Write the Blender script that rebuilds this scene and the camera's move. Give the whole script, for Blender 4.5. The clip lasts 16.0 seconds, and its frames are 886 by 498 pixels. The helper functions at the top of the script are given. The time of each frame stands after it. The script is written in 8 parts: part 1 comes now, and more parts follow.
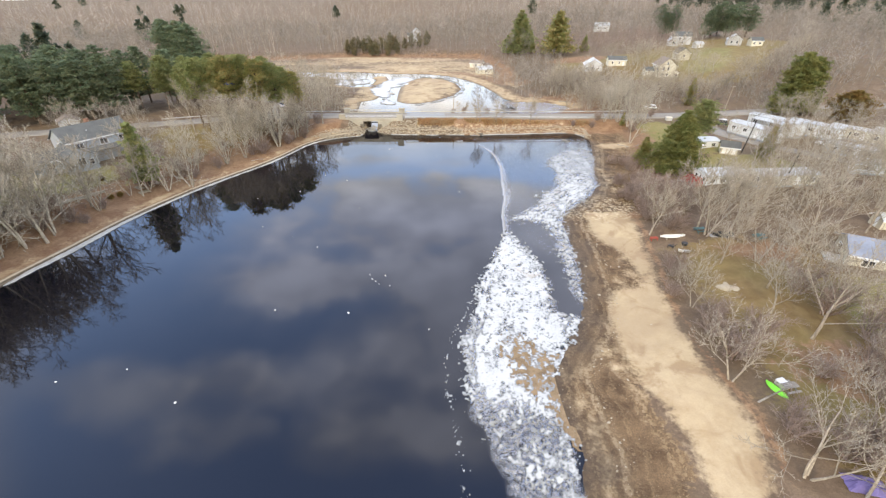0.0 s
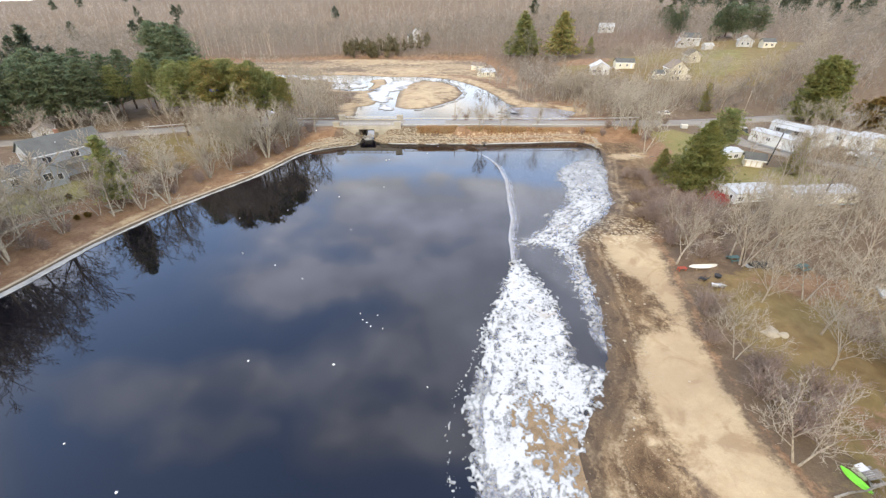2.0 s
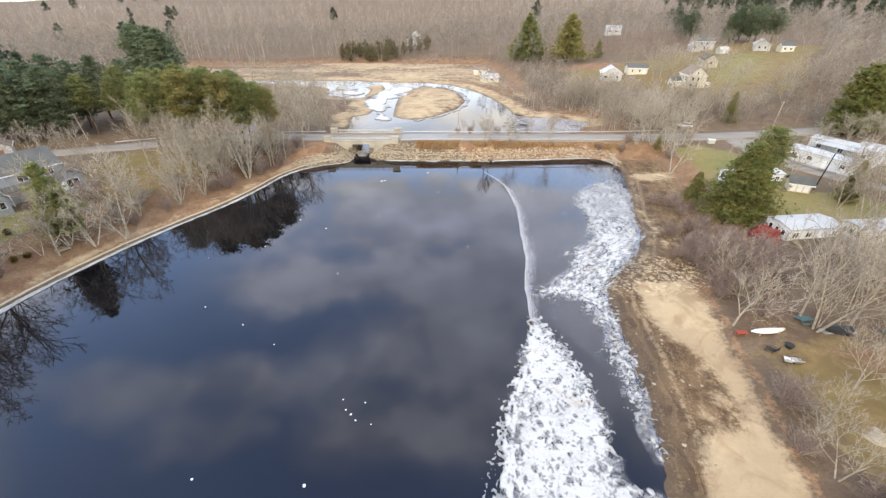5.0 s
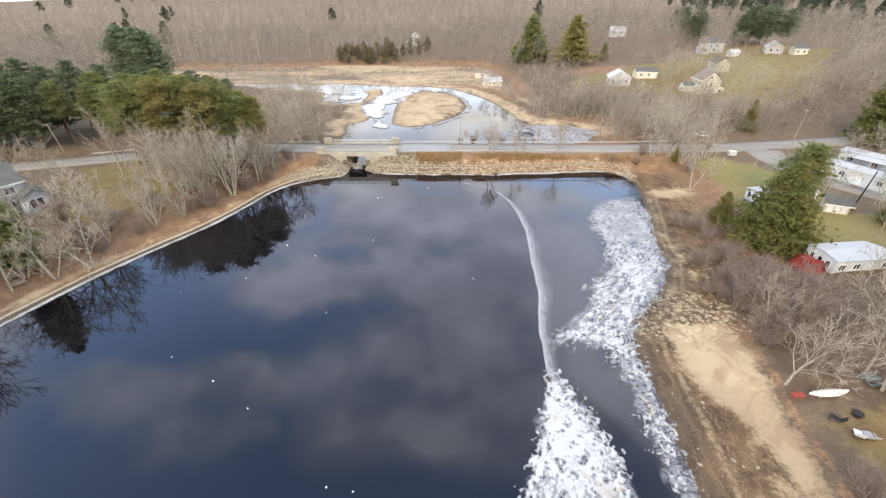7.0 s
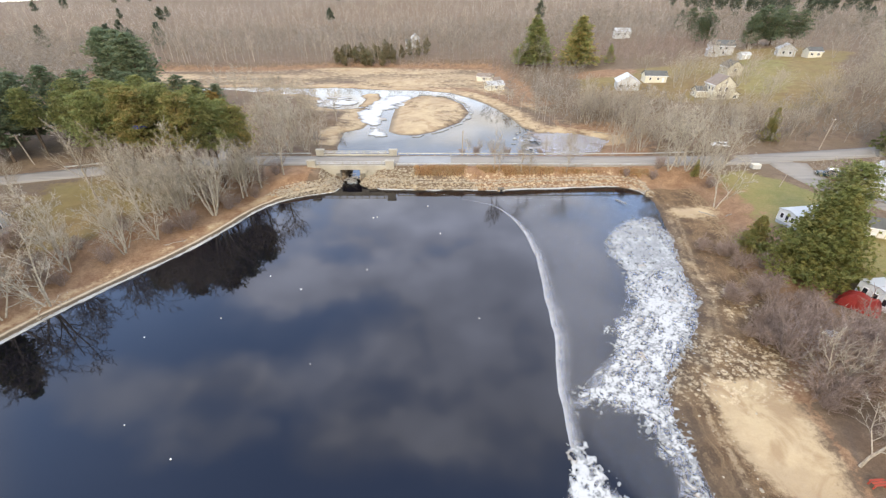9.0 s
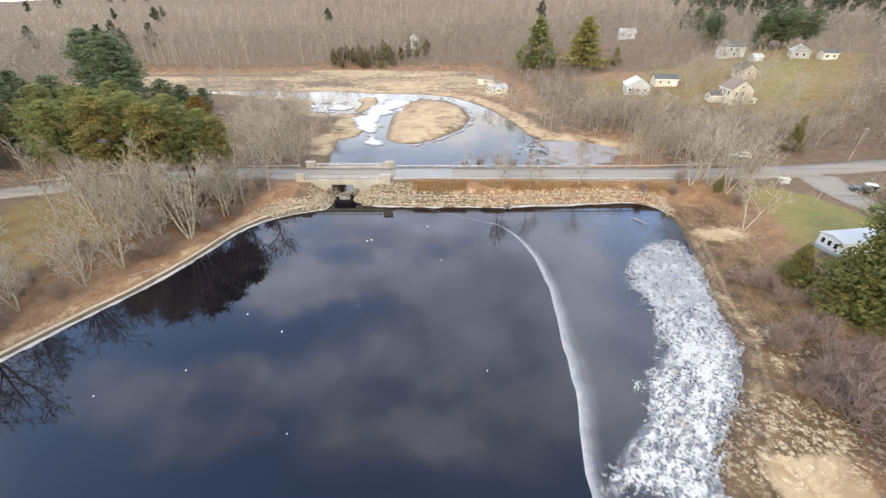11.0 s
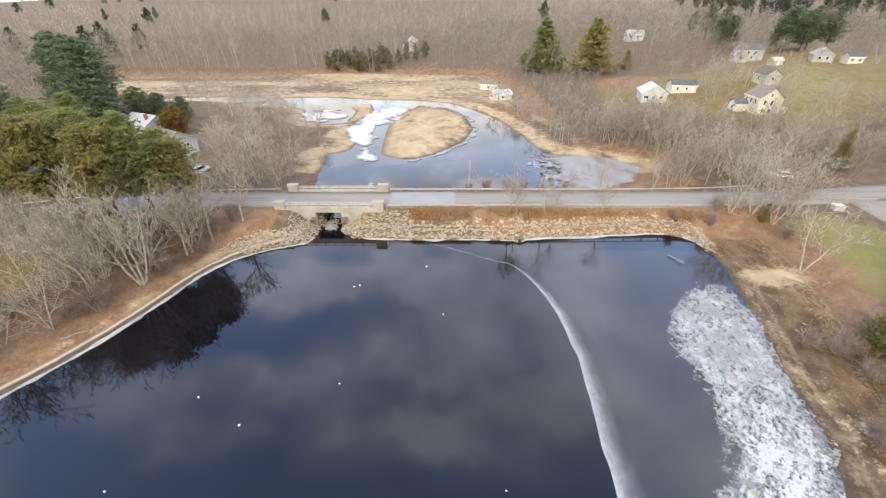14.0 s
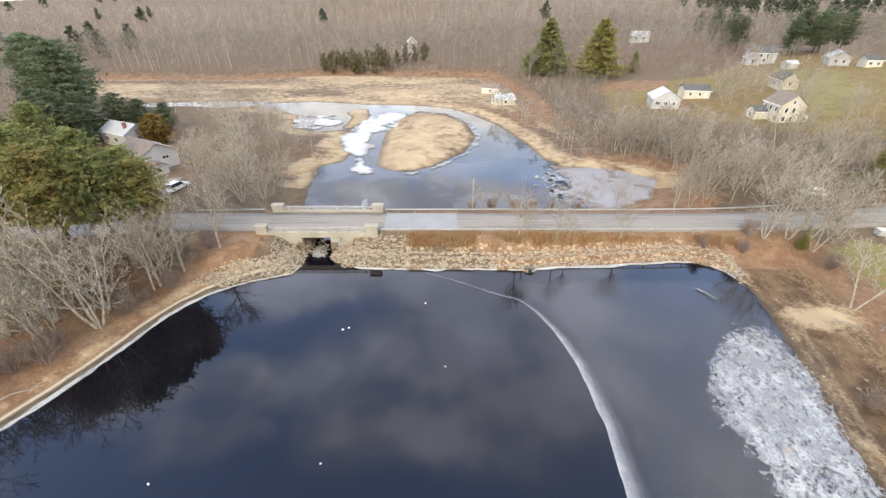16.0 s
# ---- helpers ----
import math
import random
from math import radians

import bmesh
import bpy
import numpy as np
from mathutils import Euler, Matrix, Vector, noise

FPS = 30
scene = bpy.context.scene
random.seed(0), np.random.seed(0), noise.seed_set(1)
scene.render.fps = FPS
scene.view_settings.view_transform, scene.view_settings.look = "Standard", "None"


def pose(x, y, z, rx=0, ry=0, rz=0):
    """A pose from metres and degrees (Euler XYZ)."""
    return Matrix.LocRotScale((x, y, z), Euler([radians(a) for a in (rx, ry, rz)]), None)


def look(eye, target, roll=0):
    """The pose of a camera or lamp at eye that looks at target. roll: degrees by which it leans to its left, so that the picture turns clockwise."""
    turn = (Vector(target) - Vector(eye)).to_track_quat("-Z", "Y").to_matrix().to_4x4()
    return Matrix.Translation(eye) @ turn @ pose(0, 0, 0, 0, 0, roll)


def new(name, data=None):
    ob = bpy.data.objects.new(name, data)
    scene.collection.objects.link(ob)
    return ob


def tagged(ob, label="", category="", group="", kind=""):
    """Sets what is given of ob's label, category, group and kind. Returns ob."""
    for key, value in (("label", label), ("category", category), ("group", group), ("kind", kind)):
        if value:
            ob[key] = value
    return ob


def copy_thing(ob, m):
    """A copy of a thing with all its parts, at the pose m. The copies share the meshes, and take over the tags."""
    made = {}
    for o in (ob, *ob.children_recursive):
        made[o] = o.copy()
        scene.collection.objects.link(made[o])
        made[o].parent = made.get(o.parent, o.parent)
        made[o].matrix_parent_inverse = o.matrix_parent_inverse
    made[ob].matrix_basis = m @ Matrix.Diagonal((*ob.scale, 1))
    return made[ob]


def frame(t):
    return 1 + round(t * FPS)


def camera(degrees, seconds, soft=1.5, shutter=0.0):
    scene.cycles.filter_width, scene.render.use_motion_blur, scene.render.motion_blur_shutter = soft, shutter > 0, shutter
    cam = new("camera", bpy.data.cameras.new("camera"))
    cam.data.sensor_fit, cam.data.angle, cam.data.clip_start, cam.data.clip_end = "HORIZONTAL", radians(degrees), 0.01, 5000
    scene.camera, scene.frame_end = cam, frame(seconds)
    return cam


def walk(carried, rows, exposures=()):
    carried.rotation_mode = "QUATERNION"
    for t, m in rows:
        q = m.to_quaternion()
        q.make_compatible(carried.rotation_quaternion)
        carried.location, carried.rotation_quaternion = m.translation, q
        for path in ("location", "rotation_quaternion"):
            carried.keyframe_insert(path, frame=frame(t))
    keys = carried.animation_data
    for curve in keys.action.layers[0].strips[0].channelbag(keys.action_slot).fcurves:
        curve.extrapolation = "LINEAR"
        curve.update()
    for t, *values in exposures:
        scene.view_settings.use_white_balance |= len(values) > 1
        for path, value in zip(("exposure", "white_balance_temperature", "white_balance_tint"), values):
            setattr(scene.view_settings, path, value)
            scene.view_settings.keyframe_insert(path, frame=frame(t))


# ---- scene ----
cam = camera(95.1, 16.0, soft=1.35)
METRES, EYE, TILT, LEAN, TURN = 81.0, 40.5, -31.8, 0.0, 0.0
EXPOSURES = [(0.0, -0.6, 9350, 3.8), (16.0, -0.6, 9350, 3.8)]
ROWS = [
    (0.0, 0.0, 0.0, 0.0, -0.0, 0.0, 0.0),
    (0.5, 0.0002, 0.0277, 0.0162, 0.01, -0.01, 0.01),
    (1.0, -0.0001, 0.0549, 0.0325, 0.02, 0.0, 0.01),
    (1.5, -0.0006, 0.0812, 0.0492, 0.04, 0.02, 0.04),
    (2.0, -0.0007, 0.1082, 0.0652, 0.08, 0.05, 0.01),
    (2.5, -0.0013, 0.1354, 0.082, 0.09, 0.06, 0.02),
    (3.0, -0.0023, 0.1615, 0.0987, 0.08, 0.1, 0.02),
    (3.5, -0.0032, 0.1874, 0.1155, 0.09, 0.12, 0.0),
    (4.0, -0.0049, 0.2144, 0.1316, 0.08, 0.13, -0.01),
    (6.5, -0.0125, 0.3432, 0.2172, 0.06, 0.16, -0.03),
    (7.0, -0.0137, 0.3693, 0.2339, 0.04, 0.15, -0.04),
    (7.5, -0.0154, 0.3952, 0.2511, 0.01, 0.16, -0.05),
    (8.0, -0.0162, 0.4208, 0.268, 0.0, 0.17, -0.05),
    (8.5, -0.0174, 0.4468, 0.2842, -0.01, 0.2, -0.02),
    (9.0, -0.0189, 0.4734, 0.3008, -0.03, 0.18, -0.02),
    (11.5, -0.0234, 0.6077, 0.381, -0.09, 0.18, 0.02),
    (12.0, -0.0247, 0.6352, 0.3963, -0.11, 0.17, 0.02),
    (12.5, -0.0256, 0.6623, 0.412, -0.11, 0.2, 0.03),
    (13.0, -0.0267, 0.6887, 0.4284, -0.13, 0.22, 0.04),
    (13.5, -0.0277, 0.7153, 0.4451, -0.15, 0.23, 0.06),
    (14.0, -0.0275, 0.741, 0.4622, -0.15, 0.24, 0.06),
    (14.5, -0.0287, 0.767, 0.4792, -0.19, 0.24, 0.08),
    (15.0, -0.0298, 0.7932, 0.4965, -0.21, 0.21, 0.05),
    (15.5, -0.0308, 0.82, 0.514, -0.25, 0.19, 0.03),
    (16.0, -0.0313, 0.8467, 0.5304, -0.26, 0.2, 0.03),
]
walk(cam, [(t, pose(0, 0, EYE, TILT, LEAN, TURN) @ pose(METRES * x, METRES * y, METRES * z, 90 + pitch, roll, yaw)) for t, x, y, z, yaw, pitch, roll in ROWS], EXPOSURES)

# ---------------------------------------------------------------- world and sun
SUN_AZ, SUN_EL = radians(-158.0), radians(34.0)   # azimuth from +y towards +x
world = bpy.data.worlds.new("sky")
scene.world = world
world.use_nodes = True


class Nodes:
    """A short way to write node trees."""

    def __init__(self, tree):
        self.tree = tree
        tree.nodes.clear()

    def add(self, ntype, *links, **props):
        n = self.tree.nodes.new(ntype)
        for key, value in props.items():
            if key == "op":
                n.operation = value
            elif key == "kind":
                n.data_type = value
            elif key == "blend":
                n.blend_type = value
            elif key == "attr":
                n.attribute_name = value
            elif key == "clamp":
                n.use_clamp = value
            elif key == "feature":
                n.feature = value
            elif key == "interp":
                n.interpolation_type = value
        for slot, value in links:
            if value is None:
                continue
            socket = n.inputs[slot]
            if isinstance(value, bpy.types.NodeSocket):
                self.tree.links.new(value, socket)
            else:
                socket.default_value = value
        return n

    def math(self, op, a, b=0.0, c=0.0, clamp=False):
        return self.add("ShaderNodeMath", (0, a), (1, b), (2, c), op=op, clamp=clamp).outputs[0]

    def mix(self, f, a, b, blend="MIX"):
        n = self.add("ShaderNodeMix", kind="RGBA", blend=blend)
        for slot, value in ((0, f), (6, a), (7, b)):
            socket = n.inputs[slot]
            if isinstance(value, bpy.types.NodeSocket):
                self.tree.links.new(value, socket)
            elif isinstance(value, tuple) and len(value) == 3:
                socket.default_value = (*value, 1)
            else:
                socket.default_value = value
        return n.outputs[2]

    def noise(self, vec, scale, detail=4.0, rough=0.55, dist=0.0):
        return self.add("ShaderNodeTexNoise", ("Vector", vec), ("Scale", scale), ("Detail", detail), ("Roughness", rough),
                        ("Distortion", dist)).outputs[0]

    def step(self, x, lo, hi):
        n = self.add("ShaderNodeMapRange", (0, x), (1, lo), (2, hi), (3, 0.0), (4, 1.0), interp="SMOOTHSTEP")
        return n.outputs[0]

    def attr(self, name):
        return self.add("ShaderNodeAttribute", attr=name).outputs["Fac"]


def build_sky():
    g = Nodes(world.node_tree)
    sky = g.tree.nodes.new("ShaderNodeTexSky")
    sky.sky_type, sky.sun_disc = "NISHITA", False
    sky.sun_elevation, sky.sun_rotation = SUN_EL, SUN_AZ
    sky.air_density, sky.dust_density, sky.ozone_density = 1.0, 0.6, 1.6
    co = g.add("ShaderNodeTexCoord").outputs["Generated"]
    sep = g.add("ShaderNodeSeparateXYZ", (0, co))
    up = g.math("MAXIMUM", sep.outputs[2], 0.0)
    den = g.math("ADD", up, 0.12)
    flat = g.add("ShaderNodeCombineXYZ", (0, g.math("DIVIDE", sep.outputs[0], den)), (1, g.math("DIVIDE", sep.outputs[1], den)), (2, 0.0)).outputs[0]
    wob = g.add("ShaderNodeTexNoise", ("Vector", flat), ("Scale", 2.3), ("Detail", 7.0), ("Roughness", 0.62)).outputs["Color"]
    wob = g.add("ShaderNodeVectorMath", (0, wob), (1, (0.5, 0.5, 0.5)), op="SUBTRACT").outputs[0]
    wob = g.add("ShaderNodeVectorMath", (0, wob), (1, (0.40, 0.34, 0.0)), op="MULTIPLY").outputs[0]
    warp = g.add("ShaderNodeVectorMath", (0, flat), (1, wob), op="ADD").outputs[0]
    total = None
    for cx, cy, rx, ry, amount in CLOUDS:
        off = g.add("ShaderNodeVectorMath", (0, warp), (1, (cx, cy, 0.0)), op="SUBTRACT").outputs[0]
        off = g.add("ShaderNodeVectorMath", (0, off), (1, (1 / rx, 1 / ry, 0.0)), op="MULTIPLY").outputs[0]
        ln = g.add("ShaderNodeVectorMath", (0, off), op="LENGTH").outputs["Value"]
        one = g.math("MULTIPLY", g.step(ln, 1.6, 0.25), amount)
        total = one if total is None else g.math("ADD", total, one)
    big = g.noise(flat, 1.05, 5.0, 0.55, 0.35)
    thin = g.noise(flat, 3.2, 3.0, 0.5)
    away = g.add("ShaderNodeVectorMath", (0, flat), (1, (-0.2, 1.05, 0.0)), op="SUBTRACT").outputs[0]
    away = g.add("ShaderNodeVectorMath", (0, away), op="LENGTH").outputs["Value"]
    rest = g.math("MULTIPLY", g.step(big, 0.36, 0.58), g.step(away, 0.85, 1.12))
    cover = g.math("ADD", g.math("MULTIPLY", g.math("MULTIPLY", total, 1.4), g.math("MULTIPLY_ADD", g.step(thin, 0.34, 0.66), 1.1, 0.5)), rest, clamp=True)
    cover = g.math("MULTIPLY_ADD", cover, 0.88, 0.095)
    haze = g.math("POWER", g.math("SUBTRACT", 1.0, up), 2.5)
    cover = g.math("MAXIMUM", cover, g.math("MULTIPLY", haze, 0.7), clamp=True)
    cover = g.math("MAXIMUM", cover, g.math("MULTIPLY", g.step(up, 0.44, 0.26), 0.7), clamp=True)
    tone = g.mix(g.step(thin, 0.35, 0.7), CLOUD_DIM, CLOUD_LIT)
    tone = g.mix(g.math("MULTIPLY", g.step(sep.outputs[1], 0.0, 0.75), g.step(up, 0.28, 0.48)), tone, g.mix(1.0, tone, (1.17, 1.36, 2.0), "MULTIPLY"))
    tone = g.mix(g.step(up, 0.40, 0.16), tone, g.mix(1.0, tone, (1.45, 1.42, 1.48), "MULTIPLY"))
    blue = g.mix(1.0, sky.outputs[0], BLUE, "MULTIPLY")
    both = g.mix(cover, blue, tone)
    bg = g.add("ShaderNodeBackground", ("Color", both), ("Strength", SKY))
    out = g.add("ShaderNodeOutputWorld", (0, bg.outputs[0]))
    return out


# clouds: centre and half width on a flat ceiling (x east, y north, over height), and cover
CLOUDS = [(-0.24, 1.5, 0.23, 0.15, 0.86),
          (0.02, 1.54, 0.22, 0.13, 0.62),
          (0.17, 1.32, 0.26, 0.2, 0.64),
          (-0.42, 1.12, 0.26, 0.1, 0.66),
          (-0.12, 1.16, 0.2, 0.13, 0.58),
          (-0.2, 0.74, 0.19, 0.14, 0.49),
          (-0.72, 0.67, 0.26, 0.09, 0.33),
          (-0.55, 0.72, 0.14, 0.09, 0.45),
          (0.14, 0.95, 0.26, 0.32, 0.72),
          (-0.08, 0.94, 0.2, 0.1, 0.49),
          (0.32, 1.15, 0.2, 0.2, 0.49),
          (-0.65, 1.46, 0.2, 0.12, 0.29),
          (0.52, 0.87, 0.32, 0.6, 0.33),
          (-0.38, 1.76, 0.64, 0.16, 0.62),
          (0.14, 1.66, 0.5, 0.2, 0.46),
          (0.44, 1.39, 0.18, 0.31, 0.41),
          (-0.16, 0.57, 0.17, 0.09, 0.61),
          (0.2, 0.62, 0.24, 0.14, 0.49),
          (-0.55, 0.55, 0.12, 0.05, 0.37),
          (-0.32, 1.5, 0.34, 0.28, 0.36),
          (-0.62, 1.2, 0.26, 0.22, 0.26),
          (0.34, 1.5, 0.3, 0.3, 0.26)]
CLOUD_DIM, CLOUD_LIT, BLUE = (13.6, 14.6, 17.0), (21.4, 22.6, 25.8), (6.7, 8.2, 11.8)
SKY = 0.15
build_sky()
sun = new("sun", bpy.data.lights.new("sun", "SUN"))
sun.data.energy, sun.data.angle, sun.data.color = 2.75, radians(9.0), (1.0, 0.83, 0.56)
sun.matrix_world = look((0, 0, 0), (-math.sin(SUN_AZ) * math.cos(SUN_EL), -math.cos(SUN_AZ) * math.cos(SUN_EL), -math.sin(SUN_EL)))
sun.location = (0, -60, 120)


# ---------------------------------------------------------------- materials
def base_mat(name):
    m = bpy.data.materials.new(name)
    m.use_nodes = True
    g = Nodes(m.node_tree)
    bsdf = g.add("ShaderNodeBsdfPrincipled")
    out = g.add("ShaderNodeOutputMaterial", (0, bsdf.outputs[0]))
    return m, g, bsdf


def wire(g, bsdf, color=None, rough=None, metal=None, normal=None, spec=None):
    for slot, value in (("Base Color", color), ("Roughness", rough), ("Metallic", metal), ("Normal", normal), ("Specular IOR Level", spec)):
        if value is None:
            continue
        if isinstance(value, bpy.types.NodeSocket):
            g.tree.links.new(value, bsdf.inputs[slot])
        elif isinstance(value, tuple):
            bsdf.inputs[slot].default_value = (*value, 1)
        else:
            bsdf.inputs[slot].default_value = value


def bump(g, height, strength=0.4, distance=0.05):
    return g.add("ShaderNodeBump", ("Strength", strength), ("Distance", distance), ("Height", height)).outputs[0]


def plain(name, color, dark=0.7, scale=3.0, rough=0.75, relief=0.15, metal=0.0, vary=0.0, streak=False, spec=0.3):
    """A painted, wooden or stony surface with grain and stains at two scales."""
    m, g, bsdf = base_mat(name)
    co = g.add("ShaderNodeTexCoord").outputs["Object"]
    if streak:
        co2 = g.add("ShaderNodeMapping", (0, co), (3, (6.0, 6.0, 0.6))).outputs[0]
    else:
        co2 = co
    big = g.noise(co, scale * 0.18, 4.0)
    fine = g.noise(co2, scale * 2.2, 5.0)
    f = g.math("MULTIPLY_ADD", big, 0.6, g.math("MULTIPLY", fine, 0.4))
    col = g.mix(g.step(f, 0.32, 0.66), tuple(c * dark for c in color), color)
    if vary:
        rnd = g.add("ShaderNodeObjectInfo").outputs["Random"]
        val = g.math("MULTIPLY_ADD", rnd, vary * 2, 1.0 - vary)
        hsv = g.add("ShaderNodeHueSaturation", (2, val), (4, col))
        col = hsv.outputs[0]
    wire(g, bsdf, col, g.math("MULTIPLY_ADD", fine, 0.2, rough - 0.1), metal, bump(g, fine, relief, 0.02), spec)
    return m


def ground_mat():
    m, g, bsdf = base_mat("ground_soil")
    co = g.add("ShaderNodeNewGeometry").outputs["Position"]
    n1 = g.noise(co, 0.05, 5.0, 0.6)
    n2 = g.noise(co, 0.35, 5.0, 0.6, 0.4)
    n3 = g.noise(co, 2.2, 5.0, 0.65)
    n4 = g.noise(co, 7.0, 5.0, 0.75)
    edge = g.math("SUBTRACT", g.math("MULTIPLY_ADD", n2, 0.6, g.math("MULTIPLY", n3, 0.4)), 0.5)

    def mask(name, push=1.0, lo=0.47, hi=0.56):
        return g.step(g.math("MULTIPLY_ADD", edge, push, g.attr(name)), lo, hi)

    grain = g.step(g.math("MULTIPLY_ADD", n4, 0.6, g.math("MULTIPLY", n3, 0.4)), 0.38, 0.60)
    patch = g.step(n2, 0.36, 0.64)
    wide = g.step(n1, 0.35, 0.65)
    wood = g.mix(patch, (0.14, 0.094, 0.063), (0.225, 0.157, 0.104))
    wood = g.mix(wide, wood, (0.165, 0.118, 0.075))
    wood = g.mix(grain, g.mix(0.45, wood, (0.07, 0.045, 0.03)), wood)
    col = wood
    field = g.mix(patch, (0.17, 0.108, 0.05), (0.245, 0.165, 0.078))
    field = g.mix(g.math("MULTIPLY", wide, 0.55), field, (0.20, 0.165, 0.06))
    field = g.mix(grain, g.mix(0.3, field, (0.12, 0.10, 0.04)), field)
    col = g.mix(mask("field", 1.6, 0.35, 0.65), col, field)
    lawn = g.mix(wide, (0.165, 0.17, 0.058), (0.25, 0.205, 0.085))
    lawn = g.mix(g.math("MULTIPLY", patch, 0.5), lawn, (0.29, 0.225, 0.10))
    lawn = g.mix(grain, g.mix(0.35, lawn, (0.06, 0.06, 0.02)), lawn)
    col = g.mix(mask("grass", 1.3, 0.4, 0.6), col, lawn)
    red = g.mix(patch, (0.23, 0.132, 0.077), (0.315, 0.195, 0.115))
    red = g.mix(grain, g.mix(0.5, red, (0.08, 0.035, 0.02)), red)
    col = g.mix(mask("litter", 1.2, 0.42, 0.58), col, red)
    mud = g.mix(patch, (0.10, 0.06, 0.033), (0.21, 0.132, 0.072))
    mud = g.mix(g.step(n4, 0.36, 0.62), g.mix(0.45, mud, (0.03, 0.02, 0.014)), mud)
    band = g.add("ShaderNodeCombineXYZ", (0, g.math("MULTIPLY_ADD", n2, 1.6, g.math("MULTIPLY", g.attr("shore"), 0.5))), (1, g.math("MULTIPLY", n3, 1.5)), (2, 0.0)).outputs[0]
    strand = g.noise(band, 1.6, 4.0, 0.6)
    mud = g.mix(g.math("MULTIPLY", g.step(strand, 0.48, 0.64), 0.7), mud, g.mix(grain, (0.20, 0.132, 0.072), (0.32, 0.22, 0.125)))
    bits = g.add("ShaderNodeTexVoronoi", ("Vector", co), ("Scale", 3.4)).outputs["Distance"]
    chip = g.math("MULTIPLY", g.step(bits, 0.17, 0.09), g.step(n3, 0.44, 0.55))
    mud = g.mix(g.math("MULTIPLY", chip, 0.5), mud, (0.44, 0.34, 0.22))
    col = g.mix(mask("mud", 1.2), col, mud)
    sand = g.mix(patch, (0.405, 0.295, 0.178), (0.48, 0.365, 0.23))
    sand = g.mix(wide, sand, (0.47, 0.36, 0.22))
    sand = g.mix(grain, g.mix(0.18, sand, (0.26, 0.17, 0.09)), sand)
    stain = g.math("MULTIPLY", g.step(g.noise(co, 0.16, 4.0, 0.6, 1.2), 0.47, 0.63), 0.75)
    sand = g.mix(stain, sand, (0.30, 0.20, 0.115))
    damp = g.math("MULTIPLY", g.step(g.noise(co, 0.05, 5.0, 0.6, 0.8), 0.46, 0.60), 0.5)
    sand = g.mix(damp, sand, (0.30, 0.212, 0.135))
    col = g.mix(mask("sand", 1.5, 0.30, 0.72), col, sand)
    # a strand line of pale debris along the east beach
    off = g.math("ABSOLUTE", g.math("SUBTRACT", g.math("MULTIPLY_ADD", n2, 1.8, g.attr("shore")), g.attr("strandat")))
    debris = g.math("MULTIPLY", g.math("MULTIPLY", g.step(off, 0.55, 0.15), g.step(n3, 0.36, 0.52)), g.attr("eastbeach"))
    col = g.mix(g.math("MULTIPLY", debris, 0.65), col, g.mix(grain, (0.22, 0.15, 0.085), (0.40, 0.30, 0.19)))
    # ragged stone scatter on the beach
    bent = g.add("ShaderNodeVectorMath", (0, g.add("ShaderNodeTexNoise", ("Vector", co), ("Scale", 1.3), ("Detail", 4.0)).outputs["Color"]), (1, co), op="ADD").outputs[0]
    st = g.add("ShaderNodeTexVoronoi", ("Vector", bent), ("Scale", 1.15)).outputs["Distance"]
    rocks = g.math("MULTIPLY", mask("stony", 1.8, 0.45, 0.6), g.math("MULTIPLY", g.step(st, 0.62, 0.40), g.step(n3, 0.40, 0.56)))
    stone = g.mix(grain, (0.42, 0.32, 0.19), (0.66, 0.53, 0.36))
    col = g.mix(g.math("MULTIPLY", rocks, 0.7), col, stone)
    # strips along the west bank: grey mud, a pale strand line, sand
    far_up = g.math("MULTIPLY_ADD", edge, 0.7, g.attr("shore"))
    lines = g.noise(g.add("ShaderNodeCombineXYZ", (0, g.math("MULTIPLY", far_up, 3.0)), (1, n2), (2, 0.0)).outputs[0], 1.0, 3.0)
    strip = g.mix(g.step(lines, 0.42, 0.6), (0.08, 0.062, 0.045), (0.27, 0.21, 0.145))
    strip = g.mix(g.math("MULTIPLY", g.step(far_up, 1.1, 1.25), g.step(far_up, 1.65, 1.45)), strip, g.mix(n3, (0.42, 0.34, 0.24), (0.55, 0.46, 0.35)))
    inside = g.math("MULTIPLY", g.step(far_up, 1.85, 1.6), g.step(far_up, -0.6, -0.3))
    col = g.mix(g.math("MULTIPLY", inside, g.attr("westbank")), col, strip)
    wet = g.math("SUBTRACT", 1.0, g.step(g.attr("height"), 0.02, 0.22))
    col = g.mix(g.math("MULTIPLY", wet, 0.66), col, (0.055, 0.04, 0.028))
    rough = g.math("MULTIPLY_ADD", wet, -0.3, 0.92)
    h = g.math("MULTIPLY_ADD", n4, 0.4, g.math("ADD", n3, g.math("MULTIPLY", rocks, 0.6)))
    wire(g, bsdf, col, rough, 0.0, bump(g, h, 0.7, 0.12), 0.2)
    return m


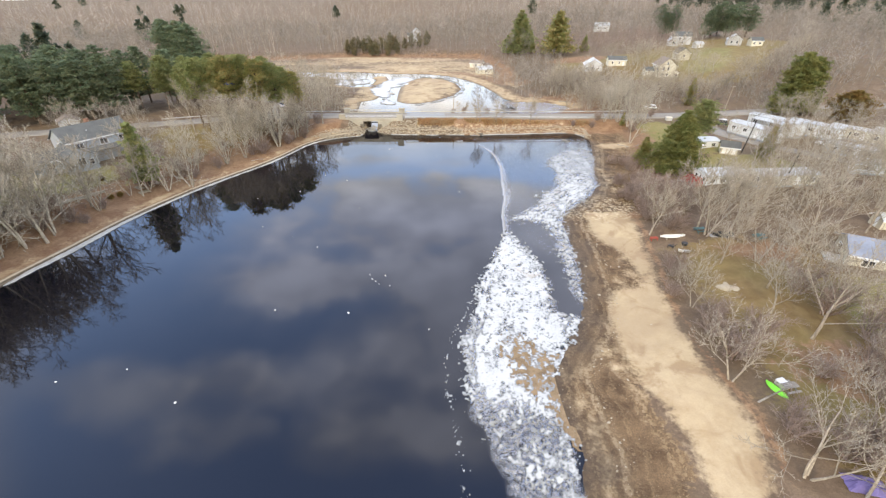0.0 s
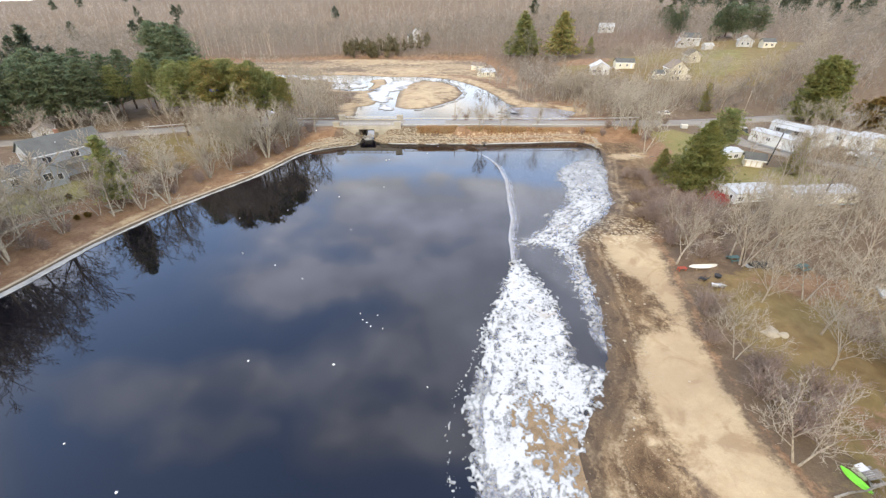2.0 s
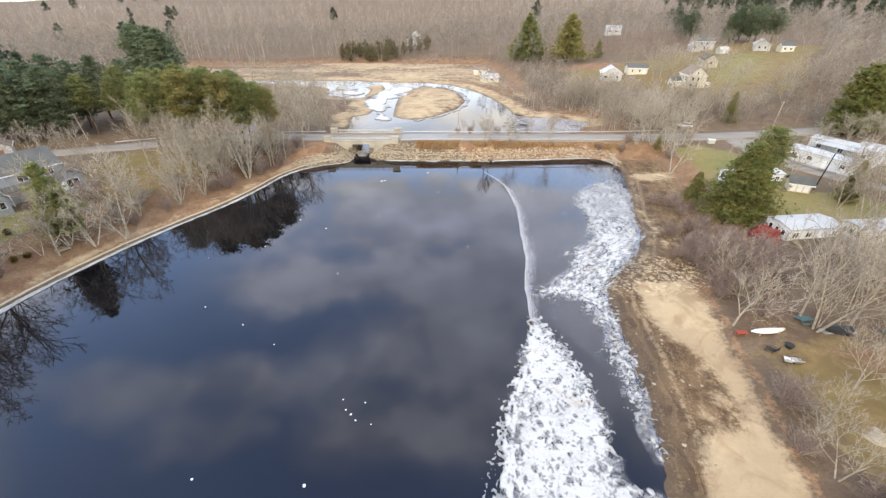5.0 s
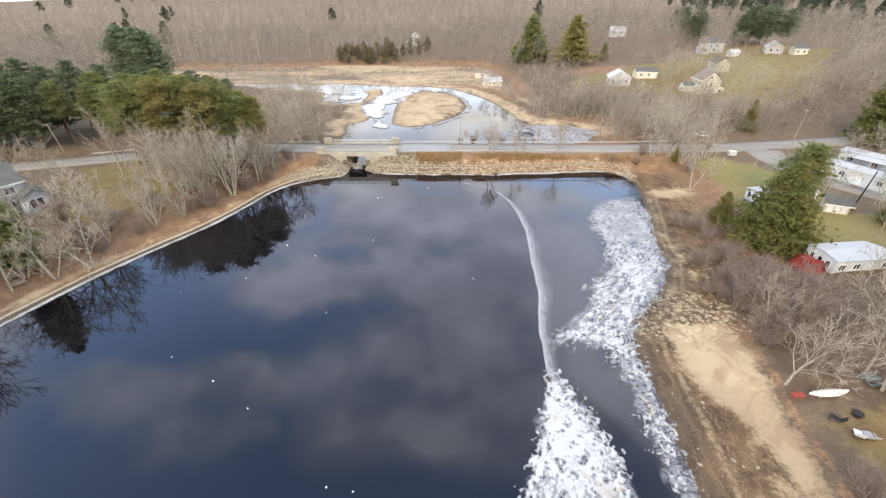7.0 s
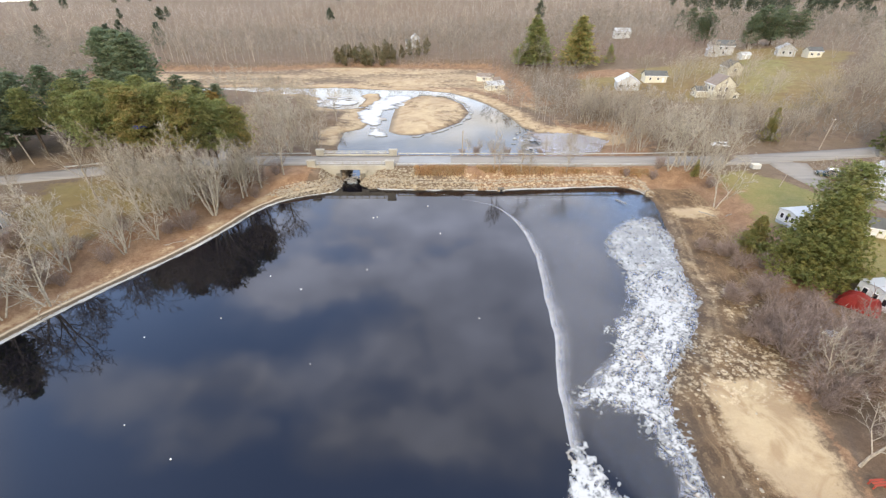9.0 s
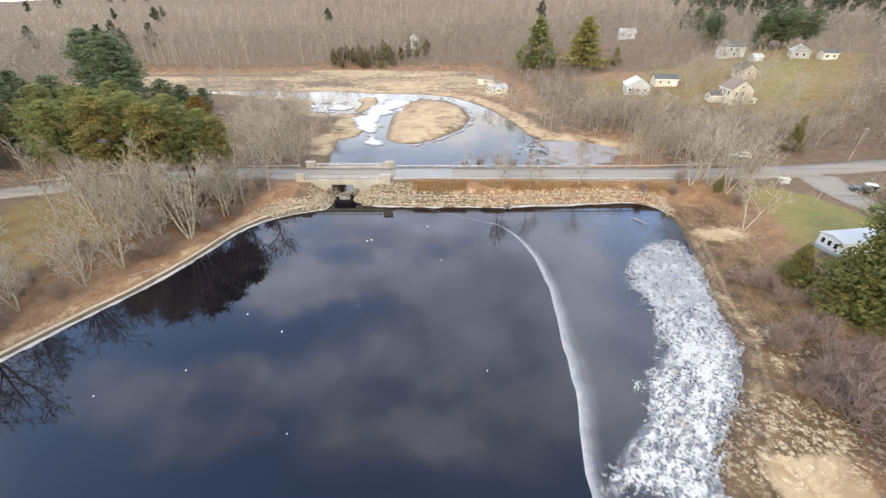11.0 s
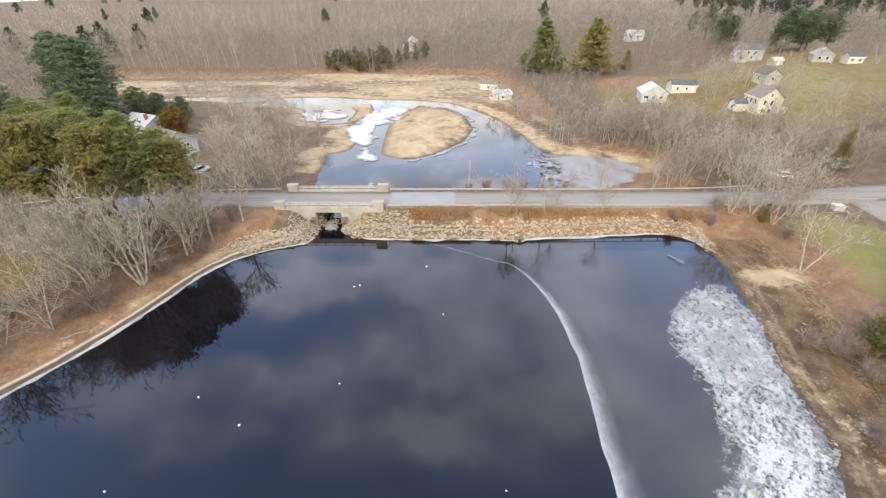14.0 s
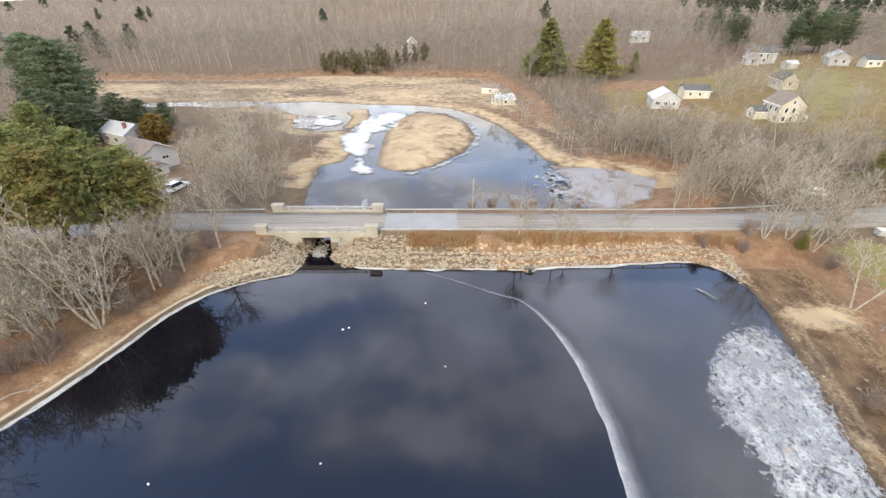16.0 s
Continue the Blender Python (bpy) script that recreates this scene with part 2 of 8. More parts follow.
def water_mat():
    m, g, bsdf = base_mat("pond_water")
    co = g.add("ShaderNodeNewGeometry").outputs["Position"]
    rip = g.noise(co, 0.9, 3.0, 0.5)
    long = g.noise(co, 0.06, 4.0, 0.6, 0.5)
    calm = g.step(long, 0.40, 0.68)
    col = g.mix(long, (0.002, 0.002, 0.004), (0.004, 0.004, 0.007))
    nb = g.add("ShaderNodeBump", ("Strength", g.math("MULTIPLY_ADD", calm, 0.012, 0.004)), ("Distance", 0.05), ("Height", rip)).outputs[0]
    wire(g, bsdf, col, g.math("MULTIPLY_ADD", calm, 0.02, 0.03), 0.0, nb, 0.5)
    bsdf.inputs["IOR"].default_value = 1.48
    return m


def ripple_mat():
    m, g, bsdf = base_mat("rippled_water")
    co = g.add("ShaderNodeNewGeometry").outputs["Position"]
    rip = g.noise(g.add("ShaderNodeMapping", (0, co), (3, (0.5, 1.6, 1.0))).outputs[0], 1.6, 3.0, 0.5)
    calm = g.step(g.noise(co, 0.05, 4.0, 0.6, 0.6), 0.42, 0.62)
    nb = g.add("ShaderNodeBump", ("Strength", g.math("MULTIPLY_ADD", calm, 0.03, 0.008)), ("Distance", 0.06), ("Height", rip)).outputs[0]
    col = g.mix(calm, (0.022, 0.019, 0.018), (0.07, 0.064, 0.06))
    wire(g, bsdf, col, 0.07, 0.0, nb, 0.5)
    bsdf.inputs["IOR"].default_value = 1.36
    return m


def ice_mat():
    m, g, bsdf = base_mat("pond_ice")
    co = g.add("ShaderNodeNewGeometry").outputs["Position"]
    a = g.noise(co, 0.35, 5.0, 0.6, 0.5)
    b = g.noise(co, 3.2, 6.0, 0.75)
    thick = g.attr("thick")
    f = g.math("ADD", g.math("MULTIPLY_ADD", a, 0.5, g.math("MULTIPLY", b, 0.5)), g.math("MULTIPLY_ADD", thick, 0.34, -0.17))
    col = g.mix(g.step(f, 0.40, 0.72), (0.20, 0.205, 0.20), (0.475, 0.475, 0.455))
    dirt = g.math("MULTIPLY", g.step(g.noise(co, 0.22, 5.0, 0.6, 1.0), 0.60, 0.70), 0.55)
    col = g.mix(dirt, col, (0.36, 0.27, 0.18))
    wire(g, bsdf, col, 0.45, 0.0, bump(g, b, 0.5, 0.04), 0.4)
    return m


def film_mat(name, blotch):
    """Thin ice film: opaque along one edge, clearing towards the other; blotch: how mottled it is."""
    m, g, bsdf = base_mat(name)
    co = g.add("ShaderNodeNewGeometry").outputs["Position"]
    n = g.noise(co, 0.8, 5.0, 0.6)
    if blotch:
        n = g.math("MULTIPLY_ADD", n, 1 - blotch, g.math("MULTIPLY", g.step(g.noise(co, 1.9, 7.0, 0.8), 0.40, 0.62), blotch))
    clear = g.attr("clear")
    wire(g, bsdf, g.mix(n, (0.40, 0.40, 0.405), (0.58, 0.575, 0.57)), 0.4, 0.0, None, 0.4)
    al = g.math("MULTIPLY", clear, g.math("MULTIPLY_ADD", n, 0.9 + blotch, 0.35 * (1 - blotch)), clamp=True)
    g.tree.links.new(al, bsdf.inputs["Alpha"])
    return m


def bark_mat(name, color, dark, vary=0.2, stand=False):
    m, g, bsdf = base_mat(name)
    co = g.add("ShaderNodeTexCoord").outputs["Object"]
    f = g.noise(g.add("ShaderNodeMapping", (0, co), (3, (4.0, 4.0, 0.8))).outputs[0], 1.6, 4.0, 0.6)
    rnd = g.add("ShaderNodeObjectInfo").outputs["Random"]
    isl = g.add("ShaderNodeNewGeometry").outputs["Random Per Island"]
    col = g.mix(g.step(f, 0.35, 0.65), dark, color)
    val = g.math("MULTIPLY_ADD", rnd, vary, g.math("MULTIPLY_ADD", isl, vary * 1.6, 1.0 - vary * 1.3))
    if stand:
        at = g.add("ShaderNodeNewGeometry").outputs["Position"]
        tone = g.math("MULTIPLY_ADD", g.noise(at, 0.02, 3.0, 0.6), 0.5, g.math("MULTIPLY", g.noise(at, 0.11, 3.0, 0.7), 0.9))
        val = g.math("MULTIPLY", val, g.math("MULTIPLY_ADD", tone, 1.6, -0.27))
    col = g.add("ShaderNodeHueSaturation", (2, val), (4, col)).outputs[0]
    wire(g, bsdf, col, 0.9, 0.0, None, 0.15)
    return m


def leaf_mat(name, a, b, c):
    m, g, bsdf = base_mat(name)
    co = g.add("ShaderNodeTexCoord").outputs["Object"]
    isl = g.add("ShaderNodeNewGeometry").outputs["Random Per Island"]
    rnd = g.add("ShaderNodeObjectInfo").outputs["Random"]
    n = g.noise(co, 0.35, 3.0)
    col = g.mix(isl, a, b)
    col = g.mix(g.step(g.math("MULTIPLY_ADD", isl, 0.25, n), 0.58, 0.75), col, c)
    val = g.math("MULTIPLY_ADD", rnd, 0.3, 0.85)
    col = g.add("ShaderNodeHueSaturation", (2, val), (4, col)).outputs[0]
    wire(g, bsdf, col, 0.75, 0.0, None, 0.2)
    thru = g.add("ShaderNodeBsdfTranslucent", (0, col))
    both = g.add("ShaderNodeMixShader", (0, 0.5), (1, bsdf.outputs[0]), (2, thru.outputs[0]))
    g.tree.links.new(both.outputs[0], g.tree.nodes["Material Output"].inputs[0])
    return m


def asphalt_mat():
    m, g, bsdf = base_mat("worn_asphalt")
    co = g.add("ShaderNodeNewGeometry").outputs["Position"]
    n = g.noise(co, 6.0, 4.0)
    along = g.noise(g.add("ShaderNodeMapping", (0, co), (3, (0.04, 1.1, 1.0))).outputs[0], 1.0, 4.0, 0.6)
    wide = g.noise(co, 0.12, 3.0)
    col = g.mix(g.step(along, 0.35, 0.65), (0.23, 0.205, 0.17), (0.33, 0.295, 0.25))
    col = g.mix(g.step(wide, 0.45, 0.62), col, (0.30, 0.265, 0.22))
    col = g.mix(g.math("MULTIPLY", n, 0.35), col, (0.13, 0.13, 0.14))
    wire(g, bsdf, col, 0.9, 0.0, bump(g, n, 0.2, 0.01), 0.1)
    return m


M = {
    "ground": ground_mat(), "water": water_mat(), "ripple": ripple_mat(), "ice": ice_mat(), "film": film_mat("ice_film", 0.0), "slush": film_mat("slush_film", 0.65), "asphalt": asphalt_mat(),
    "bark_pale": bark_mat("pale_bark", (0.45, 0.40, 0.32), (0.25, 0.212, 0.168)),
    "bark_grey": bark_mat("grey_bark", (0.40, 0.345, 0.27), (0.235, 0.195, 0.152)),
    "bark_red": bark_mat("reddish_twigs", (0.33, 0.245, 0.20), (0.19, 0.14, 0.118)),
    "bark_far": bark_mat("distant_twigs", (0.42, 0.365, 0.30), (0.25, 0.212, 0.176), 0.3, True),
    "bark_stand": bark_mat("pale_stand_trunks", (0.42, 0.35, 0.275), (0.24, 0.195, 0.15), 0.3),
    "bark_pine": bark_mat("pine_bark", (0.17, 0.12, 0.085), (0.08, 0.055, 0.04)),
    "needle": leaf_mat("pine_needles", (0.19, 0.235, 0.095), (0.32, 0.35, 0.145), (0.38, 0.35, 0.15)),
    "needle_warm": leaf_mat("yellowish_needles", (0.20, 0.215, 0.08), (0.32, 0.32, 0.12), (0.41, 0.31, 0.13)),
    "needle_olive": leaf_mat("olive_needles", (0.135, 0.155, 0.058), (0.225, 0.24, 0.085), (0.27, 0.25, 0.09)),
    "needle_dark": leaf_mat("dark_needles", (0.115, 0.16, 0.10), (0.18, 0.225, 0.135), (0.21, 0.235, 0.135)),
    "rust_leaf": leaf_mat("rusty_leaves", (0.22, 0.13, 0.04), (0.30, 0.18, 0.06), (0.24, 0.19, 0.07)),
    "grass_tuft": leaf_mat("dry_grass", (0.40, 0.235, 0.12), (0.52, 0.335, 0.18), (0.46, 0.34, 0.20)),
    "stone": plain("riprap_stone", (0.52, 0.44, 0.32), 0.55, 1.6, 0.85, 0.4, vary=0.25),
    "concrete": plain("old_concrete", (0.43, 0.39, 0.315), 0.66, 1.4, 0.85, 0.25, streak=True),
    "dark_concrete": plain("stained_concrete", (0.22, 0.19, 0.15), 0.5, 1.4, 0.9, 0.3),
    "steel": plain("galvanised_steel", (0.55, 0.55, 0.54), 0.8, 1.2, 0.5, 0.05, metal=0.5, streak=True),
    "pole_wood": plain("weathered_pole", (0.40, 0.33, 0.26), 0.65, 2.0, 0.85, 0.3, streak=True),
    "wood": plain("weathered_boards", (0.36, 0.30, 0.22), 0.65, 2.5, 0.85, 0.3, vary=0.15),
    "old_wood": plain("driftwood", (0.40, 0.36, 0.31), 0.45, 2.0, 0.85, 0.4),
    "white": plain("white_siding", (0.53, 0.525, 0.50), 0.72, 1.2, 0.6, 0.08, streak=True),
    "trailer": plain("pale_trailer_panel", (0.64, 0.66, 0.65), 0.86, 1.2, 0.5, 0.06, streak=True),
    "trailer_roof": plain("white_trailer_roof", (0.47, 0.49, 0.49), 0.85, 1.0, 0.45, 0.05, streak=True),
    "offwhite": plain("cream_siding", (0.66, 0.62, 0.50), 0.85, 1.2, 0.65, 0.08, streak=True),
    "yellow": plain("pale_yellow_siding", (0.58, 0.53, 0.41), 0.85, 1.2, 0.65, 0.08, streak=True),
    "grey_siding": plain("grey_blue_siding", (0.36, 0.39, 0.41), 0.82, 1.2, 0.65, 0.1, streak=True),
    "trim": plain("white_trim", (0.80, 0.80, 0.79), 0.92, 1.5, 0.5, 0.03),
    "roof_grey": plain("grey_shingles", (0.125, 0.128, 0.122), 0.7, 3.0, 0.9, 0.4),
    "roof_brown": plain("brown_shingles", (0.25, 0.20, 0.165), 0.7, 3.0, 0.9, 0.4),
    "roof_white": plain("white_metal_roof", (0.46, 0.475, 0.47), 0.85, 1.0, 0.4, 0.05, streak=True),
    "roof_blue": plain("slate_blue_roof", (0.24, 0.27, 0.33), 0.75, 2.0, 0.8, 0.3),
    "glass": plain("window_glass", (0.03, 0.035, 0.045), 0.7, 1.0, 0.12, 0.0, spec=0.6),
    "rubber": plain("black_rubber", (0.03, 0.03, 0.03), 0.7, 4.0, 0.85, 0.1),
    "black": plain("black_metal", (0.035, 0.035, 0.035), 0.6, 3.0, 0.5, 0.05),
    "red_tarp": plain("red_tarpaulin", (0.45, 0.045, 0.035), 0.65, 1.6, 0.5, 0.35),
    "purple_tarp": plain("purple_tarpaulin", (0.29, 0.24, 0.52), 0.8, 1.6, 0.5, 0.3),
    "blue_tarp": plain("blue_tarpaulin", (0.05, 0.07, 0.30), 0.7, 1.6, 0.5, 0.3),
    "lime": plain("lime_plastic", (0.22, 0.80, 0.08), 0.85, 1.0, 0.35, 0.03),
    "hull": plain("white_hull", (0.78, 0.77, 0.74), 0.88, 1.0, 0.35, 0.03),
    "red_paint": plain("red_paint", (0.45, 0.08, 0.05), 0.7, 2.0, 0.6, 0.1),
    "teal": plain("teal_mesh", (0.09, 0.17, 0.165), 0.7, 2.0, 0.7, 0.2),
    "car_white": plain("white_car_paint", (0.75, 0.76, 0.77), 0.93, 0.8, 0.25, 0.0),
    "car_dark": plain("dark_car_paint", (0.03, 0.06, 0.065), 0.8, 0.8, 0.25, 0.0),
    "brick": plain("red_brown_brick", (0.33, 0.17, 0.11), 0.65, 3.0, 0.85, 0.3),
}


# ---------------------------------------------------------------- mesh helpers
def mesh_np(name, verts, faces, material, parent=None, label=""):
    """An object from arrays: verts n x 3, faces m x 3 or m x 4."""
    verts, faces = np.asarray(verts, np.float32), np.asarray(faces, np.int32)
    me = bpy.data.meshes.new(name)
    k = faces.shape[1]
    me.vertices.add(len(verts)), me.loops.add(faces.size), me.polygons.add(len(faces))
    me.vertices.foreach_set("co", verts.ravel())
    me.loops.foreach_set("vertex_index", faces.ravel())
    me.polygons.foreach_set("loop_start", np.arange(0, faces.size, k, dtype=np.int32))
    me.polygons.foreach_set("loop_total", np.full(len(faces), k, np.int32))
    me.update(calc_edges=True)
    me.validate()
    me.materials.append(material)
    ob = new(name, me)
    ob.parent = parent
    if label:
        ob["label"] = label
    return ob


def part(name, bm, material, parent=None, label=""):
    bmesh.ops.recalc_face_normals(bm, faces=bm.faces)
    me = bpy.data.meshes.new(name)
    bm.to_mesh(me)
    bm.free()
    me.materials.append(material)
    ob = new(name, me)
    ob.parent = parent
    if label:
        ob["label"] = label
    return ob


def thing(name, m, label, category, group="", kind=""):
    ob = new(name)
    ob.matrix_world = m
    ob.empty_display_size = 0.2
    return tagged(ob, label, category, group, kind)


def box_in(bm, x0, x1, y0, y1, z0, z1, bevel=0.0, m=None):
    res = bmesh.ops.create_cube(bm, size=1.0, matrix=Matrix.Translation(((x0 + x1) / 2, (y0 + y1) / 2, (z0 + z1) / 2))
                                @ Matrix.Diagonal((abs(x1 - x0), abs(y1 - y0), abs(z1 - z0), 1)))
    vs = res["verts"]
    if bevel:
        es = list({e for v in vs for e in v.link_edges})
        r = bmesh.ops.bevel(bm, geom=es, offset=bevel, segments=1, affect="EDGES")
        vs = list({v for f in r["faces"] for v in f.verts} | {v for v in vs if v.is_valid})
    if m is not None:
        bmesh.ops.transform(bm, matrix=m, verts=vs)
    return vs


def box(x0, x1, y0, y1, z0, z1, bevel=0.0):
    bm = bmesh.new()
    box_in(bm, x0, x1, y0, y1, z0, z1, bevel)
    return bm


def rod_in(bm, a, b, r0, r1=None, seg=6):
    a, b = Vector(a), Vector(b)
    r1 = r0 if r1 is None else r1
    q = (b - a).to_track_quat("Z", "Y").to_matrix().to_4x4()
    bmesh.ops.create_cone(bm, cap_ends=True, segments=seg, radius1=r0, radius2=r1, depth=(b - a).length, matrix=Matrix.Translation((a + b) / 2) @ q)


def prism_in(bm, outline, axis, a, b):
    """A prism: outline of (u, v) pairs swept along the axis 'x' or 'y' from a to b; v is z."""
    def at(u, v, s):
        return (s, u, v) if axis == "x" else (u, s, v)
    lo = [bm.verts.new(at(u, v, a)) for u, v in outline]
    hi = [bm.verts.new(at(u, v, b)) for u, v in outline]
    n = len(outline)
    bm.faces.new(lo), bm.faces.new(hi)
    for i in range(n):
        bm.faces.new((lo[i], lo[(i + 1) % n], hi[(i + 1) % n], hi[i]))
    return lo + hi


def curve_pts(pts, step=2.0, closed=False):
    """A Catmull-Rom line through the points."""
    p = np.array(pts, float)
    n = len(p)
    out = []
    for i in range(n if closed else n - 1):
        a, b, c, d = (p[(i + k) % n] if closed else p[min(max(i + k, 0), n - 1)] for k in (-1, 0, 1, 2))
        m = max(1, int(np.linalg.norm(c - b) / step))
        for s in np.arange(m) / m:
            out.append(0.5 * (2 * b + (c - a) * s + (2 * a - 5 * b + 4 * c - d) * s * s + (3 * b - a - 3 * c + d) * s ** 3))
    if not closed:
        out.append(p[-1])
    return np.array(out)


def signed(poly, x, y):
    """Distance to the outline, positive inside."""
    p = np.asarray(poly, float)
    q = np.roll(p, -1, 0)
    shape = np.broadcast(x, y).shape
    best = np.full(shape, 1e9)
    inside = np.zeros(shape, bool)
    for (ax, ay), (bx, by) in zip(p, q):
        dx, dy = bx - ax, by - ay
        t = np.clip(((x - ax) * dx + (y - ay) * dy) / (dx * dx + dy * dy + 1e-9), 0, 1)
        best = np.minimum(best, (x - ax - t * dx) ** 2 + (y - ay - t * dy) ** 2)
        if ay != by:
            inside ^= ((ay > y) != (by > y)) & (x < dx * (y - ay) / (by - ay) + ax)
    return np.where(inside, 1, -1) * np.sqrt(best)


def line_near(pts, x, y):
    """Distance to an open line, and how far along it (0 to 1)."""
    best, along = np.full(np.broadcast(x, y).shape, 1e9), np.zeros(np.broadcast(x, y).shape)
    n = len(pts) - 1
    for i in range(n):
        ax, ay = pts[i][:2]
        dx, dy = pts[i + 1][0] - ax, pts[i + 1][1] - ay
        t = np.clip(((x - ax) * dx + (y - ay) * dy) / (dx * dx + dy * dy + 1e-9), 0, 1)
        d = np.hypot(x - ax - t * dx, y - ay - t * dy)
        near = d < best
        best, along = np.where(near, d, best), np.where(near, (i + t) / n, along)
    return best, along


def smooth(a, b, x):
    t = np.clip((x - a) / (b - a), 0, 1)
    return t * t * (3 - 2 * t)


_lat = np.random.RandomState(7).rand(257, 257)


def vnoise(x, y, scale, octaves=4, seed=0):
    """Value noise, 0 to 1, over arrays."""
    x, y = np.asarray(x, float) / scale + 37.3 * seed + 900, np.asarray(y, float) / scale + 17.9 * seed + 900
    tot, amp, norm = 0.0, 1.0, 0.0
    for _ in range(octaves):
        xi, yi = np.floor(x).astype(int), np.floor(y).astype(int)
        fx, fy = x - xi, y - yi
        fx, fy = fx * fx * (3 - 2 * fx), fy * fy * (3 - 2 * fy)
        a, b = _lat[xi % 257, yi % 257], _lat[(xi + 1) % 257, yi % 257]
        c, d = _lat[xi % 257, (yi + 1) % 257], _lat[(xi + 1) % 257, (yi + 1) % 257]
        tot = tot + amp * (a + (b - a) * fx + (c - a) * fy + (a - b - c + d) * fx * fy)
        norm += amp
        amp *= 0.5
        x, y = x * 2.03 + 11.7, y * 2.03 + 5.3
    return tot / norm


# ---------------------------------------------------------------- plan
POND = curve_pts([(-75.6, -108), (-77.4, 0), (-76.5, 27), (-72.7, 53), (-69.8, 65), (-67, 77.4), (-62.1, 90), (-56.5, 100.8), (-50.6, 110.7),
                  (-46.8, 119.7), (-44.1, 127.8), (-40.5, 133.2), (-34.2, 137.2), (-28.8, 139.1), (-27.9, 141.3), (-27.4, 146), (-23.4, 146),
                  (-22.9, 144), (-19.8, 141.3), (-12.6, 140.7), (-5.4, 140.4), (4.5, 140.4), (12, 140), (13.1, 139.3), (14.4, 140.6),
                  (25.2, 141.5), (34.2, 142.2), (43.2, 142.7), (47.7, 139.5), (48.6, 135), (47.7, 129.6), (45.9, 122.4), (43.2, 113.4),
                  (40.5, 105.3), (39.1, 97.2), (36, 90.9), (31.5, 85.5), (27, 81), (25.2, 77.4), (24.8, 72), (23.9, 61.2),
                  (22.9, 54.9), (21.6, 48.6), (18.9, 43.2), (16.2, 39.6), (14, 36), (13.5, 32.4), (14, 27.9), (14.4, 24.3)], 2.5)
POND = np.vstack([POND, [(13.1, 19.8), (12.6, 9), (14.4, -18), (18, -108)]])
SAND = [(30.5, 79), (32.4, 80.1), (40.5, 81), (39.6, 75.6), (38.7, 69.3), (37.4, 64.8), (36.9, 60.3), (34.6, 51.3), (33.3, 42.3), (32.9, 34.2),
        (33.3, 27.9), (32.4, 23.4), (29.7, 18), (26, 8), (23, 8), (26.1, 23.4), (25.7, 27.9), (24.3, 33.3), (23.9, 39.6), (24.3, 45.9), (28.6, 54), (30.4, 63), (30.2, 72)]
UPPER = [(-32.4, 157), (-34.5, 168), (-36, 178), (-37, 192), (-31.5, 196), (-30, 203), (-34.5, 212), (-36, 222), (-35, 230), (-40, 229), (-48, 228), (-56, 233), (-61, 252), (-70, 260), (-84, 262),
         (-84, 274), (-60, 278), (-33, 271), (-13, 270), (2, 264), (10.5, 252), (17.5, 239), (22, 227), (26, 210), (28, 199),
         (32, 191), (45, 188.1), (53.1, 181.8), (46.8, 171), (36, 165.6), (18, 162.9), (0, 161.1), (-18, 160.2), (-22, 157)]
SANDBAR = [(-40.5, 231), (-35, 231), (-32.5, 240), (-31, 252), (-34, 263), (-40, 262), (-43, 256), (-38.5, 248), (-39, 238)]
ISLAND = [(-24.5, 190.5), (-26.5, 208), (-29, 228), (-24, 246), (-12, 259), (1, 254), (8.5, 238), (10.5, 221), (6, 205), (-4, 191.5), (-11, 186.5), (-17, 187)]
FLATS = [(-216, 297), (-135, 275), (-54, 275), (9, 272), (27, 252), (35, 226), (42, 206), (47, 193), (51, 195), (46, 214), (38, 248), (36, 297), (27, 345), (-67, 356), (-130, 338), (-211, 342)]
POOL = [(-135, 262), (-100, 266), (-84, 270), (-82, 278), (-110, 279), (-140, 274)]
ICE_NEAR = [(12.6, 72), (9, 63), (6.3, 55), (4.5, 46), (2.7, 41.4), (2.5, 34), (4, 28), (6.3, 23.4), (8.1, 20.7), (9.9, 7), (13.5, 7), (13.5, 20.7),
            (14.4, 25.2), (13.5, 28), (13.8, 32.4), (16.2, 39.6), (18.9, 42.3), (20.7, 45.9), (17.1, 47.7), (18, 55), (16.2, 64), (13.5, 72)]
ICE_FAR = [(32.4, 117.9), (38.7, 124.2), (45, 125.1), (45.5, 116.1), (41.6, 104.4), (39.6, 96.3), (35.6, 89.1), (30.2, 83.7), (26.4, 78.3), (25.2, 71.1), (24.7, 64.8),
           (23.6, 56.7), (22, 49.5), (20.7, 52.2), (21.6, 58.5), (22.1, 64.8), (22.1, 71.1), (20.7, 75.6), (18.9, 76.5), (14.8, 76.8), (17.4, 80.1), (21.6, 84.6),
           (23.4, 89.1), (28.8, 96.3), (30.6, 104.4), (29.7, 110.7)]
STREAK = [(-5.4, 139.5), (6.3, 133.4), (10.8, 130.5), (14.4, 122.4), (15.8, 110.7), (15.1, 99), (14.4, 88.2), (12.9, 80.1), (12.2, 71)]
ROAD = curve_pts([(-420, 30, 6), (-230, 92, 5), (-150, 122, 4), (-110, 137.5, 3.6), (-84, 146, 3.6), (-60, 150.6, 4), (-40, 151.2, 4), (0, 151.2, 4), (50, 151.6, 3.8),
                  (78, 153.5, 3.4), (100, 157, 3.2), (140, 163, 3.5), (220, 172, 5), (420, 190, 12)], 4.0)
LANE = curve_pts([(92, 152, 3.3), (90.5, 143, 3.1), (91, 133, 2.9), (96.5, 121, 2.9), (106, 110, 2.9), (118, 99, 2.9), (150, 74, 3)], 3.0)
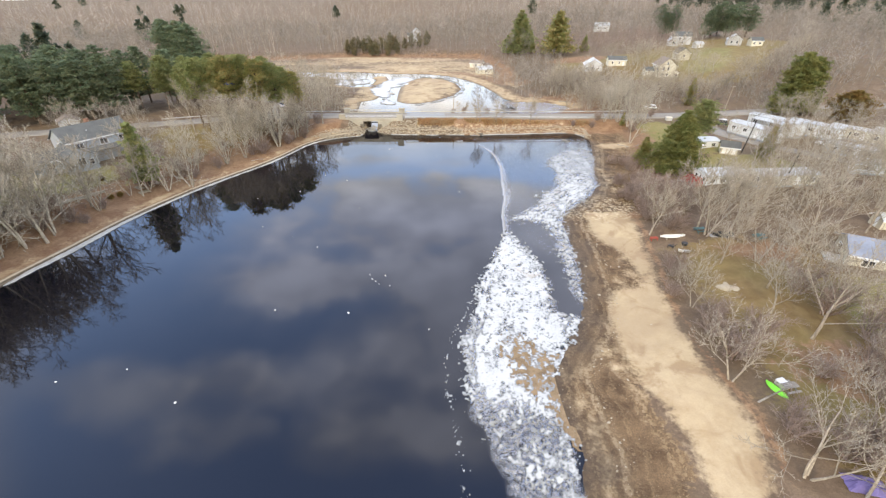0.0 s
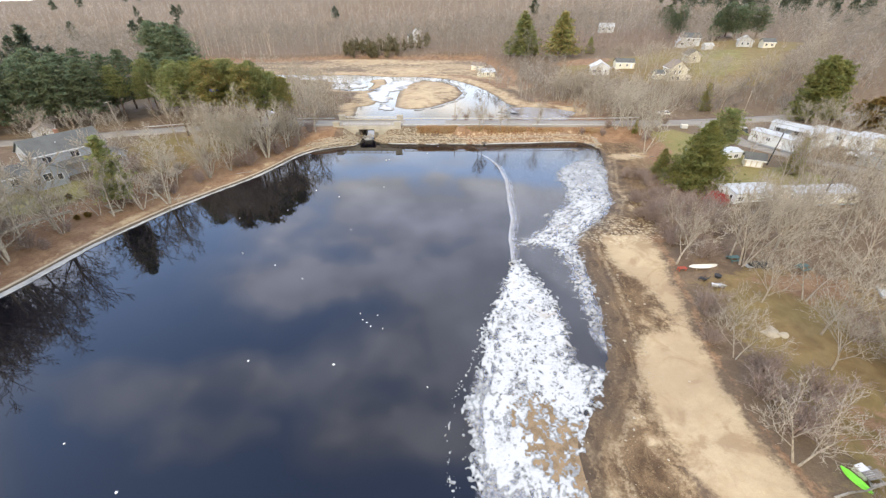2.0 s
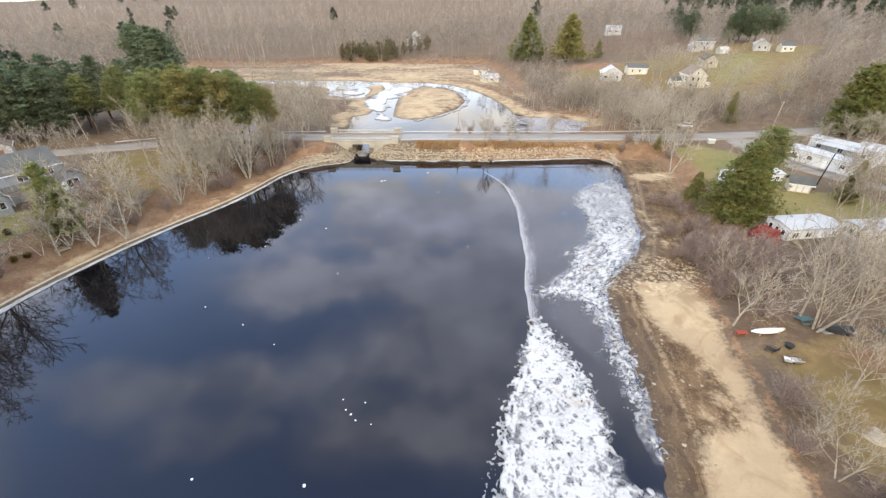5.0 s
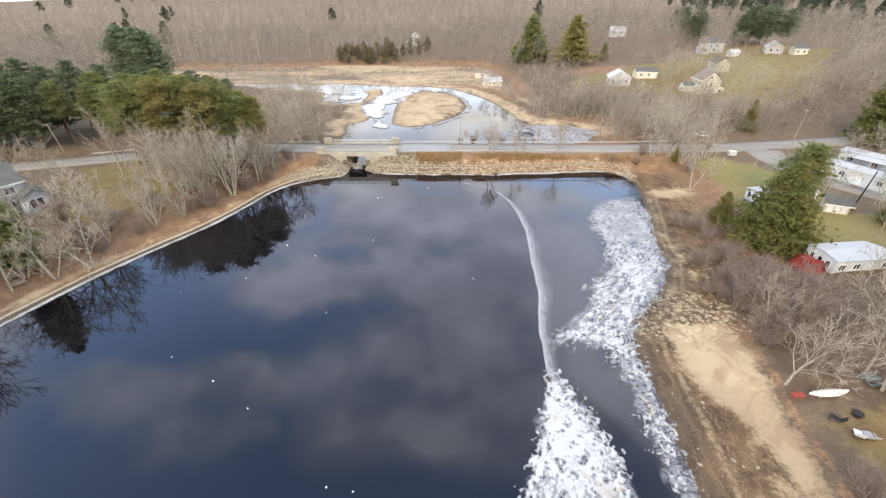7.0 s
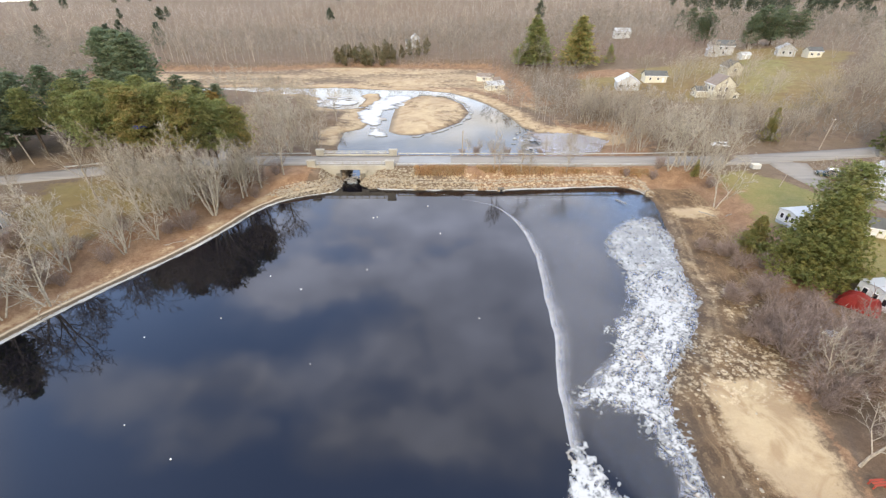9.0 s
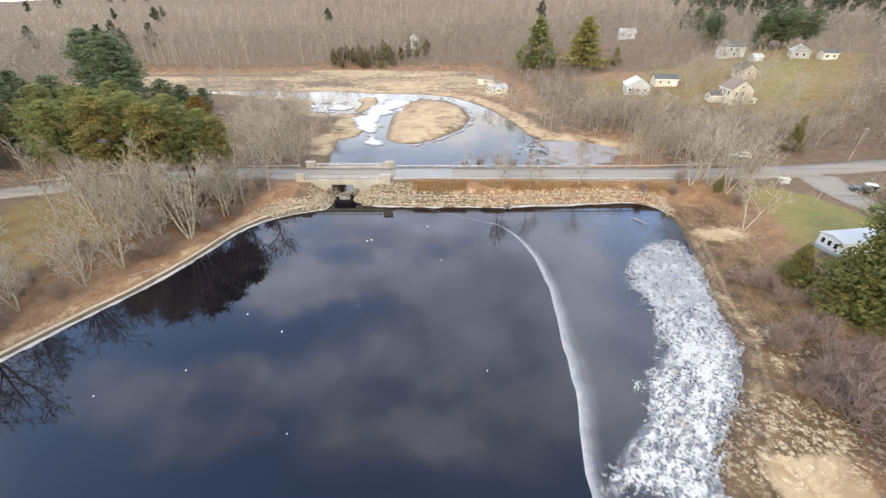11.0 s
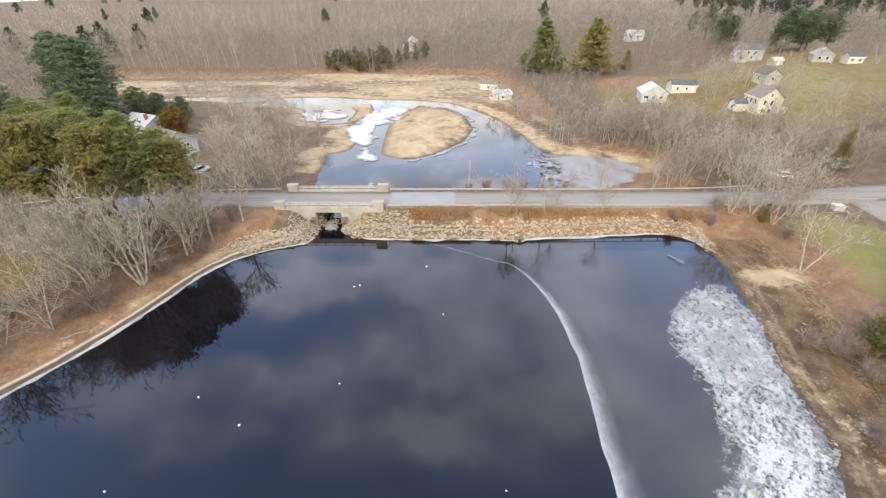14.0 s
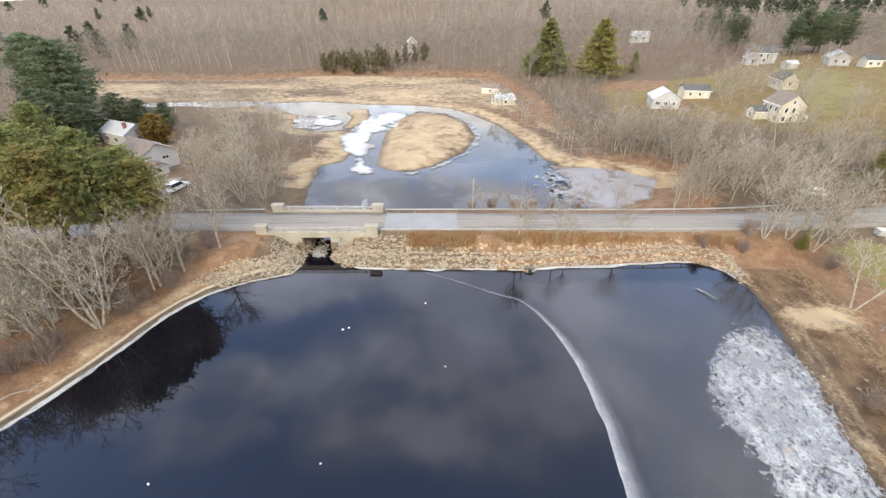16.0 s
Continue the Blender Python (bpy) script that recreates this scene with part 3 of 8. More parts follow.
DRIVE = curve_pts([(-62, 152, 3.9), (-64.5, 163, 3.7), (-68, 175, 3.5)], 2.0)
LAWN_A = [(55, 128), (62, 141), (76, 146), (82, 140), (86, 127), (86, 116), (76, 112), (66, 118), (59, 120)]
LAWN_B = [(63, 104), (78, 112), (88, 110), (95, 102), (80, 95), (66, 93)]
LAWN_C = [(56, 50), (66, 53), (76, 50), (80, 34), (66, 30), (58, 38)]
LAWN_D = [(-82, 84), (-78, 92), (-84, 100), (-98, 101), (-106, 95), (-104, 82), (-92, 76)]
YARD = [(38, 26), (40, 45), (42, 62), (50, 66), (64, 62), (66, 46), (54, 26), (44, 12)]
FIELD_FAR = [(60, 232), (80, 225), (104, 205), (126, 197), (148, 206), (168, 228), (192, 262), (226, 292), (215, 318), (170, 322), (120, 285), (70, 275)]
LAWN_E = [(116, 214), (135, 211), (160, 236), (188, 282), (160, 302), (140, 270), (122, 240)]
WEDGE = [(20.5, 47), (24, 46), (25.5, 37), (24.5, 31), (22.5, 26), (20.5, 33), (19.8, 40)]
CAPE = [(14.2, 38.6), (18.6, 37.5), (18.2, 24), (17.6, 8), (15, 8), (14.6, 24), (14, 32)]
FIELD_W = [(-55, 118), (-60, 138), (-80, 142), (-95, 136), (-88, 118), (-72, 104)]


def terrain(x, y):
    """Ground height, and the cover weights there."""
    x, y = np.asarray(x, float), np.asarray(y, float)
    d = -signed(POND, x, y)
    du = -signed(UPPER, x, y)
    di = signed(ISLAND, x, y)
    dp = -signed(POOL, x, y)
    db = signed(SANDBAR, x, y)
    rough = vnoise(x, y, 14, 4) - 0.5
    fine = vnoise(x, y, 2.5, 3, 2) - 0.5
    east = smooth(-5, 12, x)
    rise = 0.1 * np.maximum(0, (x - 40) * 0.6 + (y - 200) * 0.25) * smooth(150, 230, y)
    land = 2.4 + 1.3 * (1 - east) + 0.9 * smooth(55, 90, x) * east + np.minimum(rise, 13) + 1.2 * rough
    far = smooth(350, 900, np.hypot(x, y - 100))
    land += far * (6 + 26 * vnoise(x, y, 620, 3, 5))
    hill = smooth(900, 2600, np.hypot(x, y))
    land += hill * (10 * vnoise(x, y, 1500, 2, 9) - 10 * smooth(1400, 4000, np.hypot(x, y)))
    land += 34 * smooth(700, 1700, y) * (1 - smooth(0.45, 0.95, np.abs(x + 60) / np.maximum(y, 1))) * (0.75 + 0.5 * vnoise(x, y, 500, 2, 21))
    flats = signed(FLATS, x, y)
    land = land + (0.55 + 0.5 * rough - land) * smooth(-14, 2, flats)
    slope = 0.17 * (1 - east) + 0.030 * east + 0.04 * east * smooth(110, 150, y)
    bank = 0.04 + slope * np.maximum(d, 0) + 0.10 * np.maximum(d - 9, 0) + fine * 0.22 * smooth(0, 3, d)
    dam = smooth(-52, -38, x) * (1 - smooth(44, 56, x)) * smooth(132, 139, y) * (1 - smooth(155, 158, y))
    steep = np.interp(d, [0, 0.3, 2.0, 3.4, 5.6, 9], [0, 0.35, 1.35, 1.6, 3.6, 4.0]) + fine * 0.3
    bank = bank + (steep - bank) * dam
    bank = np.where(du < 14, np.minimum(bank, 9), bank)
    up_bank = 0.25 + 0.09 * np.maximum(du, 0) + 0.14 * np.maximum(du - 8, 0) + fine * 0.15
    pool_bank = 0.3 + 0.05 * np.maximum(dp, 0)
    z = np.minimum(np.minimum(land, bank), np.minimum(np.where(y > 156, up_bank, 99), pool_bank + 1.5 * smooth(8, 20, dp) * 9))
    for line, half, fall in ((ROAD, 5.2, 7.0), (LANE, 4.6, 5.0), (DRIVE, 2.0, 4.0)):
        dr, al = line_near(line, x, y)
        zr = np.interp(al, np.linspace(0, 1, len(line)), line[:, 2]) - 0.12
        z = z + (zr - z) * (1 - smooth(half, half + fall, dr)) * 1.0
    front = smooth(-50, -40, x) * (1 - smooth(44, 58, x)) * (y < 147.5) * (y > 125)
    z = np.where(front > 0, z + (np.minimum(z, np.maximum(bank, 0.05)) - z) * front, z)
    back = (y > 155) & (y < 175) & (x > -45) & (x < 60)
    z = np.where(back, np.minimum(z, np.interp(y, [155, 157.2, 163, 175], [3.9, 3.4, 1.3, 3.0]) + fine * 0.3), z)
    z = np.where(d < 0, np.maximum(0.35 * d, -1.6), z)
    under = (du < 0) & (y > 157)
    z = np.where(under, np.maximum(0.25 + 0.3 * du, -1.0), z)
    z = np.where(dp < 0, np.maximum(0.25 + 0.2 * dp, -0.6), z)
    z = np.where(di > -4, np.maximum(z, 0.10 + smooth(-27, -9, x) * (0.13 * np.minimum(di, 5) + 0.3 * smooth(2, 12, di) * vnoise(x, y, 9, 3, 4))), z)
    z = np.where(db > -1.5, np.maximum(z, 0.15 + 0.14 * db + 0.25 * (vnoise(x, y, 5, 3, 4) - 0.4)), z)
    z = np.where((x > -27.6) & (x < -23.2) & (y > 140) & (y < 161), -1.2, z)
    
    def soft(s, w=3.0):
        return np.clip(0.5 + s / (2 * w), 0, 1)
    west = 1 - smooth(-40, -30, x)
    cover = {}
    beach = np.maximum(soft(signed(SAND, x, y), 2.0), (0.30 + 0.85 * vnoise(x, y, 5, 4, 44)) * soft(0.9 - np.abs(d - 2.8), 1.3) * west * (y < 136))
    spots = np.maximum(soft(2.5 + 6 * (vnoise(x, y, 5, 3, 33) - 0.5) - np.hypot((x - 54) * 0.75, (y - 127.5)), 3.5), 0.50 * soft(3.2 + 4 * (vnoise(x, y, 4, 3, 55) - 0.5) - np.hypot((x - 43 - (y - 100) * 0.12), (y - 101) * 0.16), 3))
    cover["sand"] = np.maximum.reduce([beach, spots, np.clip(soft(flats - 1, 5) * (0.02 + 1.05 * vnoise(x * 0.45, y, 16, 5, 6)), 0, 1), np.maximum(soft(di - 1.0, 3), soft(db, 2)) * (0.25 + 1.0 * vnoise(x, y, 10, 4, 12)), (0.35 + 0.6 * vnoise(x, y, 6, 3, 14)) * soft(5 - np.abs(du - 4), 3) * (y > 175),
                                       0.8 * soft(0.45 - np.abs(d - 1.5 - 0.5 * vnoise(x, y, 9, 2, 8)), 0.8) * east * (y > 84) * (y < 130)])
    gravel = np.maximum(soft(signed(WEDGE, x, y), 1.5), soft(signed(CAPE, x, y), 1.2)) * (0.22 + 0.36 * vnoise(x, y, 1.6, 3, 36))
    cover["sand"] = np.maximum(cover["sand"], gravel)
    worn = smooth(1.3, 0.5, np.hypot((x - 31.3) / 3.2, (y - 59.5) / 8.5)) * (0.45 + 0.9 * vnoise(x, y, 2.4, 3, 77))
    cover["sand"] = cover["sand"] * (1 - 0.62 * np.clip(worn, 0, 1))
    cover["mud"] = np.maximum.reduce([soft(10.5 - d, 4) * east * (y < 84), 0.85 * soft(13 - d, 5) * east * (y >= 80) * (y < 140), soft(2.4 - d, 2) * west * 0.6,
                                      0.55 * soft(5 - du, 3) * (y > 160), 0.62 * soft(9 - np.hypot((x - 44) * 0.5, y - 186), 4)])
    cover["litter"] = np.maximum.reduce([soft(15 - d, 5) * west, 0.72 * soft(22 - d, 7) * east * (y > 76), 0.85 * dam * soft(d - 4.2, 0.8) * (x > -9), 0.9 * smooth(46, 54, x) * smooth(128, 136, y) * soft(14 - d, 5),
                                         0.66 * soft(1.0 - np.abs(signed(SAND, x, y) + 1.1), 1.2) * (x > 32) * (y < 82), 0.6 * soft(10 - np.abs(flats), 6) * (y > 230), 0.7 * soft(18 - du, 8) * (x > 40) * (y > 160), 0.95 * soft(9 - np.hypot((x - 82) * 0.45, y - 276), 5), 0.75 * soft(5 + 5 * (vnoise(x, y, 6, 3, 24) - 0.5) - np.hypot((x - 56) * 0.6, y - 60), 4), 0.7 * soft(5 + 6 * (vnoise(x, y, 5, 3, 25) - 0.5) - np.hypot((x - 51) * 0.5, y - 34), 4)])
    cover["grass"] = np.maximum.reduce([soft(signed(p, x, y), 3) for p in (LAWN_A, LAWN_B, LAWN_C, LAWN_D)] + [0.55 * soft(signed(LAWN_E, x, y), 8)])
    cover["field"] = np.maximum.reduce([soft(signed(p, x, y), 6) for p in (YARD, FIELD_FAR, FIELD_W)])
    cover["stony"] = np.maximum.reduce([dam * soft(4.2 - d, 1.5), soft(5.5 - np.hypot((x - 34) * 0.45, y - 82.5), 3.5), 0.56 * soft(5.0 - np.hypot((x - 44.5 + 0.2 * (y - 96)) * 0.9, (y - 96) * 0.5), 4)])
    cover["grass"] = cover["grass"] * (1 - 0.8 * cover["sand"])
    return z, cover


def axis(lo, hi, step, reach_lo, reach_hi):
    mid = list(np.arange(lo, hi + step / 2, step))
    a, s = [], step
    p = mid[0]
    while p > reach_lo:
        s *= 1.13
        p -= s
        a.append(p)
    b, s = [], step
    p = mid[-1]
    while p < reach_hi:
        s *= 1.13
        p += s
        b.append(p)
    return np.array(a[::-1] + mid + b)


def build_ground():
    gx = np.concatenate([axis(-250, -107, 3.2, -4200, -107), np.arange(-105, 110, 1.0), axis(112, 250, 3.2, 112, 4200)])
    gy = np.concatenate([axis(-10, 3, 2.0, -1500, 3), np.arange(4, 215, 1.0), axis(217, 400, 2.4, 217, 4600)])
    gx, gy = np.unique(gx.round(3)), np.unique(gy.round(3))
    xx, yy = np.meshgrid(gx, gy)
    z, cover = terrain(xx, yy)
    nx, ny = len(gx), len(gy)
    idx = np.arange(nx * ny).reshape(ny, nx)
    quads = np.stack([idx[:-1, :-1], idx[:-1, 1:], idx[1:, 1:], idx[1:, :-1]], -1).reshape(-1, 4)
    ob = mesh_np("ground", np.stack([xx, yy, z], -1).reshape(-1, 3), quads, M["ground"])
    for key, val in cover.items():
        a = ob.data.attributes.new(key, "FLOAT", "POINT")
        a.data.foreach_set("value", val.astype(np.float32).ravel())
    a = ob.data.attributes.new("shore", "FLOAT", "POINT")
    a.data.foreach_set("value", (-signed(POND, xx, yy)).astype(np.float32).ravel())
    a = ob.data.attributes.new("eastbeach", "FLOAT", "POINT")
    a.data.foreach_set("value", (smooth(8, 11, xx) * (1 - smooth(126, 134, yy)) * (yy > 2)).astype(np.float32).ravel())
    a = ob.data.attributes.new("strandat", "FLOAT", "POINT")
    a.data.foreach_set("value", np.interp(yy, [60, 84, 92, 130], [5.1, 4.9, 3.6, 4.2]).astype(np.float32).ravel())
    a = ob.data.attributes.new("westbank", "FLOAT", "POINT")
    a.data.foreach_set("value", ((1 - smooth(-34, -29, xx)) * (1 - smooth(140, 146, yy))).astype(np.float32).ravel())
    a = ob.data.attributes.new("height", "FLOAT", "POINT")
    a.data.foreach_set("value", np.where(xx > -200, z - 0.2 * (yy > 157), 5).astype(np.float32).ravel())
    ob.data.polygons.foreach_set("use_smooth", np.ones(len(quads), bool))
    return tagged(ob, "brown winter ground with sand, mud, leaf litter and lawn", "ground", kind="structure")


def gz(x, y):
    return float(terrain(np.array([x]), np.array([y]))[0][0])


build_ground()


def sheet(name, x0, x1, y0, y1, z, material, label):
    bm = bmesh.new()
    box_in(bm, x0, x1, y0, y1, z - 0.3, z)
    return tagged(part(name, bm, material), label, "water", kind="structure")


sheet("pond_water", -95, 60, -112, 147.0, 0.0, M["water"], "dark still pond water mirroring clouds and trees")
sheet("upper_pond_water", -150, 62, 157.0, 290, 0.22, M["ripple"], "pale rippled water of the upper pond")
sheet("channel_water", -27.4, -23.3, 147.0, 157.0, 0.05, M["water"], "dark water under the road bridge")


# ---------------------------------------------------------------- ice
def contour_sheet(name, x0, x1, y0, y1, step, field, z, thick, material, parent=None):
    """A thin slab wherever field(x, y) > 0, cut along its outline."""
    gx, gy = np.arange(x0, x1 + step, step), np.arange(y0, y1 + step, step)
    xx, yy = np.meshgrid(gx, gy)
    f = field(xx, yy)
    verts, polys, walls, seen = [], [], [], {}

    def grid(i, j):
        key = (i, j)
        if key not in seen:
            seen[key] = len(verts)
            verts.append((gx[i], gy[j], z, min(1.0, max(0.0, 2.4 * f[j, i]))))
        return seen[key]

    def cut(i, j, k, l):
        key = (i, j, k, l) if (i, j) < (k, l) else (k, l, i, j)
        if key not in seen:
            i, j, k, l = key
            t = f[j, i] / (f[j, i] - f[l, k])
            seen[key] = len(verts)
            verts.append((gx[i] + t * (gx[k] - gx[i]), gy[j] + t * (gy[l] - gy[j]), z, 0.0))
        return seen[key]

    pos = f > 0
    cnt = pos[:-1, :-1].astype(int) + pos[:-1, 1:] + pos[1:, 1:] + pos[1:, :-1]
    for j, i in np.argwhere(cnt > 0):
        ring = [(i, j), (i + 1, j), (i + 1, j + 1), (i, j + 1)]
        poly, marks = [], []
        for q in range(4):
            a, b = ring[q], ring[(q + 1) % 4]
            pa, pb = pos[a[1], a[0]], pos[b[1], b[0]]
            if pa:
                poly.append(grid(*a)), marks.append(False)
            if pa != pb:
                poly.append(cut(*a, *b)), marks.append(True)
        for q in range(1, len(poly) - 1):
            polys.append((poly[0], poly[q], poly[q + 1]))
        n = len(poly)
        for q in range(n):
            if marks[q] and marks[(q + 1) % n] and n > 2:
                walls.append((poly[q], poly[(q + 1) % n]))
    v = np.array(verts)
    low = {}
    extra, tris = [], list(polys)
    for a, b in walls:
        for c in (a, b):
            if c not in low:
                low[c] = len(v) + len(extra)
                extra.append((v[c, 0], v[c, 1], z - thick, 0.0))
        tris.append((a, low[a], low[b])), tris.append((a, low[b], b))
    if extra:
        v = np.vstack([v, extra])
    ob = mesh_np(name, v[:, :3], tris, material, parent)
    a = ob.data.attributes.new("thick", "FLOAT", "POINT")
    vals = np.zeros(len(ob.data.vertices), np.float32)
    vals[:len(v)] = v[:len(vals), 3]
    a.data.foreach_set("value", vals)
    return ob


def ice_field(poly, seed, open_to, speck, edge=0.55, holes=0):
    """Ice inside an outline with a ragged edge, and melt holes of about a metre."""
    def f(x, y):
        s = np.clip(signed(poly, x, y), -5, 6)
        e = edge * s + 1.2 * (vnoise(x, y, 1.1, 3, seed) - 0.5) + 1.3 * (vnoise(x, y, 3.6, 3, seed + 3) - 0.5)
        e = e + 1.7 * (vnoise(x, y, 0.42, 2, seed + 9) - 0.5)
        n = vnoise(x, y, speck, 4, seed + 5)
        hole = (open_to + 0.035 * np.clip(s, 0, 4) - n) * 4.0
        out = np.minimum(e, hole)
        # single oval melt holes
        r = np.random.RandomState(seed)
        step = x[0, 1] - x[0, 0]
        for _ in range(holes):
            cx, cy = r.uniform(x.min(), x.max()), r.uniform(y.min(), y.max())
            a, b, t = 0.10 + 0.34 * r.rand() ** 3, r.uniform(0.35, 0.8), r.uniform(0, 3.14)
            i, j, k = int((cx - x[0, 0]) / step), int((cy - y[0, 0]) / step), int(1.6 / step)
            sl = (slice(max(j - k, 0), j + k), slice(max(i - k, 0), i + k))
            if out[sl].size == 0:
                continue
            dx, dy = x[sl] - cx, y[sl] - cy
            u, v = dx * math.cos(t) + dy * math.sin(t), (dy * math.cos(t) - dx * math.sin(t)) / b
            out[sl] = np.minimum(out[sl], (np.hypot(u, v) - a) * 1.6)
        return out
    return f


def plates(x, y, size, seed, stretch=1.0):
    """Irregular plates: distance to the crack beside each, and a number for each plate."""
    x, y = np.asarray(x, float), np.asarray(y, float)
    u = (x + 0.9 * size * (vnoise(x, y, size * 1.3, 2, seed + 1) - 0.5)) / size
    v = (y + 0.9 * size * (vnoise(x, y, size * 1.3, 2, seed + 2) - 0.5)) / (size * stretch)
    iu, iv = np.floor(u).astype(int), np.floor(v).astype(int)
    best, second, who = np.full(u.shape, 9.0), np.full(u.shape, 9.0), np.zeros(u.shape)
    for du in (-1, 0, 1):
        for dv in (-1, 0, 1):
            cu, cv = iu + du, iv + dv
            ru, rv = _lat[(cu * 7 + seed) % 257, (cv * 3 + 11) % 257], _lat[(cu * 5 + 91) % 257, (cv * 11 + seed) % 257]
            d = np.hypot(cu + 0.15 + 0.7 * ru - u, cv + 0.15 + 0.7 * rv - v)
            near = d < best
            second = np.where(near, best, np.minimum(second, d))
            who = np.where(near, _lat[(cu * 13 + seed) % 257, (cv * 17 + 5) % 257], who)
            best = np.where(near, d, best)
    return second - best, who


def near_ice(x, y):
    f = ice_field(ICE_NEAR, 11, 0.80, 0.5, 0.7, 420)(x, y)
    s = np.clip(signed(ICE_NEAR, x, y), -5, 6)
    # where mud and water break through: the bar, the thin south, the eastern cape
    mid = smooth(1.3, 0.45, np.hypot((x - 11.2 + 0.25 * (y - 37)) / 3.6, (y - 37.0) / 6.2) + 0.7 * (vnoise(x, y, 2.2, 3, 14) - 0.5))
    low = smooth(34, 29, y)
    cape = 0.55 * smooth(16.0, 18.5, x) * smooth(38, 44, y)
    rim_e = 0.5 * smooth(1.6, 0.1, s) * (x > 12)
    broken = np.maximum.reduce([mid, 0.8 * low, cape, rim_e])
    warp = 0.5 * (vnoise(x, y, 1.1, 2, 5) - 0.5)
    lump_n = 0.6 * vnoise(x + warp, 0.7 * y + warp, 0.6, 4, 6) + 0.4 * vnoise(x, y, 0.24, 2, 16)
    f = np.minimum(f, 3.0 * (lump_n - 0.31 - 0.22 * broken))
    # thin melt lines that follow the western edge
    west_of = np.interp(y, [8, 26, 37, 50, 72], [8, 6.5, 5.0, 8.0, 12.3])
    line = 0.32 * np.cos(s * 7.5 + 7.0 * vnoise(x, y, 3, 3, 7)) + 0.42 + 1.9 * (vnoise(x, 0.5 * y, 0.5, 3, 12) - 0.5)
    f = np.where((x < west_of) & (s < 2.0), np.minimum(f, line), f)
    south = smooth(35, 29, y) * smooth(10.5, 7.0, x - 0.16 * (30 - y))
    return f - south * (0.16 + 1.8 * (vnoise(x, y, 0.45, 4, 8) - 0.45))


def far_ice(x, y):
    f = ice_field(ICE_FAR, 23, 0.76, 0.42, 0.5, 300)(x, y)
    s = np.clip(signed(ICE_FAR, x, y), -5, 6)
    side = np.where(x > np.interp(y, [48, 76, 84, 126], [22, 23, 29, 41]), smooth(3.2, 0.4, s), smooth(1.6, 0.1, s))
    patchy = smooth(0.44, 0.62, vnoise(x, y, 4.5, 3, 19))
    thin = smooth(96, 112, y) * (0.1 + 0.4 * patchy)
    broken = np.maximum.reduce([0.95 * side, 0.4 * patchy, 0.8 * smooth(78, 72, y), thin])
    # streaks along the shore
    u = x - np.interp(y, [48, 64, 76, 84, 96, 105, 116, 126], [21, 23, 24, 30, 38, 41, 45, 46])
    drift = 0.5 * vnoise(u + 0.3 * (vnoise(x, y, 1.5, 2, 3) - 0.5), 0.55 * y, 0.5, 3, 26) + 0.5 * vnoise(x, y, 0.2, 2, 27)
    return np.minimum(f, 3.0 * (drift - 0.345 - 0.175 * broken))


tagged(contour_sheet("ice_sheet", 0, 24, 4, 76, 0.11, near_ice, 0.06, 0.08, M["ice"]), "broken white ice sheet with dark melt holes on the pond", "ice", kind="stuff")
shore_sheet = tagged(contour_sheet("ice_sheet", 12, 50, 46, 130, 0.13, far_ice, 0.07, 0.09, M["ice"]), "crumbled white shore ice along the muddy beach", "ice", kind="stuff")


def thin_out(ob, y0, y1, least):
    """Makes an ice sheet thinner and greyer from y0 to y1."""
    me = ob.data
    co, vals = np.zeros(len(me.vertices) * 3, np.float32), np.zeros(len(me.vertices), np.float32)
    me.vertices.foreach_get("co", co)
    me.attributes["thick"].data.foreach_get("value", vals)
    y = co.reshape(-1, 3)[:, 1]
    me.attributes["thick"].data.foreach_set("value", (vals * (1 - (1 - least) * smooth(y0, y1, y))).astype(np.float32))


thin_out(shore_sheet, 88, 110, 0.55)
MUD_BAR = [(6.3, 41.8), (8.5, 42.5), (10.5, 44), (12.5, 41), (14.5, 38.8), (18, 38), (18.5, 34), (16.5, 26), (14.2, 25.5), (13, 29.5), (10, 32.5), (8.2, 35), (7.6, 38.5)]


def mud_bar(x, y):
    return 0.5 * signed(MUD_BAR, x, y) + 1.4 * (vnoise(x, y, 1.2, 4, 17) - 0.5)


tagged(contour_sheet("mud_bar", 4, 20, 22, 47, 0.3, mud_bar, 0.045, 0.1, plain("wet_mud", (0.29, 0.195, 0.112), 0.5, 4.5, 0.85, 0.5)), "brown mud bar breaking through the ice", "mud", kind="structure")


def veil(name, x0, x1, y0, y1, step, field, z, amount, label):
    ob = contour_sheet(name, x0, x1, y0, y1, step, field, z, 0.01, M["slush" if "slush" in name else "film"])
    vals = np.zeros(len(ob.data.vertices), np.float32)
    ob.data.attributes["thick"].data.foreach_get("value", vals)
    a = ob.data.attributes.new("clear", "FLOAT", "POINT")
    a.data.foreach_set("value", (np.clip(vals * 1.5, 0, 1) * amount).astype(np.float32))
    return tagged(ob, label, "ice", kind="stuff")


def grey_slush(x, y):
    poly = [(2.9, 41), (6, 44), (9, 36), (13.5, 30), (13.8, 8), (9, 8), (6, 22), (3.2, 30)]
    return 0.35 * signed(poly, x, y) + 0.6 * (vnoise(x, y, 1.6, 3, 91) - 0.4)


veil("grey_slush", 0, 16, 6, 48, 0.3, grey_slush, 0.035, 0.34, "grey half-melted slush beside the white ice")


def far_slush(x, y):
    return 0.3 * signed(ICE_FAR, x, y) + 0.9 * (vnoise(x, y, 1.6, 3, 92) - 0.35)


def near_slush(x, y):
    return 0.3 * signed(ICE_NEAR, x, y) + 0.8 * (vnoise(x, y, 1.4, 3, 93) - 0.5)


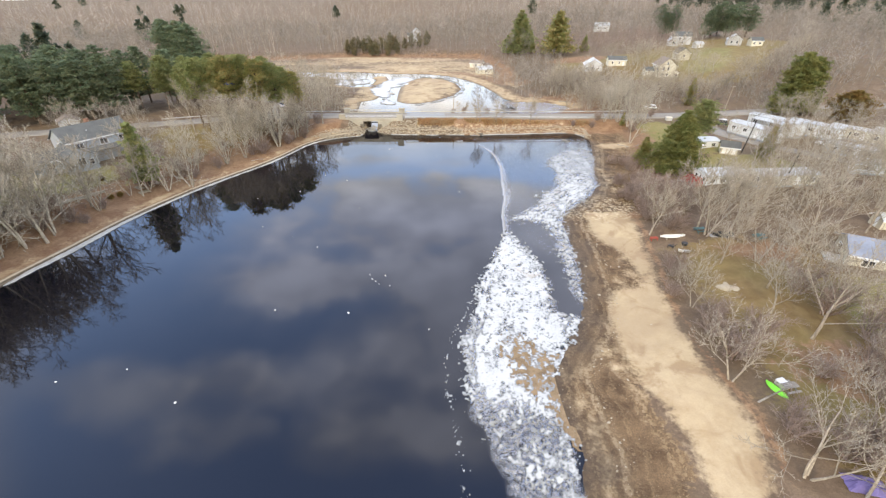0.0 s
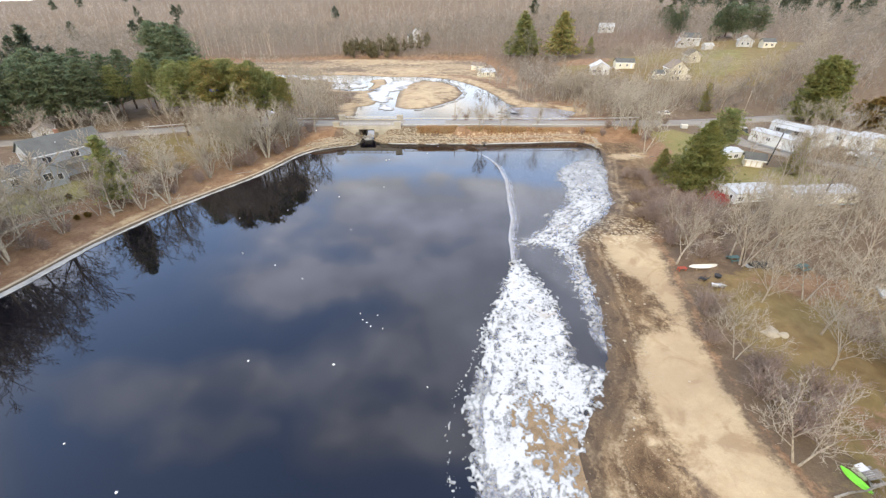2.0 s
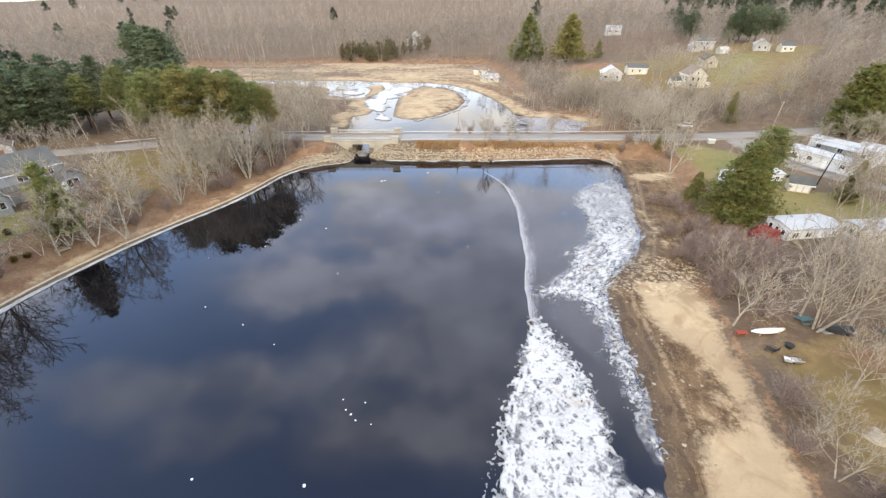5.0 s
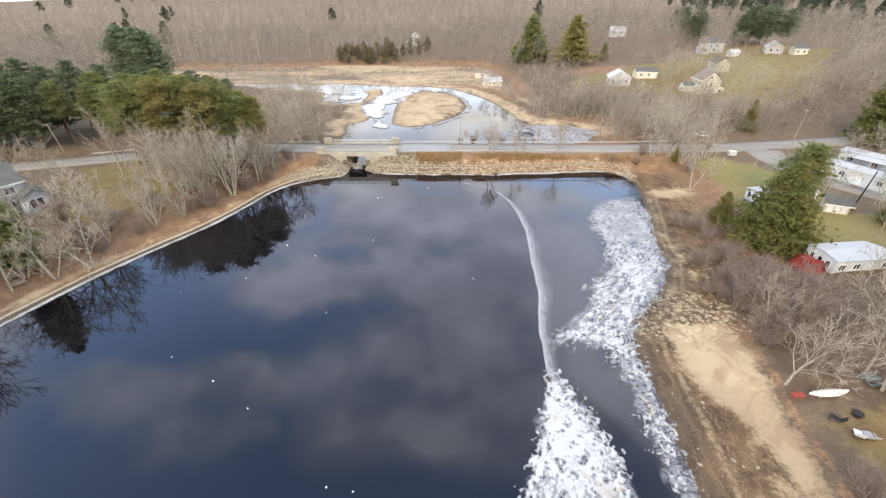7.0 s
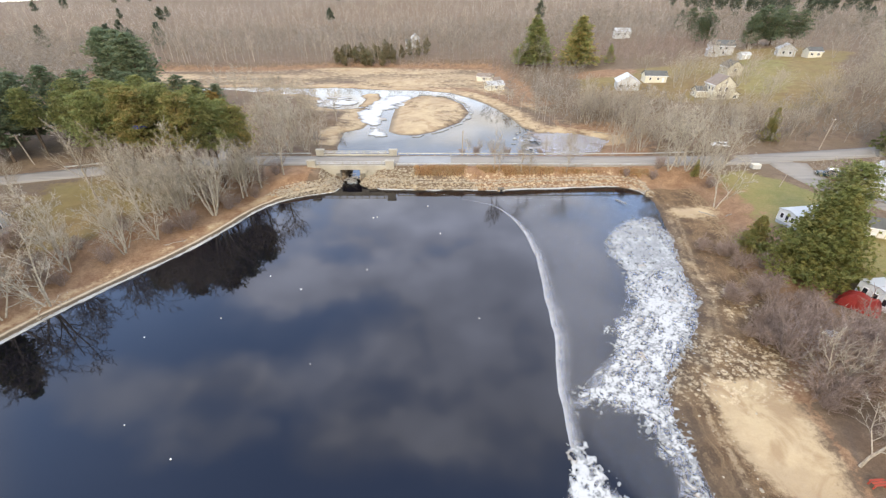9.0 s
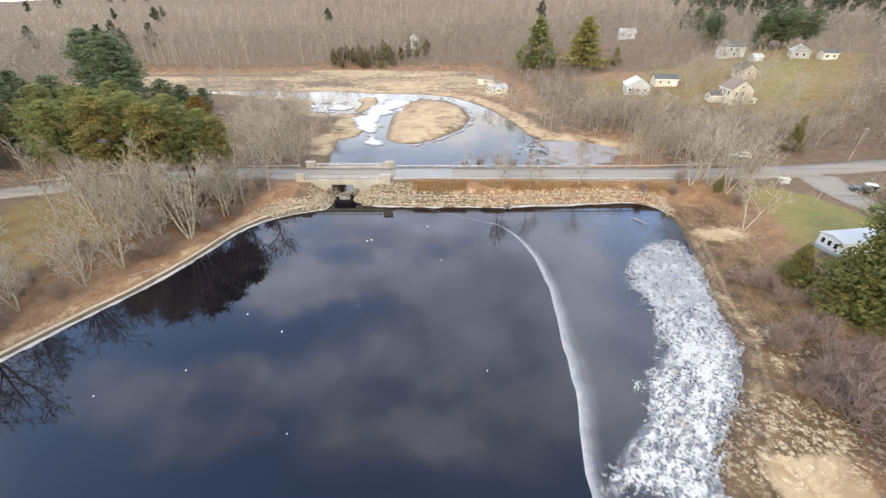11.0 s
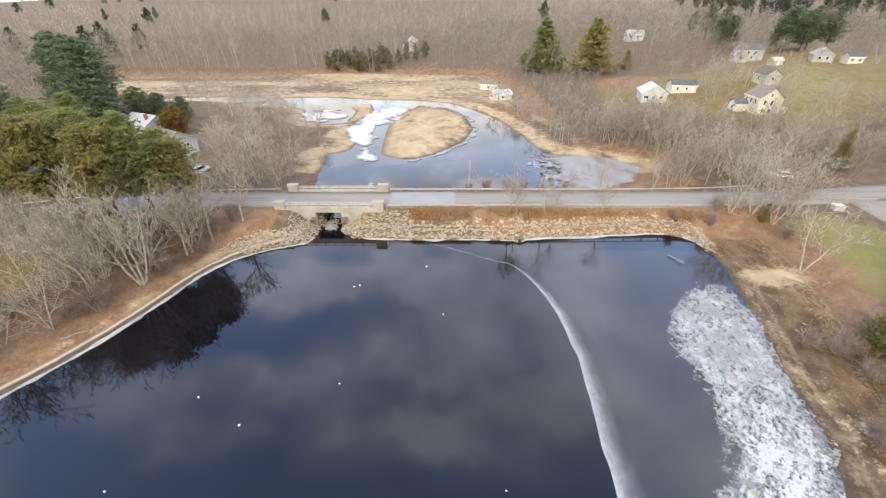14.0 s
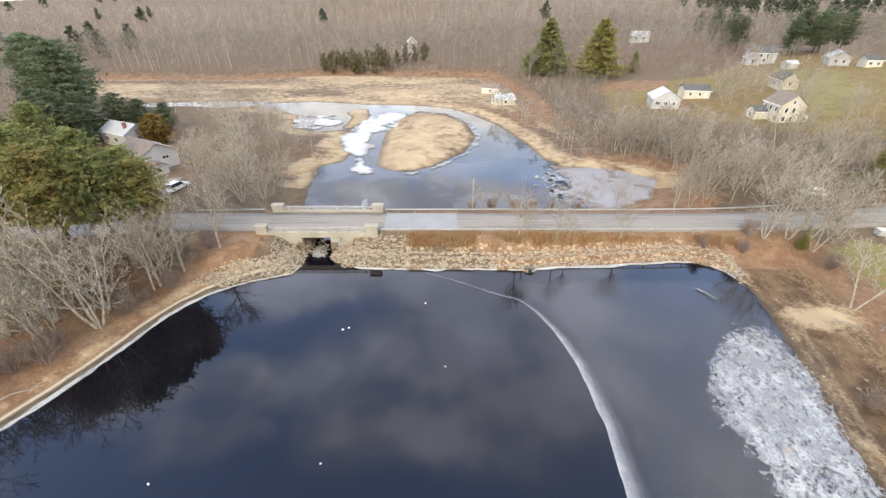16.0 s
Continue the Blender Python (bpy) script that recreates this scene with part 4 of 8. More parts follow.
veil("grey_slush", 12, 50, 46, 130, 0.4, far_slush, 0.04, 0.3, "grey slush under the crumbled shore ice")
veil("grey_slush", 0, 24, 30, 76, 0.4, near_slush, 0.02, 0.35, "grey slush between the pieces of white ice")


def skim(x, y):
    east_of = np.interp(y, [60, 71, 80, 88, 99, 111, 122, 130, 134, 140], [20, 13, 13.2, 14.6, 15.5, 16.5, 15, 12, 9, -2]) + 0.6
    return np.minimum.reduce([0.14 * (x - east_of), 0.25 * signed(POND[::2], x, y) + 0.1, 0.4 + 1.2 * (vnoise(x, y, 9, 3, 95) - 0.25), 0.12 * (138 - y)])


veil("skim_ice", 10, 50, 48, 140, 0.9, skim, 0.012, 0.085, "barely visible skim of thin grey ice")


def slush(x, y):
    line = [(5.2, 51), (2.2, 44), (0.3, 37.3), (0.7, 32), (1.5, 27), (2.6, 18), (4, 10)]
    dd, _ = line_near(line, x, y)
    return -0.02 - dd * 0.6 + 2.0 * (vnoise(x, 0.7 * y, 0.2, 2, 31) - 0.62)


tagged(contour_sheet("slush_line", -3, 8, 8, 54, 0.11, slush, 0.03, 0.02, M["ice"]), "thin grey line of floating slush", "slush", kind="stuff")


def inlet_skim(x, y):
    return np.minimum(0.10 * (15 - np.hypot((x - 41) * 0.75, y - 177)), 0.9 * (vnoise(x, y, 2.6, 4, 97) - 0.40) + 0.12)


INLET = [(29.5, 192), (31, 184), (28.5, 176), (30, 168), (34, 162), (60, 164), (60, 192), (45, 192)]


def inlet_mud(x, y):
    return 0.2 * signed(INLET, x, y) + 2.0 * (vnoise(x, y, 2.4, 4, 98) - 0.46)


tagged(contour_sheet("mud_flat", 24, 60, 158, 196, 0.4, inlet_mud, 0.31, 0.08, plain("inlet_mud", (0.25, 0.205, 0.175), 0.45, 4.5, 0.7, 0.5)), "grey-brown mud laid bare in the inlet", "mud", kind="structure")
veil("slush_ice", 24, 60, 158, 196, 0.5, inlet_skim, 0.40, 0.5, "patchy thin grey ice in the muddy inlet")


def whiten(ob, amount=0.8):
    ob.data.attributes["thick"].data.foreach_set("value", np.full(len(ob.data.vertices), amount, np.float32))
    return ob


def rim(x, y):
    d = -signed(POND, x, y)
    along = smooth(30, 60, y)
    a = 0.22 + 0.30 * smooth(54, 62, y) * smooth(80, 70, y) - np.abs(d + 0.05 + 0.25 * (vnoise(x, y, 3, 2, 43) - 0.5)) * 0.9 + (vnoise(x, y, 1.3, 3, 41) - 0.5) * 0.42
    b = 0.06 - np.abs(d - 1.2 - 0.3 * vnoise(x, y, 12, 2, 3)) * 1.1 + (vnoise(x, y, 5.0, 3, 47) - 0.60) * 1.3
    return np.maximum(a, np.where(x < -25, b, -1)) * along - 0.5 * (1 - along)


tagged(whiten(contour_sheet("shore_ice", -80, -28, 40, 141, 0.22, rim, 0.13, 0.15, M["ice"])), "narrow white ice shelf along the bank", "ice", kind="stuff")
tagged(whiten(contour_sheet("shore_ice", -19, 49, 137.5, 145, 0.3, lambda x, y: 0.16 - np.abs(-signed(POND, x, y) - 0.1) * 0.7 + (vnoise(x, y, 4, 3, 53) - 0.5) * 1.0 + 0.15 * smooth(10, 30, x),
                     0.16, 0.18, M["ice"])), "narrow white ice along the foot of the stone embankment", "ice", kind="stuff")


def upper_ice(x, y):
    chan = [(-25, 189), (-27, 200), (-31, 212), (-30.5, 226), (-27.5, 240), (-22, 254)]
    d1, al = line_near(chan, x, y)
    a = 1.2 + 4.5 * smooth(0.1, 0.5, al) - d1 + 9.0 * (vnoise(x, y, 5, 4, 61) - 0.5)
    iso = 3.0 - np.hypot((x + 20) * 0.45, (y - 240) * 0.4) + 12 * (vnoise(x, y, 3, 4, 62) - 0.56)
    d2 = np.hypot((x + 50) * 0.42, (y - 241) * 0.75)
    b = 5.5 - d2 + 14 * (vnoise(x, 1.6 * y, 5, 4, 63) - 0.55)
    d3 = np.hypot((x - 27) * 0.9, (y - 178) * 0.35)
    c = 2.4 - d3 + 12 * (vnoise(x, y, 1.6, 4, 65) - 0.55)
    d4, _ = line_near([(-20, 158), (-20.5, 170), (-17, 161.5), (-9, 160.5)], x, y)
    e = 0.5 - d4 + 2.6 * (vnoise(x, y, 1.5, 3, 66) - 0.55)
    ring = np.where(x > -14, 0.55 - np.abs(signed(ISLAND, x, y) + 0.4) * 0.9 + 2.6 * (vnoise(x, y, 2.2, 3, 68) - 0.55), -1)
    return 0.25 * np.maximum.reduce([a, iso, b, c, e, ring])


tagged(contour_sheet("upper_ice", -85, 58, 157, 270, 0.5, upper_ice, 0.40, 0.22, M["ice"]), "white ice and slush in the channel round the sandy island", "ice", kind="stuff")


def build_streak():
    line = curve_pts(STREAK, 0.8)
    n = len(line)
    tan = np.gradient(line, axis=0)
    nor = np.stack([tan[:, 1], -tan[:, 0]], 1) / np.linalg.norm(tan, axis=1)[:, None]
    if nor[n // 2, 0] < 0:
        nor = -nor
    s = np.linspace(0, 1, n)
    wide = np.interp(s, [0, 0.12, 0.25, 0.4, 0.7, 0.9, 1], [0.3, 0.35, 0.6, 2.2, 2.8, 2.6, 1.8]) * (0.85 + 0.3 * vnoise(s * 90, s * 0, 8, 2))
    cross = np.array([0, 0.03, 0.12, 0.3, 0.55, 1.0])
    level = np.array([0.3, 0.85, 0.66, 0.46, 0.2, 0.0])
    wob = (vnoise(s * 200, s * 0 + 3, 6, 3) - 0.5) * 0.5
    pts = line[:, None, :] + nor[:, None, :] * (cross[None, :, None] * wide[:, None, None] + wob[:, None, None])
    k = len(cross)
    v = np.concatenate([pts, np.full((n, k, 1), 0.025)], -1).reshape(-1, 3)
    idx = np.arange(n * k).reshape(n, k)
    f = np.stack([idx[:-1, :-1], idx[:-1, 1:], idx[1:, 1:], idx[1:, :-1]], -1).reshape(-1, 4)
    ob = mesh_np("ice_film", v, f, M["film"])
    a = ob.data.attributes.new("clear", "FLOAT", "POINT")
    a.data.foreach_set("value", (np.interp(s, [0, 0.2, 0.35, 1], [0.4, 0.6, 1, 1])[:, None] * level[None, :]).astype(np.float32).ravel())
    return tagged(ob, "long white streak of thin ice film on the water", "ice", kind="stuff")


build_streak()


def floe(x, y, r):
    bm = bmesh.new()
    n = random.randint(6, 9)
    ring = [(x + r * (0.7 + 0.5 * random.random()) * math.cos(6.2832 * k / n), y + r * (0.7 + 0.5 * random.random()) * math.sin(6.2832 * k / n)) for k in range(n)]
    top = [bm.verts.new((a * 0.92 + x * 0.08, b * 0.92 + y * 0.08, 0.07)) for a, b in ring]
    low = [bm.verts.new((a, b, -0.05)) for a, b in ring]
    bm.faces.new(top)
    for k in range(n):
        bm.faces.new((low[k], low[(k + 1) % n], top[(k + 1) % n], top[k]))
    return tagged(part("ice_floe", bm, M["hull"]), "small white ice floe adrift on the dark pond", "ice floe", "drifting ice floes")


for fx, fy, fr in [(-14.3, 47, 0.33), (-25.6, 47.6, 0.26), (-2, 43.4, 0.18), (-40.5, 36, 0.2), (-31.5, 31, 0.3), (-48, 34, 0.25), (-31.5, 103, 0.28), (-25, 99.2, 0.3), (-35, 92, 0.22),
                   (-16.8, 125, 0.4), (-16, 125.4, 0.3), (-24, 66, 0.2), (-30, 70, 0.22), (-12, 55.6, 0.22), (-11.3, 55, 0.26), (-10.6, 54.2, 0.2), (-9.9, 56.6, 0.18), (-12.6, 57, 0.2), (-8.8, 53.7, 0.16),
                   (-15, 105, 0.22), (-2, 118, 0.2), (4, 92, 0.16), (-44, 88, 0.2), (-37.5, 74, 0.18), (-19, 83, 0.16), (-5, 131, 0.35)]:
    floe(fx, fy, fr * 0.5)


# ---------------------------------------------------------------- road, bridge, embankment
def ribbon(name, line, half, material, label, lift=0.0, cross=4):
    n = len(line)
    tan = np.gradient(line[:, :2], axis=0)
    nor = np.stack([-tan[:, 1], tan[:, 0]], 1) / np.linalg.norm(tan, axis=1)[:, None]
    u = np.linspace(-1, 1, cross + 1)
    top = np.concatenate([line[:, None, :2] + nor[:, None, :] * (u[None, :] * np.broadcast_to(half, n)[:, None])[..., None], (line[:, None, 2] + lift - 0.08 * (u ** 2)[None, :])[..., None]], -1)
    low = top[:, [0, -1]] - [0, 0, 0.35]
    v = np.concatenate([low[:, :1], top, low[:, 1:]], 1)
    k = cross + 3
    idx = np.arange(n * k).reshape(n, k)
    f = np.stack([idx[:-1, :-1], idx[:-1, 1:], idx[1:, 1:], idx[1:, :-1]], -1).reshape(-1, 4)
    return tagged(mesh_np(name, v.reshape(-1, 3), f, material), label, "road", kind="structure")


ribbon("road", ROAD, 3.7, M["asphalt"], "worn grey two-lane asphalt road across the dam", 0.04)
ribbon("lane", LANE, np.interp(np.arange(len(LANE)), [0, 5, 9], [5.2, 3.6, 2.4]), M["asphalt"], "pale grey lane into the trailer park", 0.02)
ribbon("driveway", DRIVE, 1.8, M["asphalt"], "short pale driveway beside the road", 0.03)


def road_patch(x0, x1):
    bm = bmesh.new()
    n = 9
    rows = [[bm.verts.new((x, 151.2 + 3.45 * u, 4.04 + 0.05 - 0.08 * (u * 3.45 / 3.7) ** 2)) for u in np.linspace(-1, 1, n)] for x in np.linspace(x0, x1, 5)]
    for a, b in zip(rows, rows[1:]):
        for k in range(n - 1):
            bm.faces.new((a[k], a[k + 1], b[k + 1], b[k]))
    ob = part("road_patch", bm, plain("newer_asphalt", (0.29, 0.29, 0.28), 0.85, 1.5, 0.85, 0.1))
    return tagged(ob, "paler repaired stretch of asphalt beside the bridge", "road", kind="structure")


road_patch(-13.4, 0.6)


def build_bridge():
    x0, x1, yf, yb = -36.6, -14.4, 146.7, 155.6
    b = thing("road_bridge", pose(0, 0, 0), "low concrete road bridge with square end pillars over a dark culvert", "bridge")
    bm = bmesh.new()
    box_in(bm, x0, x1, yf + 0.2, yb - 0.2, 3.2, 3.78)
    part("deck", bm, M["concrete"], b)
    for y0, y1 in ((yf - 0.35, yf + 0.35), (yb - 0.35, yb + 0.35)):
        bm = bmesh.new()
        box_in(bm, x0 + 0.6, x1 - 0.6, y0, y1, 3.1, 4.1, 0.05)
        part("spandrel", bm, M["concrete"], b)
        bm = bmesh.new()
        box_in(bm, x0 + 0.6, x1 - 0.6, y0 - 0.06, y1 + 0.06, 4.1, 4.25, 0.03)
        part("kerb", bm, M["concrete"], b)
    for x in (x0, x1 - 1.9):
        for y in (yf, yb):
            bm = bmesh.new()
            box_in(bm, x - 0.1, x + 2.0, y - 0.55, y + 0.55, 2.2, 5.35, 0.06)
            pl = part("pillar", bm, M["concrete"], b)
            bm = bmesh.new()
            box_in(bm, x - 0.25, x + 2.15, y - 0.7, y + 0.7, 5.35, 5.62, 0.06)
            part("capstone", bm, M["concrete"], pl)
    for y in (yf, yb):
        for z in (4.75, 5.12):
            bm = bmesh.new()
            box_in(bm, x0 + 2.0, x1 - 2.0, y - 0.06, y + 0.06, z - 0.07, z + 0.07)
            part("rail", bm, M["steel"], b)
        for k in range(9):
            x = x0 + 3.0 + k * (x1 - x0 - 6.0) / 8
            bm = bmesh.new()
            box_in(bm, x - 0.1, x + 0.1, y - 0.1, y + 0.1, 4.22, 5.22, 0.02)
            part("rail_post", bm, M["concrete"], b)
    for xa, xb in ((-29.6, -28.2), (-23.3, -21.9)):
        bm = bmesh.new()
        box_in(bm, xa, xb, yf - 0.2, yb + 0.2, -1.3, 3.15, 0.08)
        part("abutment", bm, M["dark_concrete"], b)
    for xa, xb in ((-35.9, -29.6), (-21.9, -15.0)):
        bm = bmesh.new()
        box_in(bm, xa, xb, yf - 0.15, yf + 0.35, 0.2, 3.12)
        part("wing_wall", bm, M["concrete"], b)
    for xa, xb in ((-30.2, -28.4), (-23.1, -21.3)):
        bm = bmesh.new()
        box_in(bm, xa, xb, yf - 0.62, yf - 0.16, 2.2, 3.2, 0.06)
        part("bearing_block", bm, M["concrete"], b)
    return b


build_bridge()


def guard_rail(pts, label, spacing=3.8):
    line = curve_pts(pts, spacing)
    g = thing("guard_rail", pose(0, 0, 0), label, "guard rail")
    bm = bmesh.new()
    rings = []
    nor = np.gradient(line, axis=0)
    for (x, y, z), (dx, dy, dz) in zip(line, nor):
        q = math.hypot(dx, dy)
        sx, sy = -dy / q, dx / q
        prof = [(0.0, 0.45), (0.07, 0.50), (0.0, 0.58), (0.07, 0.67), (0.0, 0.75), (-0.04, 0.75), (-0.04, 0.45)]
        rings.append([bm.verts.new((x + sx * u, y + sy * u, z + v)) for u, v in prof])
    for a, b in zip(rings, rings[1:]):
        for k in range(7):
            bm.faces.new((a[k], a[(k + 1) % 7], b[(k + 1) % 7], b[k]))
    part("beam", bm, M["steel"], g)
    for x, y, z in line:
        part("post", box(x - 0.08, x + 0.08, y - 0.1, y + 0.1, z - 0.4, z + 0.72, 0.01), M["pole_wood"], g)
    return g


guard_rail([(-13.6, 147.1, 3.9), (0, 147.1, 3.9), (25, 147.2, 3.9), (48, 147.4, 3.75), (58, 147.7, 3.6)], "galvanised guard rail along the pond side of the road")
guard_rail([(-13.8, 155.5, 3.9), (10, 155.5, 3.9), (40, 155.7, 3.8), (58, 156.8, 3.6), (70, 158.5, 3.5)], "galvanised guard rail along the upper pond side")
guard_rail([(-52, 155.0, 3.95), (-44, 155.3, 3.95), (-38.2, 155.5, 3.95)], "short galvanised guard rail before the bridge")
guard_rail([(-99, 145.5, 3.6), (-88, 149.5, 3.6), (-78, 152.4, 3.6)], "weathered guard rail beside the bend of the road")


def rock_template(k, seed):
    r = np.random.RandomState(seed)
    v = np.array([(1, 0, 0), (-1, 0, 0), (0, 1, 0), (0, -1, 0), (0, 0, 1), (0, 0, -1), (.7, .7, .5), (-.7, .7, .5), (.7, -.7, .5), (-.7, -.7, .5)], float)
    v *= 0.75 + 0.5 * r.rand(len(v), 1)
    f = [(0, 6, 8), (6, 2, 7), (7, 1, 9), (9, 3, 8), (4, 6, 7), (4, 7, 9), (4, 9, 8), (4, 8, 6), (0, 2, 6), (2, 1, 7), (1, 3, 9), (3, 0, 8)]
    return v, np.array(f)


def scatter(name, spots, templates, material, label, category, kind="stuff"):
    """One mesh out of many copies: spots are (x, y, z, sx, sy, sz, turn, which)."""
    vs, fs, base = [], [], 0
    for x, y, z, sx, sy, sz, turn, which in spots:
        v, f = templates[int(which) % len(templates)]
        c, s = math.cos(turn), math.sin(turn)
        w = v * (sx, sy, sz)
        vs.append(np.stack([w[:, 0] * c - w[:, 1] * s + x, w[:, 0] * s + w[:, 1] * c + y, w[:, 2] + z], 1))
        fs.append(f + base)
        base += len(v)
    return tagged(mesh_np(name, np.vstack(vs), np.vstack(fs), material), label, category, kind=kind)


ROCKS = [rock_template(0, k) for k in range(8)]


def isle_mat(name, a, b, c):
    m, g, bsdf = base_mat(name)
    isl = g.add("ShaderNodeNewGeometry").outputs["Random Per Island"]
    co = g.add("ShaderNodeNewGeometry").outputs["Position"]
    n = g.noise(co, 3.0, 4.0)
    col = g.mix(isl, a, b)
    col = g.mix(g.step(n, 0.5, 0.7), col, c)
    wire(g, bsdf, col, 0.9, 0.0, bump(g, n, 0.4, 0.03), 0.2)
    return m


M["rubble"] = isle_mat("rubble_stone", (0.27, 0.225, 0.165), (0.42, 0.36, 0.27), (0.33, 0.27, 0.195))


def build_riprap():
    r = np.random.RandomState(5)
    n = 26000
    x, y = r.uniform(-46, 50, n), r.uniform(135, 147, n)
    d = -signed(POND, x, y)
    near = (x < -8)
    keep = (d > -0.2) & (d < np.where(near, 5.6, 3.4)) & ~((x > -29.6) & (x < -21.9) & (y > 145.5))
    course = np.minimum.reduce([np.abs(d - 3.1), np.abs(d - 1.9), np.abs(d - 0.5)]) < 0.28
    keep &= np.where(near, r.rand(n) < 0.8, np.where(course, r.rand(n) < 0.7, r.rand(n) < 0.04))
    keep &= ~((x < -33) & (d > 4.0))
    x, y, d = x[keep], y[keep], d[keep]
    z = terrain(x, y)[0]
    s = np.where(x < -8, 0.08 + 0.20 * r.rand(len(x)) ** 2, 0.08 + 0.17 * r.rand(len(x)) ** 2)
    spots = np.stack([x, y, z + s * 0.12, s * r.uniform(0.8, 1.5, len(x)) * np.where(x < -8, 1, 1.5), s, s * r.uniform(0.5, 0.8, len(x)) * np.where(x < -8, 1, 0.75), r.uniform(0, 6.28, len(x)) * np.where(x < -8, 1, 0.06), r.randint(0, 8, len(x))], 1)
    scatter("riprap", spots, ROCKS, M["rubble"], "pale rubble stones facing the road embankment", "rubble")


build_riprap()


def build_beach_stones():
    r = np.random.RandomState(9)
    n = 60000
    x, y = r.uniform(11, 70, n), r.uniform(8, 140, n)
    z, cover = terrain(x, y)
    dens = 0.30 * np.clip((cover["stony"] - 0.42) * 4, 0, 1) + 0.02 * np.clip(cover["mud"] * 2 - 1, 0, 1)
    strand = (np.abs(-signed(POND, x, y) - 4.4 - 1.2 * vnoise(x, y, 18, 2)) < 0.5) & (y < 84)
    dens = np.where(strand, 0.22, dens) * (z > 0.02)
    keep = r.rand(n) < dens
    x, y, z = x[keep], y[keep], z[keep]
    s = 0.04 + 0.16 * r.rand(len(x)) ** 4
    spots = np.stack([x, y, z, s * 1.3, s, s * 0.6, r.uniform(0, 6.28, len(x)), r.randint(0, 8, len(x))], 1)
    scatter("beach_stones", spots, ROCKS, M["rubble"], "scattered pale stones and shells on the muddy beach", "stones")


build_beach_stones()


def lump(name, x, y, z, sx, sy, sz, turn, material, label, category, seed=0, group=""):
    r = random.Random(seed)
    bm = bmesh.new()
    bmesh.ops.create_icosphere(bm, subdivisions=2, radius=1.0)
    for v in bm.verts:
        f = 1 + 0.35 * noise.noise(v.co * 1.4 + Vector((seed * 3.1, 0, 0)))
        v.co = Vector((v.co.x * sx * f, v.co.y * sy * f, max(-0.35, v.co.z) * sz * f))
    ob = part(name, bm, material)
    ob.matrix_world = pose(x, y, z, 0, 0, turn)
    return tagged(ob, label, category, group)


def log(a, b, r0, r1, label="bare grey driftwood log caught under the bridge", mat=None, group="driftwood"):
    bm = bmesh.new()
    a, b = Vector(a), Vector(b)
    prev = a
    n = 5
    side = Vector((b - a).cross(Vector((0, 0, 1)))).normalized() * (b - a).length * 0.05
    for k in range(1, n + 1):
        q = a.lerp(b, k / n) + side * math.sin(k * 2.1) + Vector((0, 0, 0.05 * math.sin(k * 3)))
        rod_in(bm, prev, q, r0 + (r1 - r0) * (k - 1) / n, r0 + (r1 - r0) * k / n, 6)
        if k in (2, 4):
            rod_in(bm, q, q + side * (4 if k == 2 else -4) + Vector((0, 0, 0.4)), r1 * 0.7, 0.02, 4)
        prev = q
    return tagged(part("driftwood_log", bm, mat or M["old_wood"]), label, "driftwood", group)


lr = random.Random(3)
for k in range(26):
    cx, cy = lr.uniform(-27.6, -23.9), lr.uniform(144.6, 148.2)
    an, ln = lr.uniform(0, 6.28), lr.uniform(1.0, 2.6)
    log((cx - math.cos(an) * ln / 2, cy - math.sin(an) * ln / 2, 0.15 + lr.random() * 1.0), (cx + math.cos(an) * ln / 2, cy + math.sin(an) * ln / 2, 0.2 + lr.random() * 1.5), 0.09, 0.04)


def churn(x, y):
    return 0.5 - np.hypot((x + 25.6) / 2.2, (y - 145.6) / 1.9) + 2.0 * (vnoise(x, y, 0.7, 3, 71) - 0.45)


tagged(contour_sheet("foam", -28, -23.3, 143.2, 148.5, 0.2, churn, 0.20, 0.14, M["ice"]), "white foam and ice caught at the culvert mouth", "foam", kind="stuff")


def outlet():
    o = thing("outlet_pipe", pose(13.1, 140.2, 0), "small stone outlet at the foot of the embankment", "outlet")
    part("headwall", box(-0.8, 0.8, -0.4, 0.4, -0.4, 0.75, 0.08), M["dark_concrete"], o)
    bm = bmesh.new()
    rod_in(bm, (0, -1.0, 0.15), (0, 0.2, 0.2), 0.34, 0.34, 10)
    part("pipe", bm, M["black"], o)


outlet()


# ---------------------------------------------------------------- trees
def tubes(p0, p1, r0, r1, sides):
    """Tapered tubes as arrays; r1 None: cones."""
    p0, p1 = np.asarray(p0, float), np.asarray(p1, float)
    n = len(p0)
    ax = p1 - p0
    ax /= np.linalg.norm(ax, axis=1)[:, None] + 1e-9
    ref = np.where(np.abs(ax[:, 2:3]) > 0.9, [[1.0, 0, 0]], [[0, 0, 1.0]])
    u = np.cross(ax, ref)
    u /= np.linalg.norm(u, axis=1)[:, None] + 1e-9
    w = np.cross(ax, u)
    an = np.arange(sides) * 2 * np.pi / sides
    ring = u[:, None] * np.cos(an)[None, :, None] + w[:, None] * np.sin(an)[None, :, None]
    lo = p0[:, None] + ring * np.asarray(r0, float)[:, None, None]
    i, j = np.arange(sides), (np.arange(sides) + 1) % sides
    if r1 is None:
        v = np.concatenate([lo, p1[:, None]], 1)
        f = np.stack([i, j, np.full(sides, sides)], 1)
        k = sides + 1
    else:
        v = np.concatenate([lo, p1[:, None] + ring * np.asarray(r1, float)[:, None, None]], 1)
        f = np.concatenate([np.stack([i, j, j + sides], 1), np.stack([i, j + sides, i + sides], 1)])
        k = 2 * sides
    return v.reshape(-1, 3), (f[None] + (np.arange(n) * k)[:, None, None]).reshape(-1, 3)


